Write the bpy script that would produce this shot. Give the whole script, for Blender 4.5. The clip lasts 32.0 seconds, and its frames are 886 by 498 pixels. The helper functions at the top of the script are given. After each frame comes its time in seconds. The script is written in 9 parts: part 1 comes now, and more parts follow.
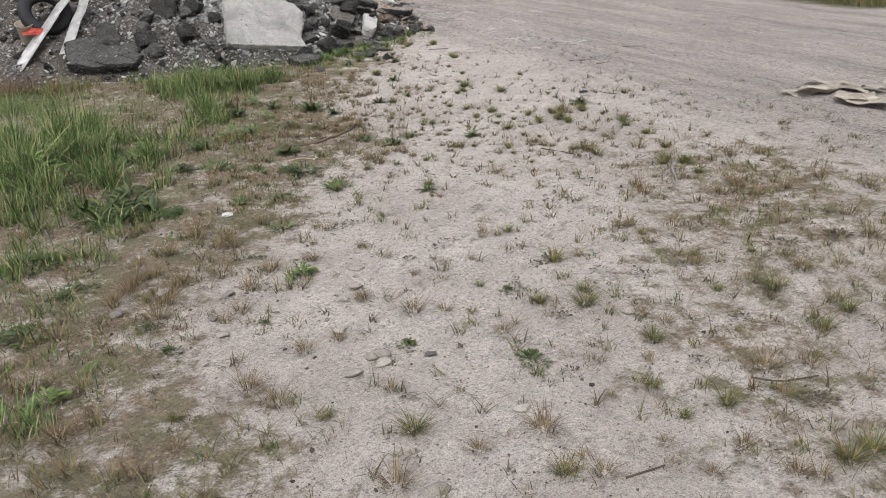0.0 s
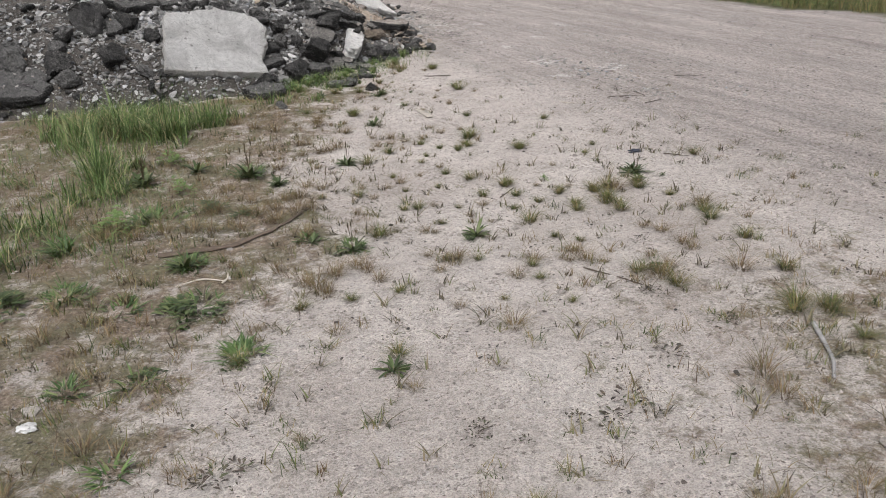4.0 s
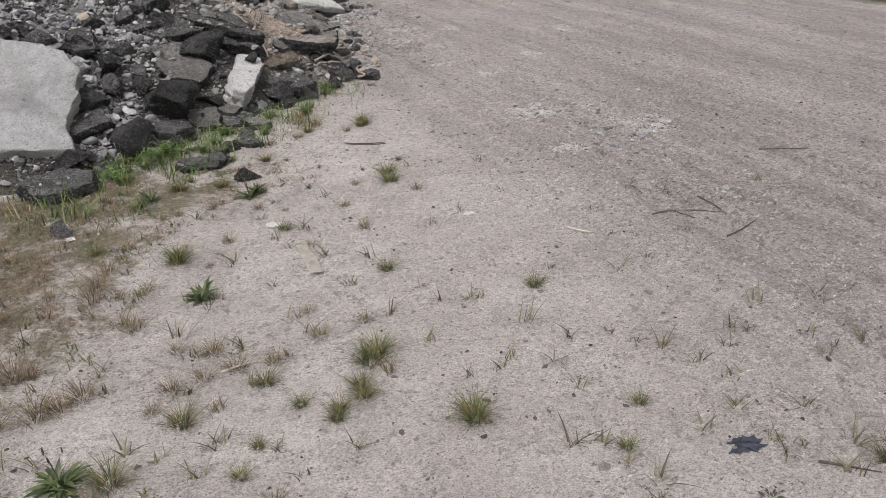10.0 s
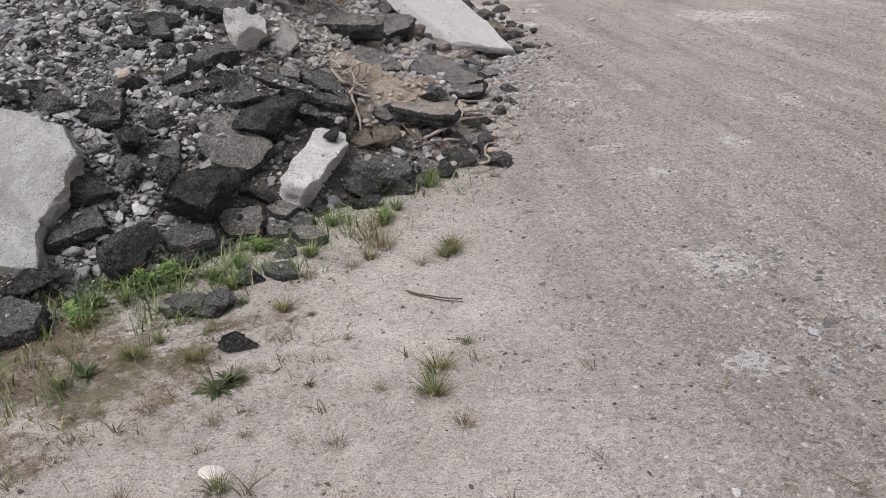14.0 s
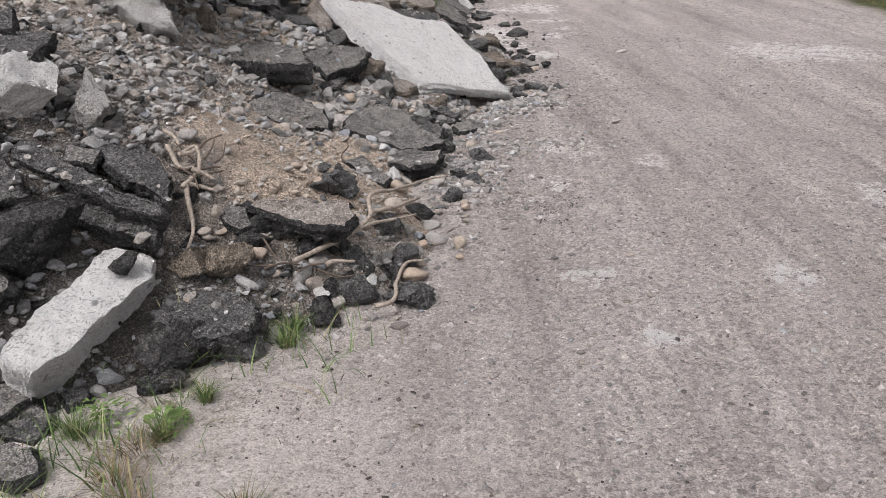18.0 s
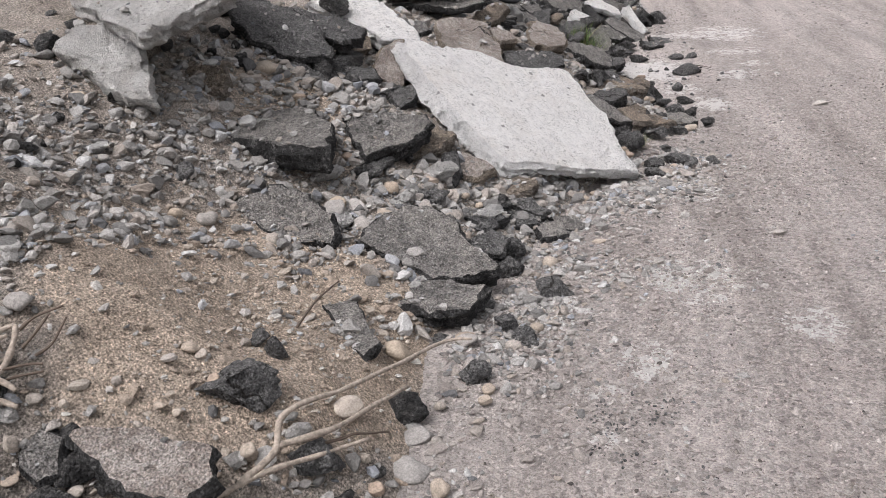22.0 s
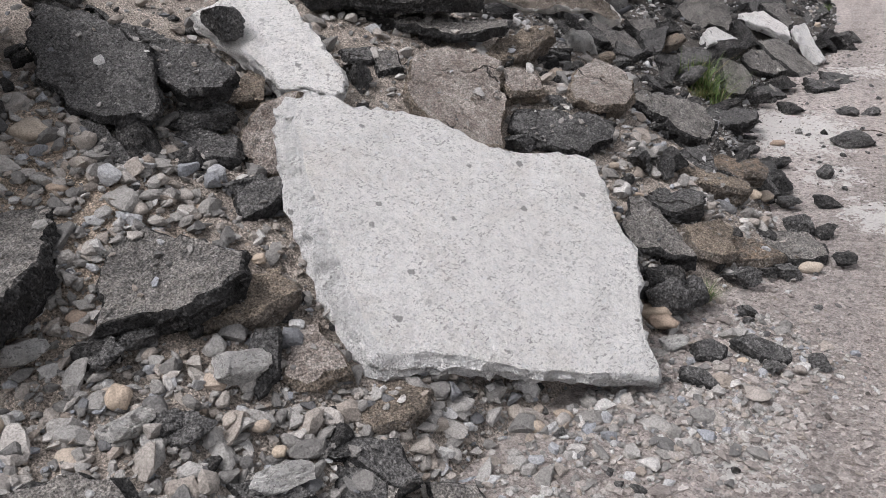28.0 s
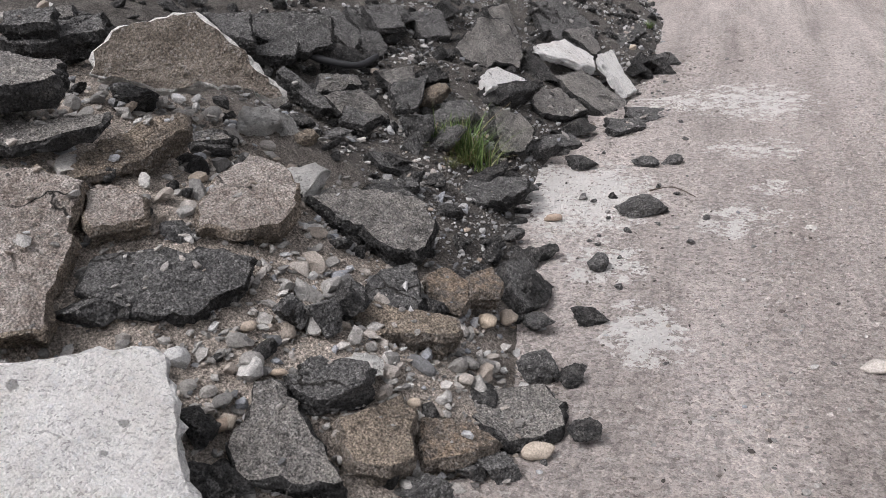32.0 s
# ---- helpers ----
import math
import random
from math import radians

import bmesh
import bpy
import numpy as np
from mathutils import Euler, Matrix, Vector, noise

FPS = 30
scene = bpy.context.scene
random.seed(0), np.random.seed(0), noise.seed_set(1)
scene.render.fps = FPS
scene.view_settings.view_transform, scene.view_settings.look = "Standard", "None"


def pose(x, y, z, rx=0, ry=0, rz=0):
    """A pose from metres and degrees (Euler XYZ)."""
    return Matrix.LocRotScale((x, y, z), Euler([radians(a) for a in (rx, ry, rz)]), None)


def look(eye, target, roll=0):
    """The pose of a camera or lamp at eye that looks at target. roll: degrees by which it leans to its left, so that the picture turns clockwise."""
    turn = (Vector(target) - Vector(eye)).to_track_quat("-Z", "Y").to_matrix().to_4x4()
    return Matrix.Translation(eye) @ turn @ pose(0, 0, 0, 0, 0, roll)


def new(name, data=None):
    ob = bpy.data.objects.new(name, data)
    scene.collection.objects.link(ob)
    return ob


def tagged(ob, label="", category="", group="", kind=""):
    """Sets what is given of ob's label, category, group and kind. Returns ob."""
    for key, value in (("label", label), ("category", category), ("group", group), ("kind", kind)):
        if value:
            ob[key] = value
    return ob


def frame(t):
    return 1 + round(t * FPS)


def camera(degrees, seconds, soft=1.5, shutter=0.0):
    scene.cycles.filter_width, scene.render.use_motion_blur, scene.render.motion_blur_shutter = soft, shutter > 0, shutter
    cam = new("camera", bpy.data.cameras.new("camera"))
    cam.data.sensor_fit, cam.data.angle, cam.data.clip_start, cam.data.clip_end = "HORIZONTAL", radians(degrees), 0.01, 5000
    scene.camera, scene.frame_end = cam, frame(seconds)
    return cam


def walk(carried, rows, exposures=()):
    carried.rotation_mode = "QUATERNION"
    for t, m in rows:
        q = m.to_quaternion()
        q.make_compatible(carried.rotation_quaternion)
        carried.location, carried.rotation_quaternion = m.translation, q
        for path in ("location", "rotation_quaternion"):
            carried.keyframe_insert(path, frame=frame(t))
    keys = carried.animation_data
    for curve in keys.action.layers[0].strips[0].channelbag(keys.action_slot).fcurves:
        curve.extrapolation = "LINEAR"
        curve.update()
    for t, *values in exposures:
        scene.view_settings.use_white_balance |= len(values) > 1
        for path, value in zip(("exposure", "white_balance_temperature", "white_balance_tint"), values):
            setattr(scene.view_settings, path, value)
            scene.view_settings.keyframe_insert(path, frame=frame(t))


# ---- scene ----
# ---- camera and walk ----
cam = camera(57.8, 32.0, soft=0.6)
METRES, EYE = 15.957, 1.66
ROWS = [
    (0.0, 0.0, 0.0, 0.0, -1.0, -22.9, 2.37),
    (0.5, -0.0043, 0.0192, -0.0002, -0.78, -22.89, 2.26),
    (1.0, -0.003, 0.0351, -0.0016, -0.7, -23.04, 2.18),
    (1.5, 0.0022, 0.0545, -0.0017, -0.68, -23.01, 2.15),
    (2.0, 0.0027, 0.0711, -0.0041, -0.44, -22.97, 2.03),
    (2.5, 0.0021, 0.0912, -0.0042, -0.46, -22.92, 1.89),
    (3.0, 0.004, 0.1085, -0.0063, -0.56, -22.95, 2.11),
    (3.5, 0.0081, 0.1279, -0.0064, -0.44, -22.86, 2.14),
    (5.5, 0.0107, 0.2047, -0.0079, 1.45, -22.86, 2.38),
    (6.0, 0.0086, 0.2247, -0.0087, 1.67, -22.9, 2.43),
    (6.5, 0.0099, 0.2415, -0.0091, 1.53, -22.87, 2.43),
    (7.0, 0.0183, 0.2617, -0.0094, 1.15, -22.88, 2.62),
    (7.5, 0.0214, 0.2771, -0.0105, 0.97, -22.82, 2.87),
    (8.0, 0.021, 0.2978, -0.0093, 1.03, -22.85, 2.8),
    (8.5, 0.024, 0.3128, -0.0102, 0.98, -23.13, 2.86),
    (9.0, 0.0343, 0.3295, -0.01, 0.54, -23.82, 2.82),
    (9.5, 0.0381, 0.3442, -0.0108, 0.14, -25.29, 2.98),
    (10.0, 0.0381, 0.3632, -0.0078, -0.08, -25.4, 2.65),
    (10.5, 0.0411, 0.3777, -0.008, -0.31, -25.33, 2.56),
    (11.0, 0.0508, 0.3954, -0.0069, 1.32, -25.22, 3.29),
    (11.5, 0.0536, 0.4062, -0.0067, 6.49, -24.89, 4.97),
    (12.0, 0.052, 0.4229, -0.006, 9.53, -24.37, 2.14),
    (12.5, 0.0528, 0.4355, -0.0056, 12.76, -24.37, 2.66),
    (13.0, 0.0588, 0.4536, -0.0061, 16.07, -24.11, 3.59),
    (13.5, 0.0637, 0.4688, -0.0068, 16.43, -24.07, 2.97),
    (14.0, 0.0614, 0.4881, -0.0065, 15.97, -24.24, 2.62),
    (14.5, 0.0605, 0.5023, -0.0062, 15.48, -24.16, 2.44),
    (16.5, 0.0605, 0.5664, -0.0092, 18.88, -23.75, 2.56),
    (17.0, 0.0655, 0.5829, -0.0101, 20.99, -23.48, 2.71),
    (17.5, 0.0702, 0.5973, -0.0113, 22.02, -23.43, 2.21),
    (18.0, 0.0683, 0.6141, -0.0126, 20.56, -23.71, 1.79),
    (18.5, 0.0649, 0.6277, -0.0112, 20.24, -23.77, 1.81),
    (19.0, 0.0682, 0.6425, -0.0124, 20.42, -23.68, 1.97),
    (19.5, 0.0716, 0.6588, -0.0125, 22.7, -23.52, 2.9),
    (20.0, 0.0683, 0.6739, -0.0139, 23.74, -23.47, 3.15),
    (20.5, 0.0625, 0.6887, -0.011, 24.14, -23.49, 2.73),
    (21.0, 0.0612, 0.6986, -0.0107, 26.7, -23.44, 3.38),
    (21.5, 0.065, 0.7139, -0.0097, 33.78, -22.92, 3.4),
    (22.0, 0.0664, 0.7237, -0.0104, 35.16, -22.88, 3.68),
    (22.5, 0.0613, 0.7365, -0.0117, 35.06, -23.01, 3.76),
    (23.0, 0.0578, 0.7509, -0.0116, 34.73, -22.97, 3.72),
    (23.5, 0.0631, 0.7685, -0.0116, 34.84, -22.8, 3.93),
    (24.0, 0.067, 0.7815, -0.012, 35.1, -22.81, 3.85),
    (24.5, 0.0609, 0.7965, -0.0122, 36.58, -22.89, 1.88),
    (25.0, 0.0545, 0.8085, -0.0104, 37.77, -23.1, 1.47),
    (25.5, 0.0522, 0.8207, -0.0115, 46.27, -23.06, 3.98),
    (27.5, 0.035, 0.8595, -0.0119, 50.94, -23.68, 0.63),
    (28.0, 0.036, 0.8679, -0.012, 49.76, -24.28, 1.3),
    (28.5, 0.0408, 0.8789, -0.0122, 49.5, -24.29, 1.67),
    (29.0, 0.0399, 0.8885, -0.0128, 48.38, -24.33, 2.59),
    (29.5, 0.0325, 0.9009, -0.0115, 44.85, -24.51, 2.31),
    (30.0, 0.0292, 0.9096, -0.0112, 42.45, -24.34, 2.83),
    (30.5, 0.0296, 0.922, -0.0125, 41.46, -24.14, 3.99),
    (31.0, 0.0324, 0.938, -0.0121, 41.48, -23.6, 3.98),
    (31.5, 0.0294, 0.9508, -0.0138, 41.56, -23.47, 3.99),
    (32.0, 0.023, 0.9648, -0.0127, 41.65, -23.49, 3.87),
]
walk(cam, [(t, pose(0, 0, EYE) @ pose(METRES * x, METRES * y, METRES * z, 90 + pitch, roll, yaw)) for t, x, y, z, yaw, pitch, roll in ROWS],
     exposures=[(0.0, 0.49, 6460, 11), (7.0, 0.54, 6400, 12), (9.0, 0.43, 6390, 13), (10.0, 0.39, 6390, 13), (13.0, 0.45, 6390, 13), (17.0, 0.6, 6400, 14), (20.0, 0.7, 6400, 14), (22.0, 0.8, 6380, 14), (24.0, 0.66, 6360, 14), (28.0, 0.74, 6330, 14), (30.0, 0.61, 6350, 14), (31.0, 0.64, 6350, 14), (32.0, 0.81, 6360, 14)])

# ---- light: an overcast sky and a wide, weak sun behind the clouds ----
SUN_UP, SUN_ROUND = 58, 200
world = bpy.data.worlds.new("overcast")
scene.world = world
world.use_nodes = True
wn, wl = world.node_tree.nodes, world.node_tree.links
sky = wn.new("ShaderNodeTexSky")
sky.sky_type, sky.sun_disc = "NISHITA", False
sky.sun_elevation, sky.sun_rotation = radians(SUN_UP), radians(SUN_ROUND)
sky.dust_density, sky.ozone_density = 4.0, 1.0
grey = wn.new("ShaderNodeHueSaturation")
grey.inputs["Saturation"].default_value = 0.12
wl.new(sky.outputs[0], grey.inputs["Color"])
wl.new(grey.outputs[0], wn["Background"].inputs["Color"])
wn["Background"].inputs["Strength"].default_value = 0.13
sun = new("sun", bpy.data.lights.new("sun", "SUN"))
sun.data.energy, sun.data.angle, sun.data.color = 1.3, radians(25), (1.0, 0.985, 0.965)
a, e = radians(SUN_ROUND), radians(SUN_UP)
sun.matrix_world = look((0, 0, 20), (-20 * math.sin(a) * math.cos(e), -20 * math.cos(a) * math.cos(e), 20 - 20 * math.sin(e)))


# ---- materials ----
class Nodes:
    """A small builder of node materials in world coordinates."""

    def __init__(self, name):
        self.m = bpy.data.materials.new(name)
        self.m.use_nodes = True
        self.t = self.m.node_tree
        self.b = self.t.nodes["Principled BSDF"]
        self.pos = self.t.nodes.new("ShaderNodeNewGeometry").outputs["Position"]

    def put(self, socket, value):
        if isinstance(value, bpy.types.NodeSocket):
            self.t.links.new(value, socket)
        elif isinstance(value, (tuple, list)) and len(value) == 3 and socket.type == "RGBA":
            socket.default_value = (*value, 1)
        else:
            socket.default_value = value

    def noise(self, scale, detail=4, rough=0.6, warp=0.0, at=None, stretch=None):
        n = self.t.nodes.new("ShaderNodeTexNoise")
        src = at or self.pos
        if stretch:
            mp = self.t.nodes.new("ShaderNodeMapping")
            mp.vector_type = "TEXTURE"
            mp.inputs["Rotation"].default_value = (0, 0, radians(stretch[0]))
            mp.inputs["Scale"].default_value = stretch[1:]
            self.put(mp.inputs["Vector"], src)
            src = mp.outputs[0]
        self.put(n.inputs["Vector"], src)
        self.put(n.inputs["Scale"], scale)
        self.put(n.inputs["Detail"], detail)
        self.put(n.inputs["Roughness"], rough)
        self.put(n.inputs["Distortion"], warp)
        return n.outputs["Fac"]

    def shaken(self, scale, amount):
        n = self.t.nodes.new("ShaderNodeTexNoise")
        self.put(n.inputs["Vector"], self.pos)
        self.put(n.inputs["Scale"], scale)
        self.put(n.inputs["Detail"], 5)
        m = self.t.nodes.new("ShaderNodeVectorMath")
        m.operation = "MULTIPLY_ADD"
        self.put(m.inputs[0], n.outputs["Color"])
        m.inputs[1].default_value = (amount, amount, amount)
        self.put(m.inputs[2], self.pos)
        return m.outputs[0]

    def cells(self, scale, what="Color", feature="F1", at=None):
        n = self.t.nodes.new("ShaderNodeTexVoronoi")
        n.feature = feature
        self.put(n.inputs["Vector"], at or self.pos)
        self.put(n.inputs["Scale"], scale)
        return n.outputs[what]

    def ramp(self, fac, *stops):
        n = self.t.nodes.new("ShaderNodeValToRGB")
        self.put(n.inputs["Fac"], fac)
        els = n.color_ramp.elements
        while len(els) < len(stops):
            els.new(0.5)
        for el, (p, c) in zip(els, stops):
            el.position = p
            el.color = (*c, 1) if isinstance(c, tuple) else (c, c, c, 1)
        return n.outputs["Color"]

    def mix(self, fac, a, b, how="MIX"):
        n = self.t.nodes.new("ShaderNodeMix")
        n.data_type, n.blend_type = "RGBA", how
        self.put(n.inputs["Factor"], fac)
        self.put(n.inputs["A"], a)
        self.put(n.inputs["B"], b)
        return n.outputs["Result"]

    def grained(self, colour, scale, amount, lo=0.5, hi=1.4):
        grain = self.ramp(self.noise(scale, 2, 0.6), (0.34, lo), (0.5, 1.0), (0.66, hi))
        return self.mix(amount, colour, self.mix(1.0, colour, grain, "MULTIPLY"))

    def math(self, how, a, b=0.0):
        n = self.t.nodes.new("ShaderNodeMath")
        n.operation = how
        self.put(n.inputs[0], a)
        self.put(n.inputs[1], b)
        return n.outputs[0]

    def attr(self, name):
        n = self.t.nodes.new("ShaderNodeAttribute")
        n.attribute_name = name
        return n.outputs["Fac"]

    def island(self):
        return self.t.nodes.new("ShaderNodeNewGeometry").outputs["Random Per Island"]

    def thing(self):
        return self.t.nodes.new("ShaderNodeObjectInfo").outputs["Random"]

    def bump(self, *layers):
        last = None
        for height, dist in layers:
            n = self.t.nodes.new("ShaderNodeBump")
            n.inputs["Distance"].default_value = dist
            self.put(n.inputs["Height"], height)
            if last:
                self.put(n.inputs["Normal"], last)
            last = n.outputs["Normal"]
        self.put(self.b.inputs["Normal"], last)

    def done(self, colour, rough=0.9, spec=0.25):
        self.put(self.b.inputs["Base Color"], colour)
        self.put(self.b.inputs["Roughness"], rough)
        self.put(self.b.inputs["Specular IOR Level"], spec)
        return self.m


def asphalt(name, lo, hi, stone, dust=(0.235, 0.219, 0.202), dusty=0.45, deep=0.03, grainy=0.85, cracks=0.0):
    k = Nodes(name)
    base = k.ramp(k.noise(7, 8, 0.75), (0.32, lo), (0.68, hi))
    base = k.mix(grainy, base, k.mix(1.0, base, k.ramp(k.noise(75, 4, 0.7), (0.34, 0.55), (0.5, 0.97), (0.66, 1.5)), "MULTIPLY"))
    grit = k.ramp(k.cells(95), (0.68, 0.0), (0.72, 1.0))
    base = k.mix(k.math("MULTIPLY", grit, k.ramp(k.noise(9, 4), (0.4, 0.1), (0.6, 0.7))), base, stone)
    film = k.ramp(k.math("ADD", k.noise(3.5, 7, 0.75), k.math("MULTIPLY", k.noise(40, 5, 0.7), 0.45)), (1.16 - dusty, 0.0), (1.36 - dusty, 1.0))
    axes = k.t.nodes.new("ShaderNodeSeparateXYZ")
    k.put(axes.inputs[0], k.t.nodes.new("ShaderNodeNewGeometry").outputs["Normal"])
    # dust settled on upward faces; it also paints lit tops against shaded sides
    settled = k.math("ADD", k.math("MULTIPLY", film, 0.6), k.math("MULTIPLY", k.ramp(axes.outputs["Z"], (0.35, 0.0), (0.95, 1.0)), k.ramp(k.noise(28, 5, 0.75), (0.42, 0.0), (0.64, 0.4))))
    base = k.mix(k.math("MINIMUM", settled, 0.8), base, dust)
    if cracks:
        line = k.cells(cracks, "Distance", "DISTANCE_TO_EDGE", k.shaken(9, 0.16))
        open_crack = k.math("MULTIPLY", k.ramp(line, (0.006, 1.0), (0.017, 0.0)), k.ramp(k.noise(2.6, 3), (0.48, 0.0), (0.54, 1.0)))
        base = k.mix(open_crack, base, (0.03, 0.027, 0.024))
    base = k.grained(base, 170, 0.9 if grainy > 0.7 else 0.75, 0.4, 1.65)
    pits = k.ramp(k.noise(58, 3, 0.6), (0.36, 0.0), (0.46, 1.0))
    k.bump((k.noise(24, 8, 0.8), deep), (pits, 0.012), (k.math("SUBTRACT", 1.0, k.cells(95, "Distance")), 0.018), (k.noise(165, 2, 0.6), 0.009))
    return k.done(base, 0.9, 0.25)


def concrete(name, lo, hi, stone, film=(0.42, 0.39, 0.36), dirt=0.5, deep=0.03, spread=(0.5, 0.7)):
    k = Nodes(name)
    base = k.ramp(k.noise(4, 8, 0.7), (0.32, lo), (0.68, hi))
    near = k.shaken(40, 0.03)
    strokes = k.math("MAXIMUM", k.noise(125, 2, 0.5, stretch=(40, 2.6, 1, 1)), k.noise(112, 2, 0.5, stretch=(105, 2.4, 1, 1)))
    fleck = k.math("MULTIPLY", k.ramp(strokes, (0.612, 0.0), (0.632, 1.0)), k.ramp(k.noise(9, 6, 0.8), (0.38, 0.2), (0.58, 1.0)))
    base = k.mix(k.math("MULTIPLY", fleck, 0.66), base, stone)
    mottle = k.ramp(k.noise(26, 6, 0.8), (0.36, 0.8), (0.5, 1.0), (0.64, 1.08))
    base = k.mix(0.8, base, k.mix(1.0, base, mottle, "MULTIPLY"))
    pale = k.ramp(k.noise(60, 3, 0.6, 1.2), (0.58, 0.0), (0.65, 1.0))
    base = k.mix(k.math("MULTIPLY", pale, 0.6), base, tuple(min(0.85, c * 1.12) for c in hi))
    big = k.math("MULTIPLY", k.ramp(k.cells(15, "Distance", at=near), (0.16, 1.0), (0.22, 0.0)), k.ramp(k.cells(15, at=near), (0.7, 0.0), (0.73, 1.0)))
    base = k.mix(k.math("MULTIPLY", big, 0.7), base, tuple(c * 0.6 for c in stone))
    base = k.mix(k.math("MULTIPLY", k.ramp(k.noise(2.4, 7, 0.75, 0.5), (spread[0], 0.0), (spread[1], 1.0)), dirt), base, film)
    base = k.grained(base, 190, 0.4, 0.6, 1.2)
    k.bump((k.noise(18, 8, 0.8), deep * 1.3), (k.math("SUBTRACT", 1.0, fleck), 0.006), (k.noise(60, 4, 0.7), 0.02), (k.noise(170, 2, 0.6), 0.006))
    return k.done(base, 0.92, 0.2)


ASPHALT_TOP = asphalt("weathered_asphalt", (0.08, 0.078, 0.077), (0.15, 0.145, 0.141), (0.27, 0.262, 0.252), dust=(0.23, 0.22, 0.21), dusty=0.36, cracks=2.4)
# fresh fracture colour, darkened further to paint in the shade of edges and crevices
ASPHALT_SIDE = asphalt("shaded_broken_asphalt", (0.026, 0.0255, 0.0255), (0.074, 0.0715, 0.07), (0.18, 0.174, 0.167), dust=(0.22, 0.205, 0.19), dusty=0.33, deep=0.06)
ASPHALT_PALE = asphalt("dusty_asphalt", (0.125, 0.118, 0.112), (0.235, 0.222, 0.209), (0.34, 0.325, 0.308), dust=(0.37, 0.342, 0.312), dusty=0.48, deep=0.045, grainy=0.85)
ASPHALT_BROWN = asphalt("soil_stained_asphalt", (0.13, 0.108, 0.088), (0.25, 0.205, 0.165), (0.27, 0.245, 0.215), dust=(0.36, 0.295, 0.23), dusty=0.5)
ORANGE = asphalt("ochre_stained_asphalt", (0.115, 0.1, 0.088), (0.21, 0.178, 0.15), (0.27, 0.24, 0.21), dust=(0.36, 0.265, 0.185), dusty=0.47)
TAN = asphalt("tan_worn_pavement", (0.25, 0.205, 0.177), (0.39, 0.335, 0.298), (0.25, 0.23, 0.21), dust=(0.56, 0.515, 0.473), dusty=0.46, grainy=0.5, cracks=2.6)
UNDERSIDE = asphalt("soil_stained_underside", (0.12, 0.1, 0.082), (0.22, 0.186, 0.155), (0.3, 0.275, 0.25), dust=(0.34, 0.3, 0.26), dusty=0.4, grainy=0.6)
CONCRETE = concrete("pale_concrete", (0.86, 0.832, 0.8), (0.93, 0.906, 0.876), (0.27, 0.253, 0.236), film=(0.58, 0.5, 0.41), dirt=0.3, deep=0.045, spread=(0.5, 0.68))
CONCRETE_SIDE = concrete("broken_pale_concrete", (0.76, 0.74, 0.72), (0.88, 0.862, 0.842), (0.36, 0.346, 0.332), film=(0.5, 0.46, 0.42), dirt=0.25, deep=0.11)
CONCRETE_STAINED = concrete("grey_stained_concrete", (0.6, 0.584, 0.565), (0.78, 0.764, 0.745), (0.22, 0.21, 0.2), film=(0.28, 0.27, 0.262), dirt=0.75, deep=0.06, spread=(0.44, 0.68))
CONCRETE_OLD = concrete("weathered_grey_concrete", (0.46, 0.444, 0.424), (0.68, 0.66, 0.634), (0.2, 0.19, 0.175), film=(0.36, 0.31, 0.26), dirt=0.35, deep=0.08)


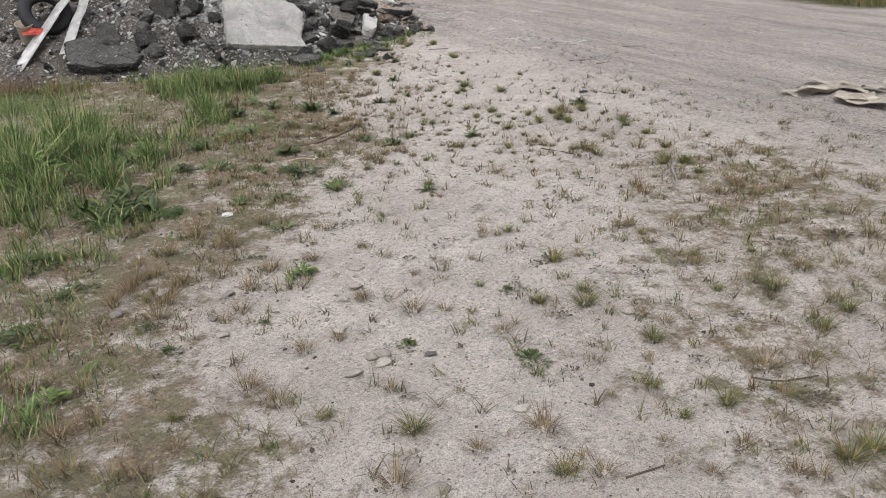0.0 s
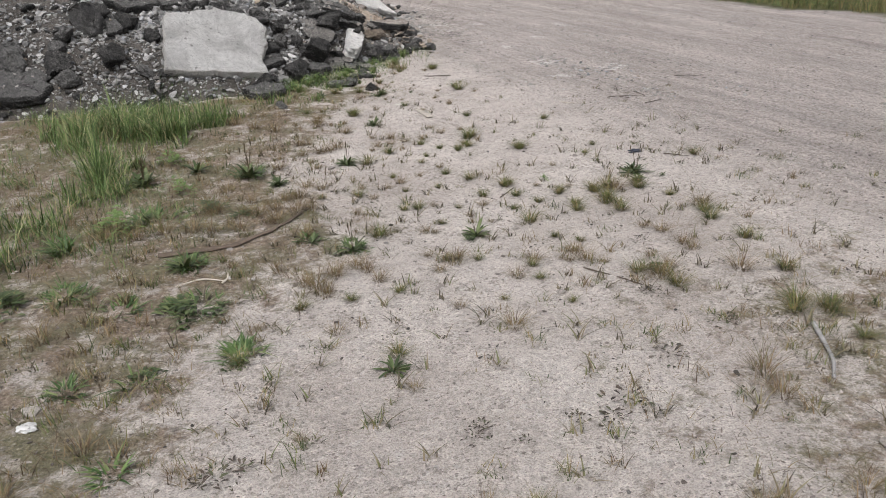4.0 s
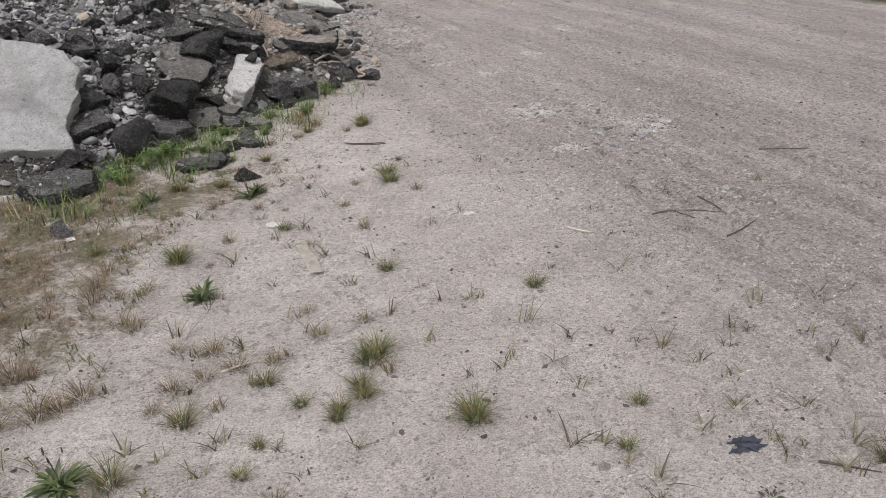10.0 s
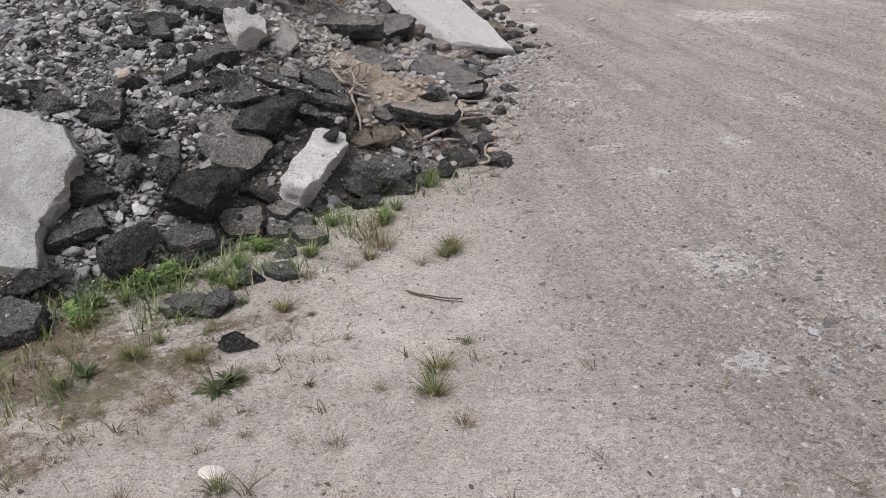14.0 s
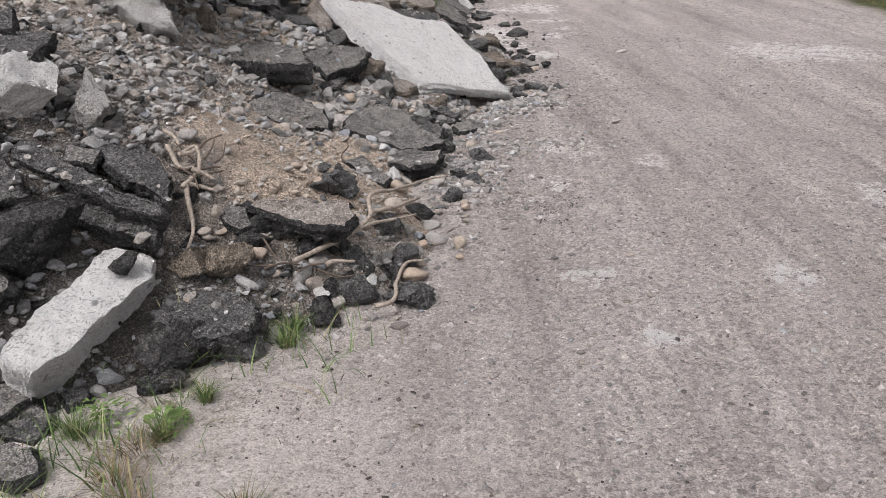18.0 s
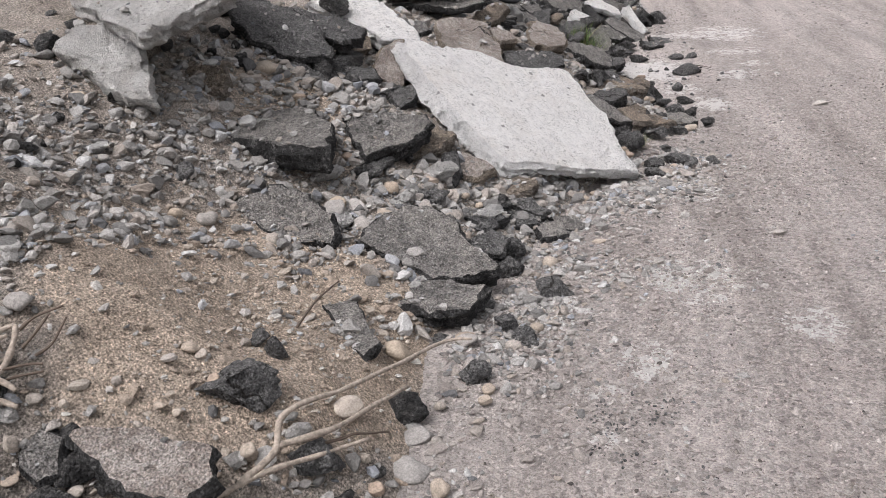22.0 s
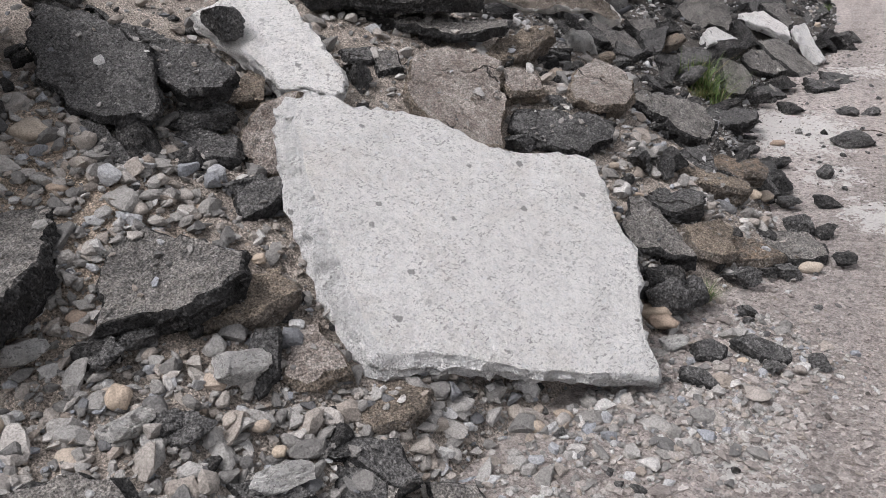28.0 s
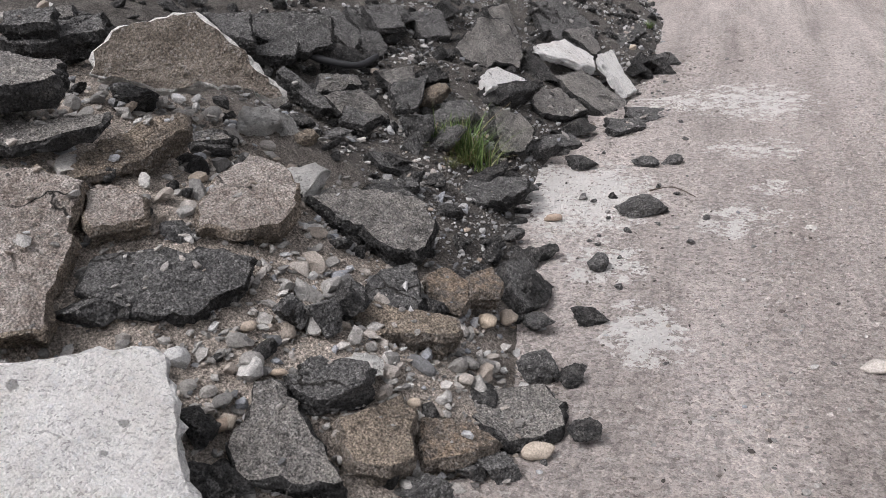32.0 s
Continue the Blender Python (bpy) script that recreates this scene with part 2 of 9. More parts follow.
def soil():
    k = Nodes("sandy_gravel_ground")
    road = k.attr("road")
    base = k.ramp(k.noise(1.2, 9, 0.7), (0.36, (0.445, 0.394, 0.359)), (0.64, (0.6, 0.546, 0.506)))
    base = k.mix(0.7, base, k.mix(1.0, base, k.ramp(k.noise(5.5, 7, 0.72), (0.33, 0.84), (0.5, 1.03), (0.67, 1.12)), "MULTIPLY"))
    streak = k.ramp(k.noise(1.1, 9, 0.72, stretch=(113, 4.5, 0.6, 1)), (0.36, (0.37, 0.323, 0.298)), (0.64, (0.565, 0.506, 0.474)))
    lanes = k.ramp(k.noise(2.6, 8, 0.78, stretch=(113, 9, 0.8, 1)), (0.38, 0.74), (0.5, 1.02), (0.62, 1.14))
    streak = k.mix(0.9, streak, k.mix(1.0, streak, lanes, "MULTIPLY"))
    base = k.mix(road, base, streak)
    bent = k.shaken(30, 0.02)
    chip = k.cells(62, at=bent)
    base = k.mix(k.math("ADD", 0.25, k.math("MULTIPLY", road, 0.45)), base, k.mix(1.0, base, k.ramp(chip, (0.12, 0.5), (0.45, 1.0), (0.88, 1.3)), "MULTIPLY"))
    base = k.mix(0.5, base, k.mix(1.0, base, k.ramp(k.noise(48, 6, 0.75), (0.34, 0.72), (0.5, 1.03), (0.66, 1.16)), "MULTIPLY"))
    crumb = k.math("MULTIPLY", k.ramp(k.cells(46), (0.72, 0.0), (0.74, 1.0)), k.ramp(k.noise(2.5, 6, 0.7), (0.35, 0.1), (0.65, 0.8)))
    base = k.mix(crumb, base, k.ramp(k.cells(46.3), (0.28, (0.27, 0.235, 0.212)), (0.5, (0.42, 0.378, 0.348)), (0.66, (0.6, 0.56, 0.53))))
    # dark specks in the colour stand in for shadows of the fine relief
    relief_shade = k.math("MULTIPLY", k.ramp(k.noise(85, 3, 0.6, stretch=(20, 1.5, 1, 1)), (0.6, 0.0), (0.63, 1.0)), k.ramp(k.noise(3, 6, 0.75), (0.4, 0.3), (0.6, 1.0)))
    base = k.mix(k.math("MULTIPLY", relief_shade, 0.85), base, (0.15, 0.122, 0.106))
    # tiny highlights on the grains, painted into the colour
    glint = k.ramp(k.noise(72, 3, 0.6, at=k.shaken(20, 0.3)), (0.6, 0.0), (0.64, 1.0))
    base = k.mix(k.math("MULTIPLY", glint, 0.4), base, (0.68, 0.635, 0.6))
    base = k.grained(base, 150, 0.8, 0.62, 1.22)
    moss = k.math("MULTIPLY", k.ramp(k.math("ADD", k.attr("moss"), k.math("MULTIPLY", k.math("ADD", k.noise(5, 9, 0.82), -0.5), 4.2)), (0.4, 0.0), (0.85, 1.0)), 0.88)
    litter = k.ramp(k.noise(34, 8, 0.85), (0.36, (0.045, 0.032, 0.022)), (0.5, (0.185, 0.135, 0.095)), (0.66, (0.44, 0.355, 0.27)))
    litter = k.mix(k.ramp(k.noise(3, 4), (0.42, 0.0), (0.6, 0.75)), litter, k.ramp(k.noise(45, 6, 0.8), (0.36, (0.045, 0.052, 0.022)), (0.64, (0.22, 0.215, 0.11))))
    base = k.mix(moss, base, litter)
    rim = k.attr("lime")
    tear = k.math("ADD", k.math("MULTIPLY", k.math("ADD", k.noise(11, 5, 0.7, 0.6), -0.5), 5.0), k.math("MULTIPLY", k.math("ADD", k.noise(42, 4, 0.7, 0.4), -0.5), 3.4))
    lime = k.ramp(k.math("ADD", k.math("MULTIPLY", rim, 0.66), tear), (0.5, 0.0), (0.53, 1.0))
    white = k.ramp(k.noise(50, 6, 0.78), (0.32, (0.55, 0.515, 0.485)), (0.42, (0.7, 0.67, 0.64)), (0.7, (0.8, 0.775, 0.745)))
    base = k.mix(k.math("MULTIPLY", k.math("MULTIPLY", lime, k.ramp(rim, (0.1, 0.0), (0.3, 1.0))), 0.86), base, white)
    base = k.mix(k.attr("verge"), base, k.ramp(k.noise(6, 5), (0.3, (0.05, 0.055, 0.02)), (0.7, (0.13, 0.13, 0.06))))
    stony = k.math("ADD", 0.3, k.math("MULTIPLY", road, 0.7))
    knobs = k.math("MULTIPLY", k.math("SUBTRACT", 1.0, k.cells(62, "Distance", at=bent)), stony)
    k.bump((k.noise(5.5, 7, 0.72), 0.035), (k.noise(18, 8, 0.8), 0.02), (knobs, 0.016), (k.math("MULTIPLY", k.noise(48, 6, 0.8), stony), 0.022), (k.noise(150, 2, 0.6), 0.007))
    return k.done(base, 0.95, 0.15)


def heap_soil():
    k = Nodes("heap_soil")
    dark = k.ramp(k.noise(5, 8, 0.75), (0.3, (0.026, 0.025, 0.024)), (0.7, (0.115, 0.107, 0.099)))
    mid = k.ramp(k.noise(5, 8, 0.75), (0.3, (0.25, 0.212, 0.18)), (0.7, (0.48, 0.422, 0.37)))
    dark = k.mix(k.attr("pale"), dark, mid)
    sand = k.ramp(k.noise(8, 8, 0.75), (0.3, (0.33, 0.262, 0.204)), (0.7, (0.54, 0.447, 0.362)))
    f = k.ramp(k.math("ADD", k.attr("sand"), k.math("MULTIPLY", k.math("ADD", k.noise(4, 5), -0.5), 0.9)), (0.35, 0.0), (0.65, 1.0))
    base = k.mix(f, dark, sand)
    base = k.mix(0.8, base, k.mix(1.0, base, k.ramp(k.noise(120, 4, 0.7), (0.36, 0.45), (0.5, 1.0), (0.64, 1.6)), "MULTIPLY"))
    base = k.mix(0.7, base, k.mix(1.0, base, k.ramp(k.noise(35, 8, 0.85), (0.3, 0.4), (0.5, 1.0), (0.7, 1.7)), "MULTIPLY"))
    base = k.grained(base, 160, 0.9, 0.45, 1.5)
    k.bump((k.noise(14, 8, 0.75), 0.04), (k.noise(90, 4, 0.7), 0.016))
    return k.done(base, 0.95, 0.15)


def stones(name, *stops, bump=0.004, grain=60):
    k = Nodes(name)
    c = k.ramp(k.math("FRACT", k.math("ADD", k.island(), k.thing())), *stops)
    c = k.mix(0.4, c, k.mix(1.0, c, k.ramp(k.noise(grain, 5, 0.7), (0.3, 0.5), (0.7, 1.4)), "MULTIPLY"))
    c = k.grained(c, 180, 0.6, 0.6, 1.35)
    k.bump((k.noise(grain * 2, 4, 0.7), bump))
    return k.done(c, 0.85, 0.3)


SOIL, HEAP = soil(), heap_soil()
GRAVEL = stones("heap_gravel", (0.0, (0.1, 0.098, 0.097)), (0.25, (0.2, 0.197, 0.194)), (0.5, (0.34, 0.335, 0.329)), (0.7, (0.26, 0.248, 0.235)), (0.88, (0.54, 0.532, 0.522)), (0.95, (0.27, 0.278, 0.295)), (1.0, (0.06, 0.058, 0.057)), bump=0.01)
PALE_GRAVEL = stones("pale_crushed_stone", (0.0, (0.15, 0.145, 0.139)), (0.25, (0.26, 0.246, 0.229)), (0.5, (0.37, 0.355, 0.335)), (0.7, (0.31, 0.262, 0.22)), (0.88, (0.52, 0.508, 0.49)), (0.95, (0.3, 0.31, 0.33)), (1.0, (0.1, 0.097, 0.095)), bump=0.01)
SAND_GRAVEL = stones("sandy_gravel", (0.0, (0.26, 0.206, 0.16)), (0.35, (0.39, 0.32, 0.258)), (0.6, (0.43, 0.375, 0.315)), (0.8, (0.31, 0.295, 0.28)), (1.0, (0.52, 0.49, 0.44)), bump=0.01)
PEBBLE = stones("ground_pebbles", (0.0, (0.2, 0.175, 0.16)), (0.35, (0.28, 0.247, 0.225)), (0.8, (0.36, 0.323, 0.297)), (0.92, (0.42, 0.39, 0.365)), (0.96, (0.13, 0.12, 0.115)), bump=0.01)
GRIT = stones("sandy_grit", (0.0, (0.27, 0.236, 0.213)), (0.4, (0.34, 0.302, 0.276)), (0.9, (0.41, 0.37, 0.342)), (1.0, (0.16, 0.14, 0.128)), bump=0.005)
CRUMB = stones("dark_crumb", (0.0, (0.04, 0.035, 0.032)), (0.5, (0.1, 0.085, 0.075)), (1.0, (0.2, 0.175, 0.155)), bump=0.004)
GREY_COBBLE = stones("grey_fieldstone", (0.0, (0.19, 0.172, 0.158)), (0.5, (0.28, 0.25, 0.225)), (1.0, (0.36, 0.33, 0.3)), bump=0.006, grain=25)
COBBLE = stones("river_cobble", (0.0, (0.3, 0.245, 0.195)), (0.3, (0.36, 0.305, 0.25)), (0.5, (0.28, 0.262, 0.245)), (0.7, (0.38, 0.315, 0.245)), (0.85, (0.32, 0.245, 0.19)), (1.0, (0.43, 0.385, 0.335)), bump=0.006, grain=32)


def leafy(name, *stops, rough=0.6):
    k = Nodes(name)
    c = k.ramp(k.math("FRACT", k.math("ADD", k.island(), k.thing())), *stops)
    c = k.mix(0.35, c, k.mix(1.0, c, k.ramp(k.noise(14, 4), (0.3, 0.55), (0.7, 1.35)), "MULTIPLY"))
    k.b.inputs["Transmission Weight"].default_value = 0.0
    k.b.inputs["Subsurface Weight"].default_value = 0.0
    return k.done(c, rough, 0.3)


GREEN = leafy("fresh_grass", (0.0, (0.026, 0.05, 0.014)), (0.3, (0.065, 0.112, 0.03)), (0.6, (0.12, 0.18, 0.052)), (0.8, (0.19, 0.235, 0.088)), (0.92, (0.3, 0.29, 0.15)), (1.0, (0.36, 0.27, 0.155)))
HERB = leafy("low_herb_leaf", (0.0, (0.024, 0.05, 0.013)), (0.5, (0.06, 0.108, 0.03)), (0.85, (0.115, 0.165, 0.055)), (1.0, (0.2, 0.21, 0.1)), rough=0.5)
MIXED = leafy("olive_grass", (0.0, (0.028, 0.042, 0.013)), (0.4, (0.075, 0.096, 0.027)), (0.65, (0.15, 0.15, 0.048)), (0.85, (0.26, 0.185, 0.085)), (1.0, (0.09, 0.055, 0.03)))
DRY = leafy("dry_grass", (0.0, (0.055, 0.036, 0.023)), (0.3, (0.13, 0.086, 0.049)), (0.6, (0.23, 0.165, 0.09)), (0.75, (0.085, 0.085, 0.03)), (1.0, (0.3, 0.225, 0.135)), rough=0.8)
SPROUT = leafy("withered_sprout", (0.0, (0.05, 0.042, 0.03)), (0.35, (0.1, 0.083, 0.055)), (0.65, (0.21, 0.17, 0.11)), (1.0, (0.11, 0.125, 0.05)), rough=0.8)
LEAF = leafy("dark_herb_leaf", (0.0, (0.03, 0.045, 0.017)), (0.6, (0.06, 0.085, 0.03)), (1.0, (0.115, 0.135, 0.055)), rough=0.5)
BRIGHT = leafy("bright_herb_leaf", (0.0, (0.07, 0.125, 0.03)), (1.0, (0.17, 0.25, 0.07)), rough=0.5)
STALK = leafy("dark_seed_stalk", (0.0, (0.05, 0.038, 0.026)), (1.0, (0.13, 0.1, 0.06)), rough=0.8)


def plain(name, c, rough=0.7, scale=20, vary=0.4, spec=0.3, stretch=None):
    k = Nodes(name)
    n = k.noise(scale, 5, 0.65, stretch=stretch)
    base = k.mix(vary, c, k.mix(1.0, c, k.ramp(n, (0.25, 0.4), (0.75, 1.5)), "MULTIPLY"))
    k.bump((k.noise(scale * 3, 4), 0.004))
    return k.done(base, rough, spec)


ROOT = plain("dry_root_bark", (0.34, 0.285, 0.235), 0.9, 70, 1.3)
TWIG = plain("dark_twig", (0.09, 0.07, 0.055), 0.9, 40, 0.5)
BARK = plain("brown_bark_strip", (0.11, 0.083, 0.064), 0.9, 25, 0.6)
GREYWOOD = plain("grey_driftwood", (0.27, 0.26, 0.255), 0.85, 30, 0.5)
PALEWOOD = plain("bleached_wood", (0.48, 0.43, 0.365), 0.85, 25, 0.5)
BATTEN = plain("grey_bleached_wood", (0.64, 0.585, 0.51), 0.85, 25, 0.45)
WHITE = plain("dirty_white_plastic", (0.56, 0.555, 0.55), 0.5, 9, 0.7)
CARD = plain("weathered_cardboard", (0.58, 0.52, 0.45), 0.9, 10, 0.5)
PAPER = plain("weathered_paper", (0.55, 0.52, 0.48), 0.9, 14, 0.4)
RUBBER = plain("black_rubber", (0.022, 0.022, 0.024), 0.65, 15, 0.4)
CLOTH = plain("blue_black_cloth", (0.055, 0.06, 0.08), 0.9, 40, 1.2)
RED = plain("faded_red_plastic", (0.5, 0.06, 0.035), 0.5, 12, 0.3)
BEIGE = plain("dirty_beige_plastic", (0.42, 0.36, 0.29), 0.6, 12, 0.4)
BRUSH = plain("dead_brown_brush", (0.13, 0.085, 0.05), 0.9, 30, 0.5)


# ---- forms ----
FOOT = [(-9, 9.4), (-6, 9.0), (-4.2, 9.2), (-3.2, 9.3), (-2.5, 9.65), (-1.6, 10.1), (-1.0, 10.9), (-0.6, 11.6), (-0.15, 12.4), (-0.12, 12.9), (-0.5, 13.6), (-0.6, 14.4), (-0.75, 15.3),
        (-0.8, 16.0), (-0.8, 16.9), (-1.3, 17.6), (-1.9, 18.4), (-2.3, 19.3), (-2.6, 20.3), (-2.95, 21.8), (-4.0, 24), (-6, 27), (-9, 29), (-13, 26), (-14, 18), (-12, 11)]
SWELLS = [(-2.6, 10.5, 1.0, 0.11), (-1.6, 12.1, 0.8, 0.28), (-1.2, 13.7, 0.8, -0.3), (-1.6, 15.8, 1.0, -0.1), (-2.3, 16.9, 0.8, 0.06), (-2.8, 18.6, 1.2, -0.04), (-3.2, 21, 1.5, -0.12), (-3.8, 10, 1, -0.03)]
TOP = 2.2


def inward(x, y, ring=FOOT):
    """Metres inside the heap's foot line; negative outside."""
    x, y = np.asarray(x, float), np.asarray(y, float)
    near, inside = np.full(x.shape, 1e9), np.zeros(x.shape, bool)
    for (ax, ay), (bx, by) in zip(ring, ring[1:] + ring[:1]):
        dx, dy = bx - ax, by - ay
        u = np.clip(((x - ax) * dx + (y - ay) * dy) / (dx * dx + dy * dy), 0, 1)
        near = np.minimum(near, np.hypot(x - ax - u * dx, y - ay - u * dy))
        inside ^= ((ay > y) != (by > y)) & (x < (bx - ax) * (y - ay) / (by - ay + 1e-12) + ax)
    return np.where(inside, near, -near)


def heap_height(x, y):
    d = np.maximum(inward(x, y), 0)
    s = 0.66 + 0 * d
    for bx, by, r, k in SWELLS:
        s = s + k * np.exp(-((x - bx) ** 2 + (y - by) ** 2) / r ** 2)
    return TOP * (1 - np.exp(-s * d / TOP))


LATTICE = np.random.RandomState(3).rand(256, 256)


def value_noise(x, y):
    xi, yi = np.floor(x).astype(int), np.floor(y).astype(int)
    u, v = x - xi, y - yi
    u, v = u * u * (3 - 2 * u), v * v * (3 - 2 * v)
    g = lambda i, j: LATTICE[(xi + i) & 255, (yi + j) & 255]
    return (g(0, 0) * (1 - u) + g(1, 0) * u) * (1 - v) + (g(0, 1) * (1 - u) + g(1, 1) * u) * v - 0.5


def rolling(x, y, scale, octaves=4, fade=0.5):
    total, amp = 0, 1
    for i in range(octaves):
        total = total + amp * value_noise(x * scale + 17.3 * i, y * scale + 5.1 * i)
        scale, amp = scale * 2.03, amp * fade
    return total


def ground_height(x, y):
    return 0.03 * rolling(x, y, 0.8, 3) + 0.018 * rolling(x + 40, y, 4, 3) + 0.006 * rolling(x, y + 9, 18, 2)


def surface(x, y):
    """Height of whatever lies on top at a place."""
    x, y = np.asarray(x, float), np.asarray(y, float)
    h = heap_height(x, y)
    return float(np.maximum(h, 0) + (ground_height(x, y) if h < 0.02 else 0))


def raw_mesh(name, verts, faces, material, smooth=True, loops=None):
    me = bpy.data.meshes.new(name)
    verts, faces = np.asarray(verts, np.float32), np.asarray(faces, np.int32)
    n, k = faces.shape
    me.vertices.add(len(verts))
    me.vertices.foreach_set("co", verts.ravel())
    me.loops.add(n * k)
    me.loops.foreach_set("vertex_index", faces.ravel())
    me.polygons.add(n)
    me.polygons.foreach_set("loop_start", np.arange(0, n * k, k, dtype=np.int32))
    me.polygons.foreach_set("use_smooth", np.full(n, smooth))
    for m in material if isinstance(material, (list, tuple)) else [material]:
        me.materials.append(m)
    me.update(calc_edges=True)
    return me


def stretched(lo, hi, step, far, count):
    mid = np.arange(lo, hi + step, step)
    out = np.geomspace(step, far, count)
    return np.concatenate([lo - out[::-1], mid, mid[-1] + out])


def sheet(name, xs, ys, z_of, material):
    gx, gy = np.meshgrid(xs, ys)
    z = z_of(gx, gy)
    w, h = len(xs), len(ys)
    i = np.arange(w * h).reshape(h, w)
    faces = np.stack([i[:-1, :-1], i[:-1, 1:], i[1:, 1:], i[1:, :-1]], -1).reshape(-1, 4)
    return raw_mesh(name, np.stack([gx, gy, z], -1).reshape(-1, 3), faces, material), gx.ravel(), gy.ravel()


def paint(me, name, values):
    me.attributes.new(name, "FLOAT", "POINT").data.foreach_set("value", np.asarray(values, np.float32))


def smoothstep(a, b, v):
    t = np.clip((v - a) / (b - a), 0, 1)
    return t * t * (3 - 2 * t)


# ---- ground ----
LIMES = []


def lime(x, y, rx, ry, yaw, thick=1.0):
    LIMES.append((x, y, rx, ry, radians(yaw), thick))


lime(1.68, 18.18, 0.59, 0.38, 10)
lime(0.57, 12.84, 0.12, 0.1, 18)
lime(1.34, 13.04, 0.11, 0.13, 17)
lime(1.78, 14.14, 0.11, 0.18, 13)
lime(0.16, 13.87, 0.08, 0.13, 12)
lime(0.6, 14.4, 0.1, 0.13, 12)
lime(1.2, 11.2, 0.15, 0.16, 15, 1.2)
lime(0.9, 12.41, 0.1, 0.08, 13)
lime(-0.33, 14.09, 0.15, 0.16, 27, 1.2)
lime(0.2, 14.43, 0.08, 0.05, 30)
lime(0.1, 13.61, 0.07, 0.06, 26)
lime(0.07, 14.62, 0.24, 0.17, 28)
lime(0.21, 13.4, 0.08, 0.04, 32)
lime(-0.29, 15.65, 0.16, 0.2, 30, 0.8)
lime(-0.40, 15.68, 0.12, 0.12, 30, 0.8)
lime(-0.83, 17.68, 0.14, 0.22, 35, 1.7)
lime(-1.83, 18.77, 0.36, 0.5, 32, 1.7)
lime(-1.77, 21.05, 0.31, 0.49, 29)
lime(-1.37, 19.99, 0.28, 0.18, 30)
lime(-0.99, 18.94, 0.18, 0.16, 34)
lime(-1.25, 18.11, 0.17, 0.23, 35)
lime(-1.89, 21.08, 0.45, 0.48, 24)
lime(-1, 18.77, 0.15, 0.15, 33)
lime(-2.31, 20.78, 0.27, 0.25, 25)
lime(-1.01, 19.4, 0.13, 0.11, 27)
lime(1.89, 10.8, 0.14, 0.24, -6)
lime(1.28, 10.37, 0.12, 0.09, -7)
lime(1.35, 18.21, 0.56, 0.45, -23)

VERGE = [(8.6, 10.0), (6.92, 12.6), (5.47, 14.9), (4.1, 17.8), (2.1, 22.6), (-2, 34), (60, 60), (60, 10)]


def moss_at(x, y):
    edge = -0.75 + 0.28 * np.sin(y * 1.3) + 0.15 * np.sin(y * 3.1 + 1)
    left = smoothstep(0.45, -0.45, x - edge - 0.2 * smoothstep(7.5, 9.5, y)) * smoothstep(0.1, -0.15, inward(x, y)) * smoothstep(11.0, 9.6, y)
    right = 0.75 * np.exp(-((x - 2.0) / 1.0) ** 2 - ((y - 4.6) / 1.5) ** 2) + 0.5 * np.exp(-((x - 1.15) / 0.7) ** 2 - ((y - 2.6) / 1.3) ** 2)
    foot = 0.32 * np.exp(-((inward(x, y) + 0.12) / 0.28) ** 2) * smoothstep(12.6, 11.4, y)
    return np.clip(left * 0.85 + right + foot, 0, 1)


def build_ground():
    xs, ys = stretched(-4.5, 5.0, 0.05, 600, 40), stretched(1.2, 23.0, 0.05, 600, 40)
    me, x, y = sheet("ground", xs, ys, lambda gx, gy: ground_height(gx, gy) * np.clip(40 / (1 + np.hypot(gx, gy)), 0, 1), SOIL)
    paint(me, "moss", moss_at(x, y))
    level = np.zeros(len(x))
    for cx, cy, rx, ry, w, thick in LIMES:
        u, v = (x - cx) * math.cos(w) + (y - cy) * math.sin(w), -(x - cx) * math.sin(w) + (y - cy) * math.cos(w)
        level = np.maximum(level, thick * smoothstep(1.5, 0.3, np.hypot(u / rx, v / max(ry, 0.05))))
    paint(me, "lime", level)
    paint(me, "road", smoothstep(0.2, 1.6, x * 0.92 + (y - 11) * 0.38 + 0.4))
    paint(me, "verge", smoothstep(-0.25, 0.15, inward(x, y, VERGE) + 0.2 * rolling(x, y, 2)))
    tagged(new("ground", me), "pale sandy gravel ground with moss, lime patches and wheel tracks", "ground", kind="structure")


build_ground()


def sandy(x, y):
    return np.exp(-((x + 1.05) / 0.6) ** 2 - ((y - 13.25) / 0.62) ** 2) + 0.8 * np.exp(-((x + 0.7) / 0.4) ** 2 - ((y - 12.9) / 0.5) ** 2)


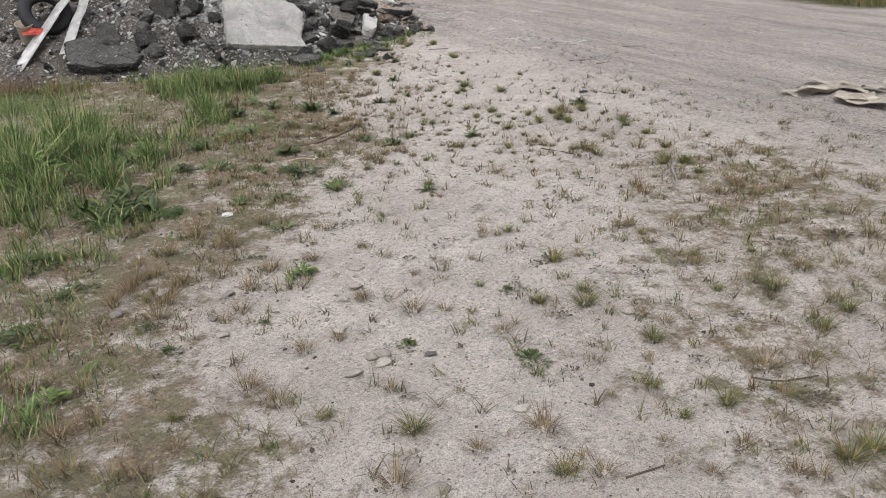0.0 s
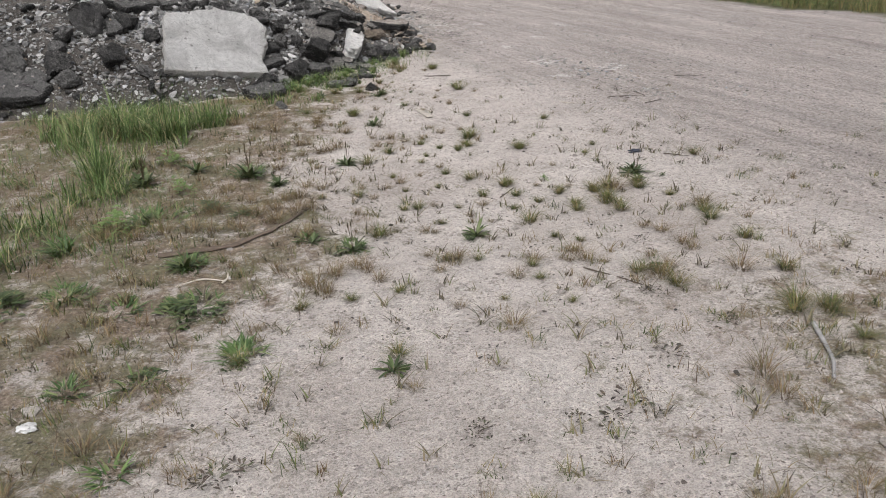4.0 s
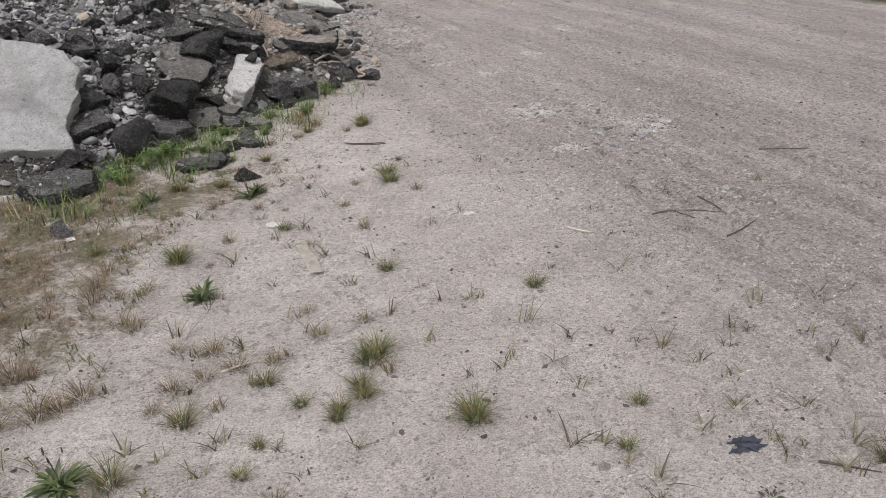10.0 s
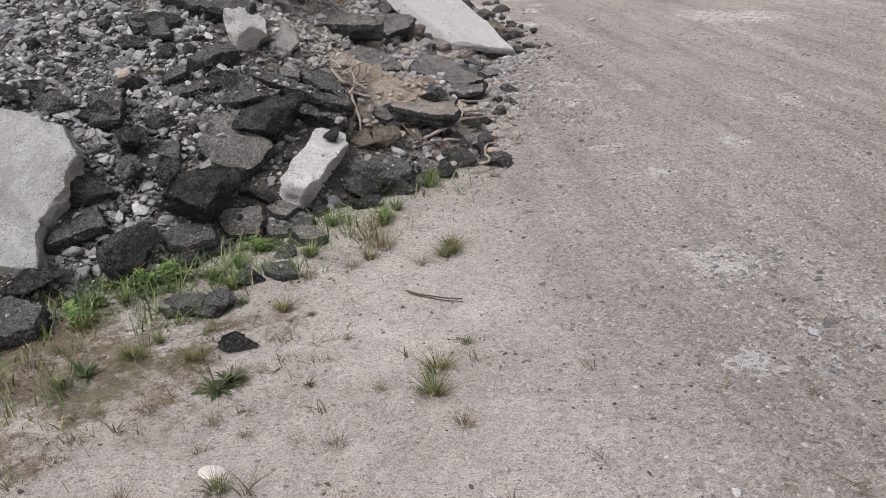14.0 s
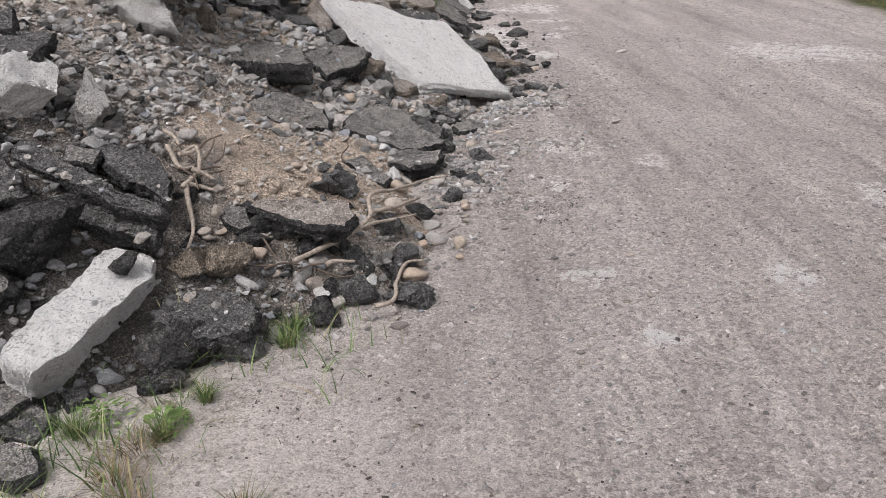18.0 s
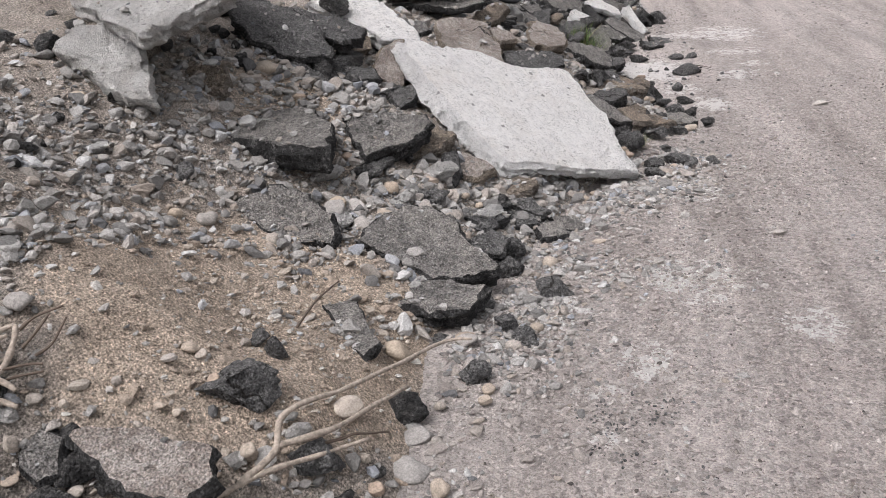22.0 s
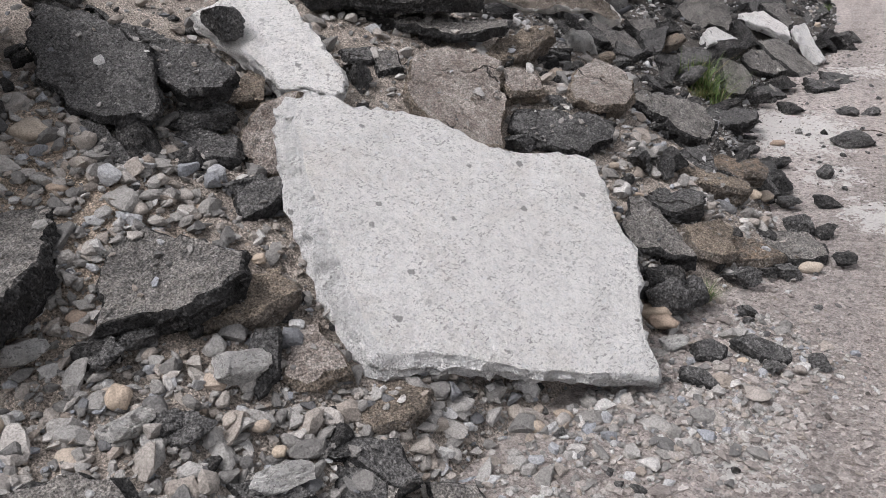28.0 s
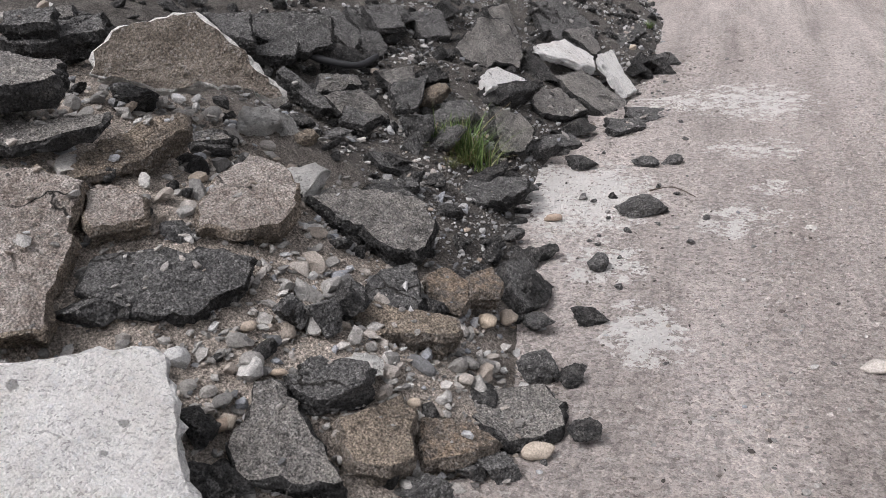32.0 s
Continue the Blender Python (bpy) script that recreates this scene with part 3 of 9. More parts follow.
def chippy(x, y):
    """Where crushed stone covers the heap thickly."""
    heaps = ((-3.1, 10.3, 0.6), (-2.9, 9.85, 0.4), (-3.9, 10.4, 0.6), (-2.2, 11.15, 0.4), (-3.6, 9.9, 0.35), (-2.1, 14.25, 0.4), (-1.3, 14.2, 0.35), (-0.85, 15.05, 0.4), (-1.7, 14.55, 0.3), (-1.25, 13.8, 0.35), (-1.5, 13.1, 0.3), (-1.95, 13.5, 0.45), (-1.6, 13.85, 0.3), (-1.2, 12.5, 0.22), (-1.75, 11.6, 0.42), (-2.3, 11.2, 0.5), (-0.95, 14.3, 0.35), (-1.9, 18.9, 0.3), (-2.2, 17.9, 0.3), (-2.0, 11.75, 0.45), (-2.7, 11.6, 0.5), (-2.7, 12.3, 0.6), (-3.1, 13.0, 0.7), (-2.3, 12.9, 0.45), (-3.3, 11.5, 0.6), (-2.55, 18.55, 0.4), (-2.9, 18.7, 0.35), (-1.45, 16.75, 0.35), (-1.0, 16.75, 0.25), (-1.5, 17.25, 0.25), (-1.15, 17.1, 0.2))
    return np.max([np.exp(-((x - a) ** 2 + (y - b) ** 2) / (r * r)) for a, b, r in heaps], axis=0)


def build_heap():
    xs = np.concatenate([np.arange(-14.2, -6, 0.25), np.arange(-6, 0.15, 0.04)])
    ys = np.concatenate([np.arange(8.8, 25.5, 0.04), np.arange(25.5, 29.5, 0.2)])

    def z_of(gx, gy):
        d = inward(gx, gy)
        h = heap_height(gx, gy) - 0.035 * smoothstep(0.3, 0, d)
        rough = 0.08 * rolling(gx, gy, 2.2, 4, 0.55) + 0.03 * np.abs(rolling(gx, gy, 14, 3, 0.6))
        return np.where(d > -0.02, h + rough * smoothstep(0.0, 0.4, d), -0.12)

    me, x, y = sheet("rubble_heap", xs, ys, z_of, HEAP)
    paint(me, "pale", np.maximum(smoothstep(11.5, 12.8, y) * smoothstep(17.9, 16.7, y) * smoothstep(-4.2, -2.8, x), 0.12 + 0.3 * smoothstep(-4.0, -6.0, x) * smoothstep(-0.2, 0.3, rolling(x, y, 0.7, 4))))
    paint(me, "sand", 1.15 * sandy(x, y) + 0.8 * np.exp(-((x + 1.9) / 0.6) ** 2 - ((y - 14.4) / 0.45) ** 2) + 0.35 * np.exp(-((x + 1.3) / 0.8) ** 2 - ((y - 17.0) / 0.8) ** 2))
    tagged(new("rubble_heap", me), "long heap of dark rubble, soil and gravel dumped beside the track", "rubble heap", kind="structure")


build_heap()

# ---- stones ----
RNG = np.random.RandomState(11)


def ico(level):
    bm = bmesh.new()
    bmesh.ops.create_icosphere(bm, subdivisions=level, radius=0.5)
    v = np.array([p.co[:] for p in bm.verts])
    f = np.array([[p.index for p in q.verts] for q in bm.faces])
    bm.free()
    return v, f


def hewn(base, seed, cuts, near=0.2, far=0.36):
    """A stone cut by planes into an angular shape one metre across."""
    rnd = random.Random(seed)
    v = base * 1.0
    for _ in range(cuts):
        d = np.array(Vector((rnd.gauss(0, 1), rnd.gauss(0, 1), rnd.gauss(0, 1))).normalized())
        v = v - np.clip(v @ d - rnd.uniform(near, far), 0, None)[:, None] * d
    v = v - (v.max(0) + v.min(0)) / 2
    return v / np.ptp(v, axis=0)


ICO1, ICO2, ICO3, ICO4 = ico(1), ico(2), ico(3), ico(4)


def scatter(name, places, sizes, material, flat=0.6, base=ICO1, jitter=0.1, smooth=False, sink=0.15, cuts=6, tilted=0.6):
    """Many stones joined into one mesh."""
    bv, bf = base
    n, k = len(places), len(bv)
    kinds = np.stack([hewn(bv, 300 + i, cuts) for i in range(24)])
    shape = kinds[RNG.randint(0, 24, n)] * (1 + jitter * RNG.randn(n, k, 1)) * np.stack([RNG.uniform(0.8, 1.4, n), RNG.uniform(0.6, 1.0, n), RNG.uniform(flat * 0.6, flat * 1.3, n)], -1)[:, None]
    tilt = RNG.uniform(-tilted, tilted, (n, 2))
    w = RNG.uniform(0, 2 * np.pi, n)
    x, y, z = shape[..., 0], shape[..., 1], shape[..., 2]
    z, x = z + x * tilt[:, :1], x - z * tilt[:, :1]
    z, y = z + y * tilt[:, 1:], y - z * tilt[:, 1:]
    c, s = np.cos(w)[:, None], np.sin(w)[:, None]
    v = np.stack([c * x - s * y, s * x + c * y, z], -1) * sizes[:, None, None] + places[:, None]
    v[..., 2] += (sizes * flat * (0.5 - sink))[:, None]
    f = (bf[None] + (np.arange(n) * k)[:, None, None]).reshape(-1, 3)
    return new(name, raw_mesh(name, v.reshape(-1, 3), f, material, smooth))


def heap_top(x, y):
    d = inward(x, y)
    rough = 0.08 * rolling(x, y, 2.2, 4, 0.55) + 0.03 * np.abs(rolling(x, y, 14, 3, 0.6))
    return heap_height(x, y) - 0.035 * smoothstep(0.3, 0, d) + rough * smoothstep(0.0, 0.4, d)


def heap_stones():
    n = 205000
    x, y = RNG.uniform(-6.0, 0.0, n), RNG.uniform(9.0, 26.0, n)
    more = 7000
    x, y = np.concatenate([x, RNG.uniform(-2.6, -0.6, more)]), np.concatenate([y, RNG.uniform(13.0, 15.4, more)])
    x, y = np.concatenate([x, RNG.uniform(-3.4, -1.2, 26000)]), np.concatenate([y, RNG.uniform(10.3, 13.0, 26000)])
    n = len(x)
    d = inward(x, y)
    sand = sandy(x, y)
    close = smoothstep(2.6, 1.0, d)
    heaped = np.where((y > 13.2) & (y < 17.2), 0.3, np.where(y < 13.2, 0.32, 0.1)) + 0.75 * smoothstep(-0.15, 0.25, rolling(x + 3, y, 2.6, 4, 0.6))
    chips = chippy(x, y)
    keep = (d > -0.03) & (RNG.rand(n) < (0.25 + 0.75 * close) * np.maximum(heaped, chips)) & (d < np.where(y < 17.2, 2.3, 1.9)) & (RNG.rand(n) > 0.15 * sand)
    x, y, d, sand, chips = x[keep], y[keep], d[keep], sand[keep], chips[keep]
    s = np.clip(RNG.lognormal(math.log(0.0145), 0.68, len(x)), 0.007, 0.065) * np.where(y > 17.2, 0.75, np.where(y > 13.2, 1.15, 1))
    p = np.stack([x, y, heap_top(x, y)], -1)
    tan = RNG.rand(len(x)) < np.clip(sand * 1.5, 0.05, 0.92) * (1 - chips)
    big = s > 0.045
    dark = (y < 12.2) | ((y > 17.3 + 0.4 * np.sin(x * 5)) & (RNG.rand(len(x)) > chips))
    for name, pick, base, mat, label in (("heap_gravel", big & ~tan & dark, ICO2, GRAVEL, "dark grey crushed stones lying loose on the rubble heap"), ("fine_gravel", ~big & ~tan & dark, ICO1, GRAVEL, "fine dark grey crushed gravel between the rubble"),
                                         ("pale_heap_gravel", big & ~tan & ~dark, ICO2, PALE_GRAVEL, "pale grey crushed stones lying loose on the rubble heap"), ("pale_fine_gravel", ~big & ~tan & ~dark, ICO1, PALE_GRAVEL, "fine pale grey crushed gravel between the rubble"),
                                         ("sandy_gravel", tan, ICO1, SAND_GRAVEL, "sandy tan pebbles in the bare soil of the heap")):
        fine = 0.65 if mat is SAND_GRAVEL else 1.0
        ob = scatter(name, p[pick], s[pick] * fine, mat, 0.62, base, 0.05 if base is ICO2 else 0.1, sink=0.15 if fine == 1 else 0.3, tilted=0.6 * fine ** 2)
        tagged(ob, label, "gravel", kind="stuff")


heap_stones()


def spill(x, y):
    """Where crushed stone from the heap lies thick on the track."""
    fans = ((-0.75, 14.95, 0.4), (-0.6, 15.4, 0.3), (-0.5, 14.5, 0.3), (-0.35, 14.05, 0.22), (-0.45, 15.75, 0.25), (-0.3, 13.75, 0.2), (-0.25, 14.5, 0.28), (-0.15, 13.1, 0.14), (-0.5, 16.2, 0.2), (1.25, 11.2, 0.3), (1.6, 10.6, 0.32), (1.9, 10.1, 0.3), (2.0, 9.5, 0.25))
    return np.max([np.exp(-((x - a) ** 2 + (y - b) ** 2) / (r * r)) for a, b, r in fans], axis=0)


def ground_pebbles():
    n = 140000
    x, y = RNG.uniform(-3.2, 5.0, n), RNG.uniform(1.4, 24.0, n)
    more = 14000
    x, y = np.concatenate([x, RNG.uniform(-1.1, 0.3, more), RNG.uniform(0.8, 2.8, 6000)]), np.concatenate([y, RNG.uniform(13.3, 16.4, more), RNG.uniform(8.6, 11.8, 6000)])
    n += more + 6000
    d = inward(x, y)
    near = np.exp(-np.maximum(-d, 0) / 0.35)
    fan = spill(x, y)
    rich = 0.07 + 0.4 * near * (y > 12) + 0.2 * smoothstep(9.5, 14, y) + 0.2 * np.exp(-((x + 0.9) / 0.6) ** 2 - ((y - 3.0) / 1.3) ** 2) + 1.2 * fan
    clump = smoothstep(-0.3, 0.35, rolling(x, y, 0.9, 5, 0.6))
    keep = (d < 0.0) & (RNG.rand(n) < rich * (0.25 + clump)) & (inward(x, y, VERGE) < 0)
    x, y, near, fan = x[keep], y[keep], near[keep], fan[keep]
    s = np.clip(RNG.lognormal(math.log(0.0105), 0.52, len(x)), 0.005, 0.045) * (1 + 0.5 * near * (y > 12) + 0.45 * fan)
    p = np.stack([x, y, ground_height(x, y)], -1)
    grey = RNG.rand(len(x)) < np.clip(1.1 * fan + 0.3 * near, 0, 0.85)
    tagged(scatter("ground_pebbles", p[~grey], s[~grey], PEBBLE, 0.42, ICO1, 0.1, sink=0.3, tilted=0.25), "small pale pebbles bedded in the sandy track", "pebbles", kind="stuff")
    tagged(scatter("crushed_stone", p[grey], s[grey], PALE_GRAVEL, 0.62, ICO1, 0.1, sink=0.3, tilted=0.4), "grey crushed stones spilled from the heap over the track", "gravel", kind="stuff")


ground_pebbles()


def ground_grit():
    """Coarse sand grains and chips that stand proud of the track, as open little facets."""
    n = 125000
    x, y = RNG.uniform(-2.4, 4.2, n), RNG.uniform(1.4, 21.0, n)
    clump = smoothstep(-0.35, 0.35, rolling(x + 5, y, 1.3, 5, 0.65))
    keep = (inward(x, y) < 0.0) & (RNG.rand(n) < 0.25 + 0.75 * clump) & (RNG.rand(n) > 0.8 * moss_at(x, y))
    x, y = x[keep], y[keep]
    n = len(x)
    s = np.clip(RNG.lognormal(math.log(0.0068), 0.4, n), 0.003, 0.016)
    w = RNG.uniform(0, 2 * np.pi, n)[:, None] + np.array([0, 1.3, 2.5, 3.9, 5.1]) + RNG.uniform(-0.3, 0.3, (n, 5))
    r = s[:, None] * RNG.uniform(0.6, 1.25, (n, 5))
    z = ground_height(x, y)
    ring = np.stack([x[:, None] + r * np.cos(w), y[:, None] + r * np.sin(w) * 0.8, np.repeat(z[:, None] - 0.003, 5, 1)], -1)
    tip = np.stack([x + RNG.uniform(-0.5, 0.5, n) * s, y + RNG.uniform(-0.5, 0.5, n) * s, z + s * RNG.uniform(0.3, 0.7, n)], -1)
    v = np.concatenate([ring, tip[:, None]], 1)
    f = np.array([[i, (i + 1) % 5, 5] for i in range(5)])
    me = raw_mesh("ground_grit", v.reshape(-1, 3), (f[None] + (np.arange(n) * 6)[:, None, None]).reshape(-1, 3), GRIT, False)
    tagged(new("ground_grit", me), "coarse sandy grit and stone chips over the track", "grit", kind="stuff")


ground_grit()


def dark_crumbs():
    """Dark bits of bark, asphalt and dead leaf that lie loose on the sand."""
    n = 17000
    x, y = RNG.uniform(-2.2, 3.6, n), RNG.uniform(1.4, 19.0, n)
    keep = (inward(x, y) < 0.0) & (RNG.rand(n) < 0.15 + 0.85 * smoothstep(-0.2, 0.4, rolling(x + 31, y, 1.1, 5, 0.65)))
    x, y = x[keep], y[keep]
    s = np.clip(RNG.lognormal(math.log(0.0072), 0.5, len(x)), 0.003, 0.022)
    tagged(scatter("dark_crumbs", np.stack([x, y, ground_height(x, y)], -1), s, CRUMB, 0.4, ICO1, 0.12, sink=0.1, tilted=0.4), "dark crumbs of bark and asphalt on the sandy track", "crumbs", kind="stuff")


dark_crumbs()


def track_chips():
    """Loose chips swept into long bands by the wheels on the far part of the track."""
    n = 60000
    x, y = RNG.uniform(-1.5, 6.0, n), RNG.uniform(8.5, 27.0, n)
    c, q = math.cos(radians(113)), math.sin(radians(113))
    band = rolling((-x * q + y * c) * 3.2, (x * c + y * q) * 0.35, 1.0, 5, 0.65)
    keep = (inward(x, y) < -0.25) & (inward(x, y, VERGE) < 0) & (x * 0.92 + (y - 11) * 0.38 > 0.3) & (RNG.rand(n) < smoothstep(0.05, 0.4, band) * 0.55 + 0.03)
    x, y = x[keep], y[keep]
    s = np.clip(RNG.lognormal(math.log(0.0095), 0.5, len(x)), 0.005, 0.035)
    tagged(scatter("track_chips", np.stack([x, y, ground_height(x, y)], -1), s, PALE_GRAVEL, 0.5, ICO1, 0.12, sink=0.15, tilted=0.35), "grey stone chips swept into bands along the track", "gravel", kind="stuff")


track_chips()


def cinders():
    p = []
    for cx, cy, r in ((0.3, 13.61, 0.06), (0.31, 13.38, 0.09), (0.2, 13.5, 0.05)):
        x, y = cx + r * RNG.randn(45), cy + r * 0.7 * RNG.randn(45)
        p.append(np.stack([x, y, ground_height(x, y)], -1))
    p = np.concatenate(p)
    tagged(scatter("cinders", p, RNG.uniform(0.003, 0.013, len(p)), ASPHALT_TOP, 0.6, ICO1, 0.08, cuts=5), "black crumbled asphalt cinders on the sandy track", "cinders", kind="stuff")


cinders()

# ---- rubble, piece by piece ----
KINDS = {
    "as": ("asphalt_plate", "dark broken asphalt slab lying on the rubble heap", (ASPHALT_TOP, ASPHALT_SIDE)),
    # same dark edge: its contrast with the dusty top is partly painted shade
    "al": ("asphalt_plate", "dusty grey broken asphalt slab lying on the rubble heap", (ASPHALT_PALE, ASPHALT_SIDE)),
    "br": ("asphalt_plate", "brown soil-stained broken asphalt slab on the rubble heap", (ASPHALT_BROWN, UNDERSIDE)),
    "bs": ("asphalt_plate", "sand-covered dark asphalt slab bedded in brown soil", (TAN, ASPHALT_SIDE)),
    "or": ("asphalt_plate", "ochre-stained broken asphalt slab at the heap's foot", (ORANGE, UNDERSIDE)),
    "tn": ("tan_asphalt_plate", "cracked tan pavement slab bedded in the rubble heap", (TAN, ASPHALT_BROWN)),
    "co": ("concrete_plate", "pale broken concrete slab tilted on the rubble heap", (CONCRETE, CONCRETE_SIDE)),
    "cr": ("concrete_plate", "weathered grey concrete slab jutting from the rubble heap", (CONCRETE_OLD, CONCRETE_OLD)),
    "ub": ("concrete_plate", "brown soil-stained concrete slab standing tilted on the heap", (UNDERSIDE, CONCRETE)),
    "ca": ("concrete_plate", "grey-stained pale concrete slab tilted on the rubble heap", (CONCRETE_STAINED, CONCRETE_OLD)),
    "cg": ("concrete_chunk", "rough grey concrete chunk among the rubble", (CONCRETE_OLD, CONCRETE_OLD)),
}


ON_SLABS = []


def slab(kind, seed, place, tilt, azimuth, thick, corners, skirt=(0, 0)):
    """A broken plate: a ragged outline, a worn top and a rough fractured edge. place is the middle of its top face."""
    name, label, mats = KINDS[kind]
    rnd = np.random.RandomState(seed)
    c = np.array(corners, float)
    c = c - c.mean(0)
    step = 0.022 if thick > 0.11 else 0.026
    ring = []
    for p, q in zip(c, np.roll(c, -1, 0)):
        m = max(2, int(np.hypot(*(q - p)) / step))
        u = np.arange(m)[:, None] / m
        ring.append(p + (q - p) * u)
    ring = np.concatenate(ring)
    n = len(ring)
    size = max(np.ptp(ring[:, 0]), np.ptp(ring[:, 1]))
    ragged = np.array([noise.fractal((p[0] * 14 + seed, p[1] * 14, 0.5), 0.7, 2.0, 4) for p in ring]) + 0.6 * np.array([noise.noise((p[0] * 55, p[1] * 55 + seed, 3.1)) for p in ring])
    out = ring / np.linalg.norm(ring, axis=1, keepdims=True)
    ring = ring + out * (ragged * (0.007 if kind == "co" and size > 0.8 else min(0.015, 0.05 * size)))[:, None]
    bevel = 0.012 if kind == "co" and size > 0.8 else min(0.007, thick * 0.12)
    lean = np.clip(out @ np.array(skirt, float), 0, None)[:, None] * out
    layers, shades = [], []
    inner = max(4, int(size / 0.085))
    for j in range(1, inner + 1):
        layers.append((ring * (j / inner) ** 0.85 * (1 - bevel / size * 2 * (j == inner)), 0.0))
    top_count = len(layers)
    layers.append((ring, -bevel))
    for f, g in ((0.3, 0.012), (0.55, -0.006), (0.75, 0.004), (0.94, -0.02)):
        layers.append((ring + lean * f ** 0.7 + out * g * min(1, thick * 9), -thick * f))
    layers.append((ring * 0.93 + lean, -thick))
    v = [(0.0, 0.0, 0.0)]
    for pts, z in layers:
        v += [(p[0], p[1], z) for p in pts]
    v = np.array(v)
    amp = {"co": 0.006 if size > 0.8 else 0.012, "ca": 0.012, "cr": 0.02}.get(kind, 0.016) * min(1, size / 0.35)
    off = Vector((seed * 3.1, seed * 1.7, 0))
    for i in range(len(v)):
        p = Vector(v[i])
        w = noise.noise_vector(p * 9 + off) * amp + noise.noise_vector(p * 30 + off) * amp * (((3.5 if size > 0.8 else 1.2) if kind == "co" else 1.25) if i > top_count * n else 0.3 if kind in ("co", "ca") else 0.75) + Vector((0, 0, noise.noise(p * 2.5 + off) * amp * 1.0))
        v[i] += np.array(w)
    faces = []
    mats_of = []
    tri = [(0, 1 + i, 1 + (i + 1) % n) for i in range(n)]
    quads = []
    for j in range(len(layers) - 1):
        a, b = 1 + j * n, 1 + (j + 1) * n
        for i in range(n):
            quads.append((a + i, b + i, b + (i + 1) % n, a + (i + 1) % n))
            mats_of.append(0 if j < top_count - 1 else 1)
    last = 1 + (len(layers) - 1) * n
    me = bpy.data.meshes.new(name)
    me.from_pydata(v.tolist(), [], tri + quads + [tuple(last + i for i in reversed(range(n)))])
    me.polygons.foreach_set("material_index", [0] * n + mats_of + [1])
    for m in mats:
        me.materials.append(m)
    me.polygons.foreach_set("use_smooth", [True] * len(me.polygons))
    me.set_sharp_from_angle(angle=radians(30))
    ob = new(name, me)
    ob.matrix_world = Matrix.Translation(place) @ Euler((0, 0, radians(azimuth))).to_matrix().to_4x4() @ Euler((0, radians(tilt), 0)).to_matrix().to_4x4()
    if kind not in ("co", "ca") and tilt < 36:
        dirty = rnd.uniform(8, 70) * (1.6 if kind in ("br", "al") else 1.0)
        for _ in range(int(size * size * dirty)):
            q = v[1 + rnd.randint(0, top_count * n)] * rnd.uniform(0.85, 1.0)
            ON_SLABS.append(tuple(ob.matrix_world @ Vector((q[0], q[1], q[2]))))
    return tagged(ob, label, "rubble", "broken slabs of the heap")


def boulder_mesh(name, seed, mats, level=None, cuts=13, rough=0.07):
    bv, bf = level or ICO4
    v = hewn(bv, seed, cuts, 0.16, 0.36)
    off = Vector((seed * 2.3, seed, 0))
    for i in range(len(v)):
        p = Vector(v[i])
        v[i] += np.array(p.normalized() * (noise.fractal(p * 4 + off, 0.6, 2.1, 5) * rough * 0.8) + noise.noise_vector(p * 11 + off) * rough * 0.5)
    me = raw_mesh(name, v, bf, mats, True)
    me.set_sharp_from_angle(angle=radians(32))
    return me


CHUNKS = {}
for kind, mat in (("as", ASPHALT_SIDE), ("br", ASPHALT_BROWN), ("cg", CONCRETE_OLD), ("co", CONCRETE)):
    CHUNKS[kind] = [boulder_mesh("chunk", 40 + i, mat, ICO4) for i in range(8 if kind == "as" else 3)]
DUSTY = [boulder_mesh("chunk", 60 + i, ASPHALT_TOP) for i in range(5)]
CHUNK_WORDS = {"as": "rough black lump of broken asphalt on the rubble", "br": "brown soil-caked lump of asphalt on the rubble", "cg": "rough grey lump of concrete on the rubble", "co": "pale broken lump of concrete on the rubble"}
PICK = random.Random(9)


def chunk(kind, x, y, z, size, yaw):
    me = PICK.choice(DUSTY if kind == "as" and PICK.random() < (0.85 if 12.3 < y < 17 else 0.4) else CHUNKS[kind])
    ob = new("concrete_chunk" if kind[0] == "c" else "asphalt_chunk", me)
    ob.matrix_world = pose(x, y, z, PICK.uniform(-14, 14), PICK.uniform(-14, 14), yaw) @ Matrix.Diagonal((size[0] * 1.08, size[1] * 1.1, size[2] * 1.1, 1))
    return tagged(ob, CHUNK_WORDS[kind], "rubble", "loose lumps of the heap")


def cobble_mesh(seed, material=COBBLE):
    v = hewn(ICO3[0], seed + 500, 4, 0.3, 0.42)
    off = Vector((seed * 1.9, seed, 2))
    for i in range(len(v)):
        v[i] += np.array(Vector(v[i]) * (noise.noise(Vector(v[i]) * 1.9 + off) * 0.36 + noise.noise(Vector(v[i]) * 5 + off) * 0.1))
    return raw_mesh("cobble", v / np.ptp(v, axis=0), ICO3[1], material, True)


COBBLES = [cobble_mesh(i) for i in range(6)]
FIELDSTONES = [cobble_mesh(i, GREY_COBBLE) for i in range(6, 9)]


def cobble(x, y, z, size, yaw):
    ob = new("cobble", PICK.choice(COBBLES if y > 10 and float(inward(x, y)) > -0.3 else FIELDSTONES))
    ob.matrix_world = pose(x, y, z - (0.15 * size[2] if y < 10 else 0), PICK.uniform(-12, 12), PICK.uniform(-12, 12), yaw) @ Matrix.Diagonal((*size, 1))
    return tagged(ob, "smooth rounded tan river cobble lying among gravel" if y > 10 and float(inward(x, y)) > -0.3 else "flat grey fieldstone bedded in sandy ground", "stone", "river cobbles")


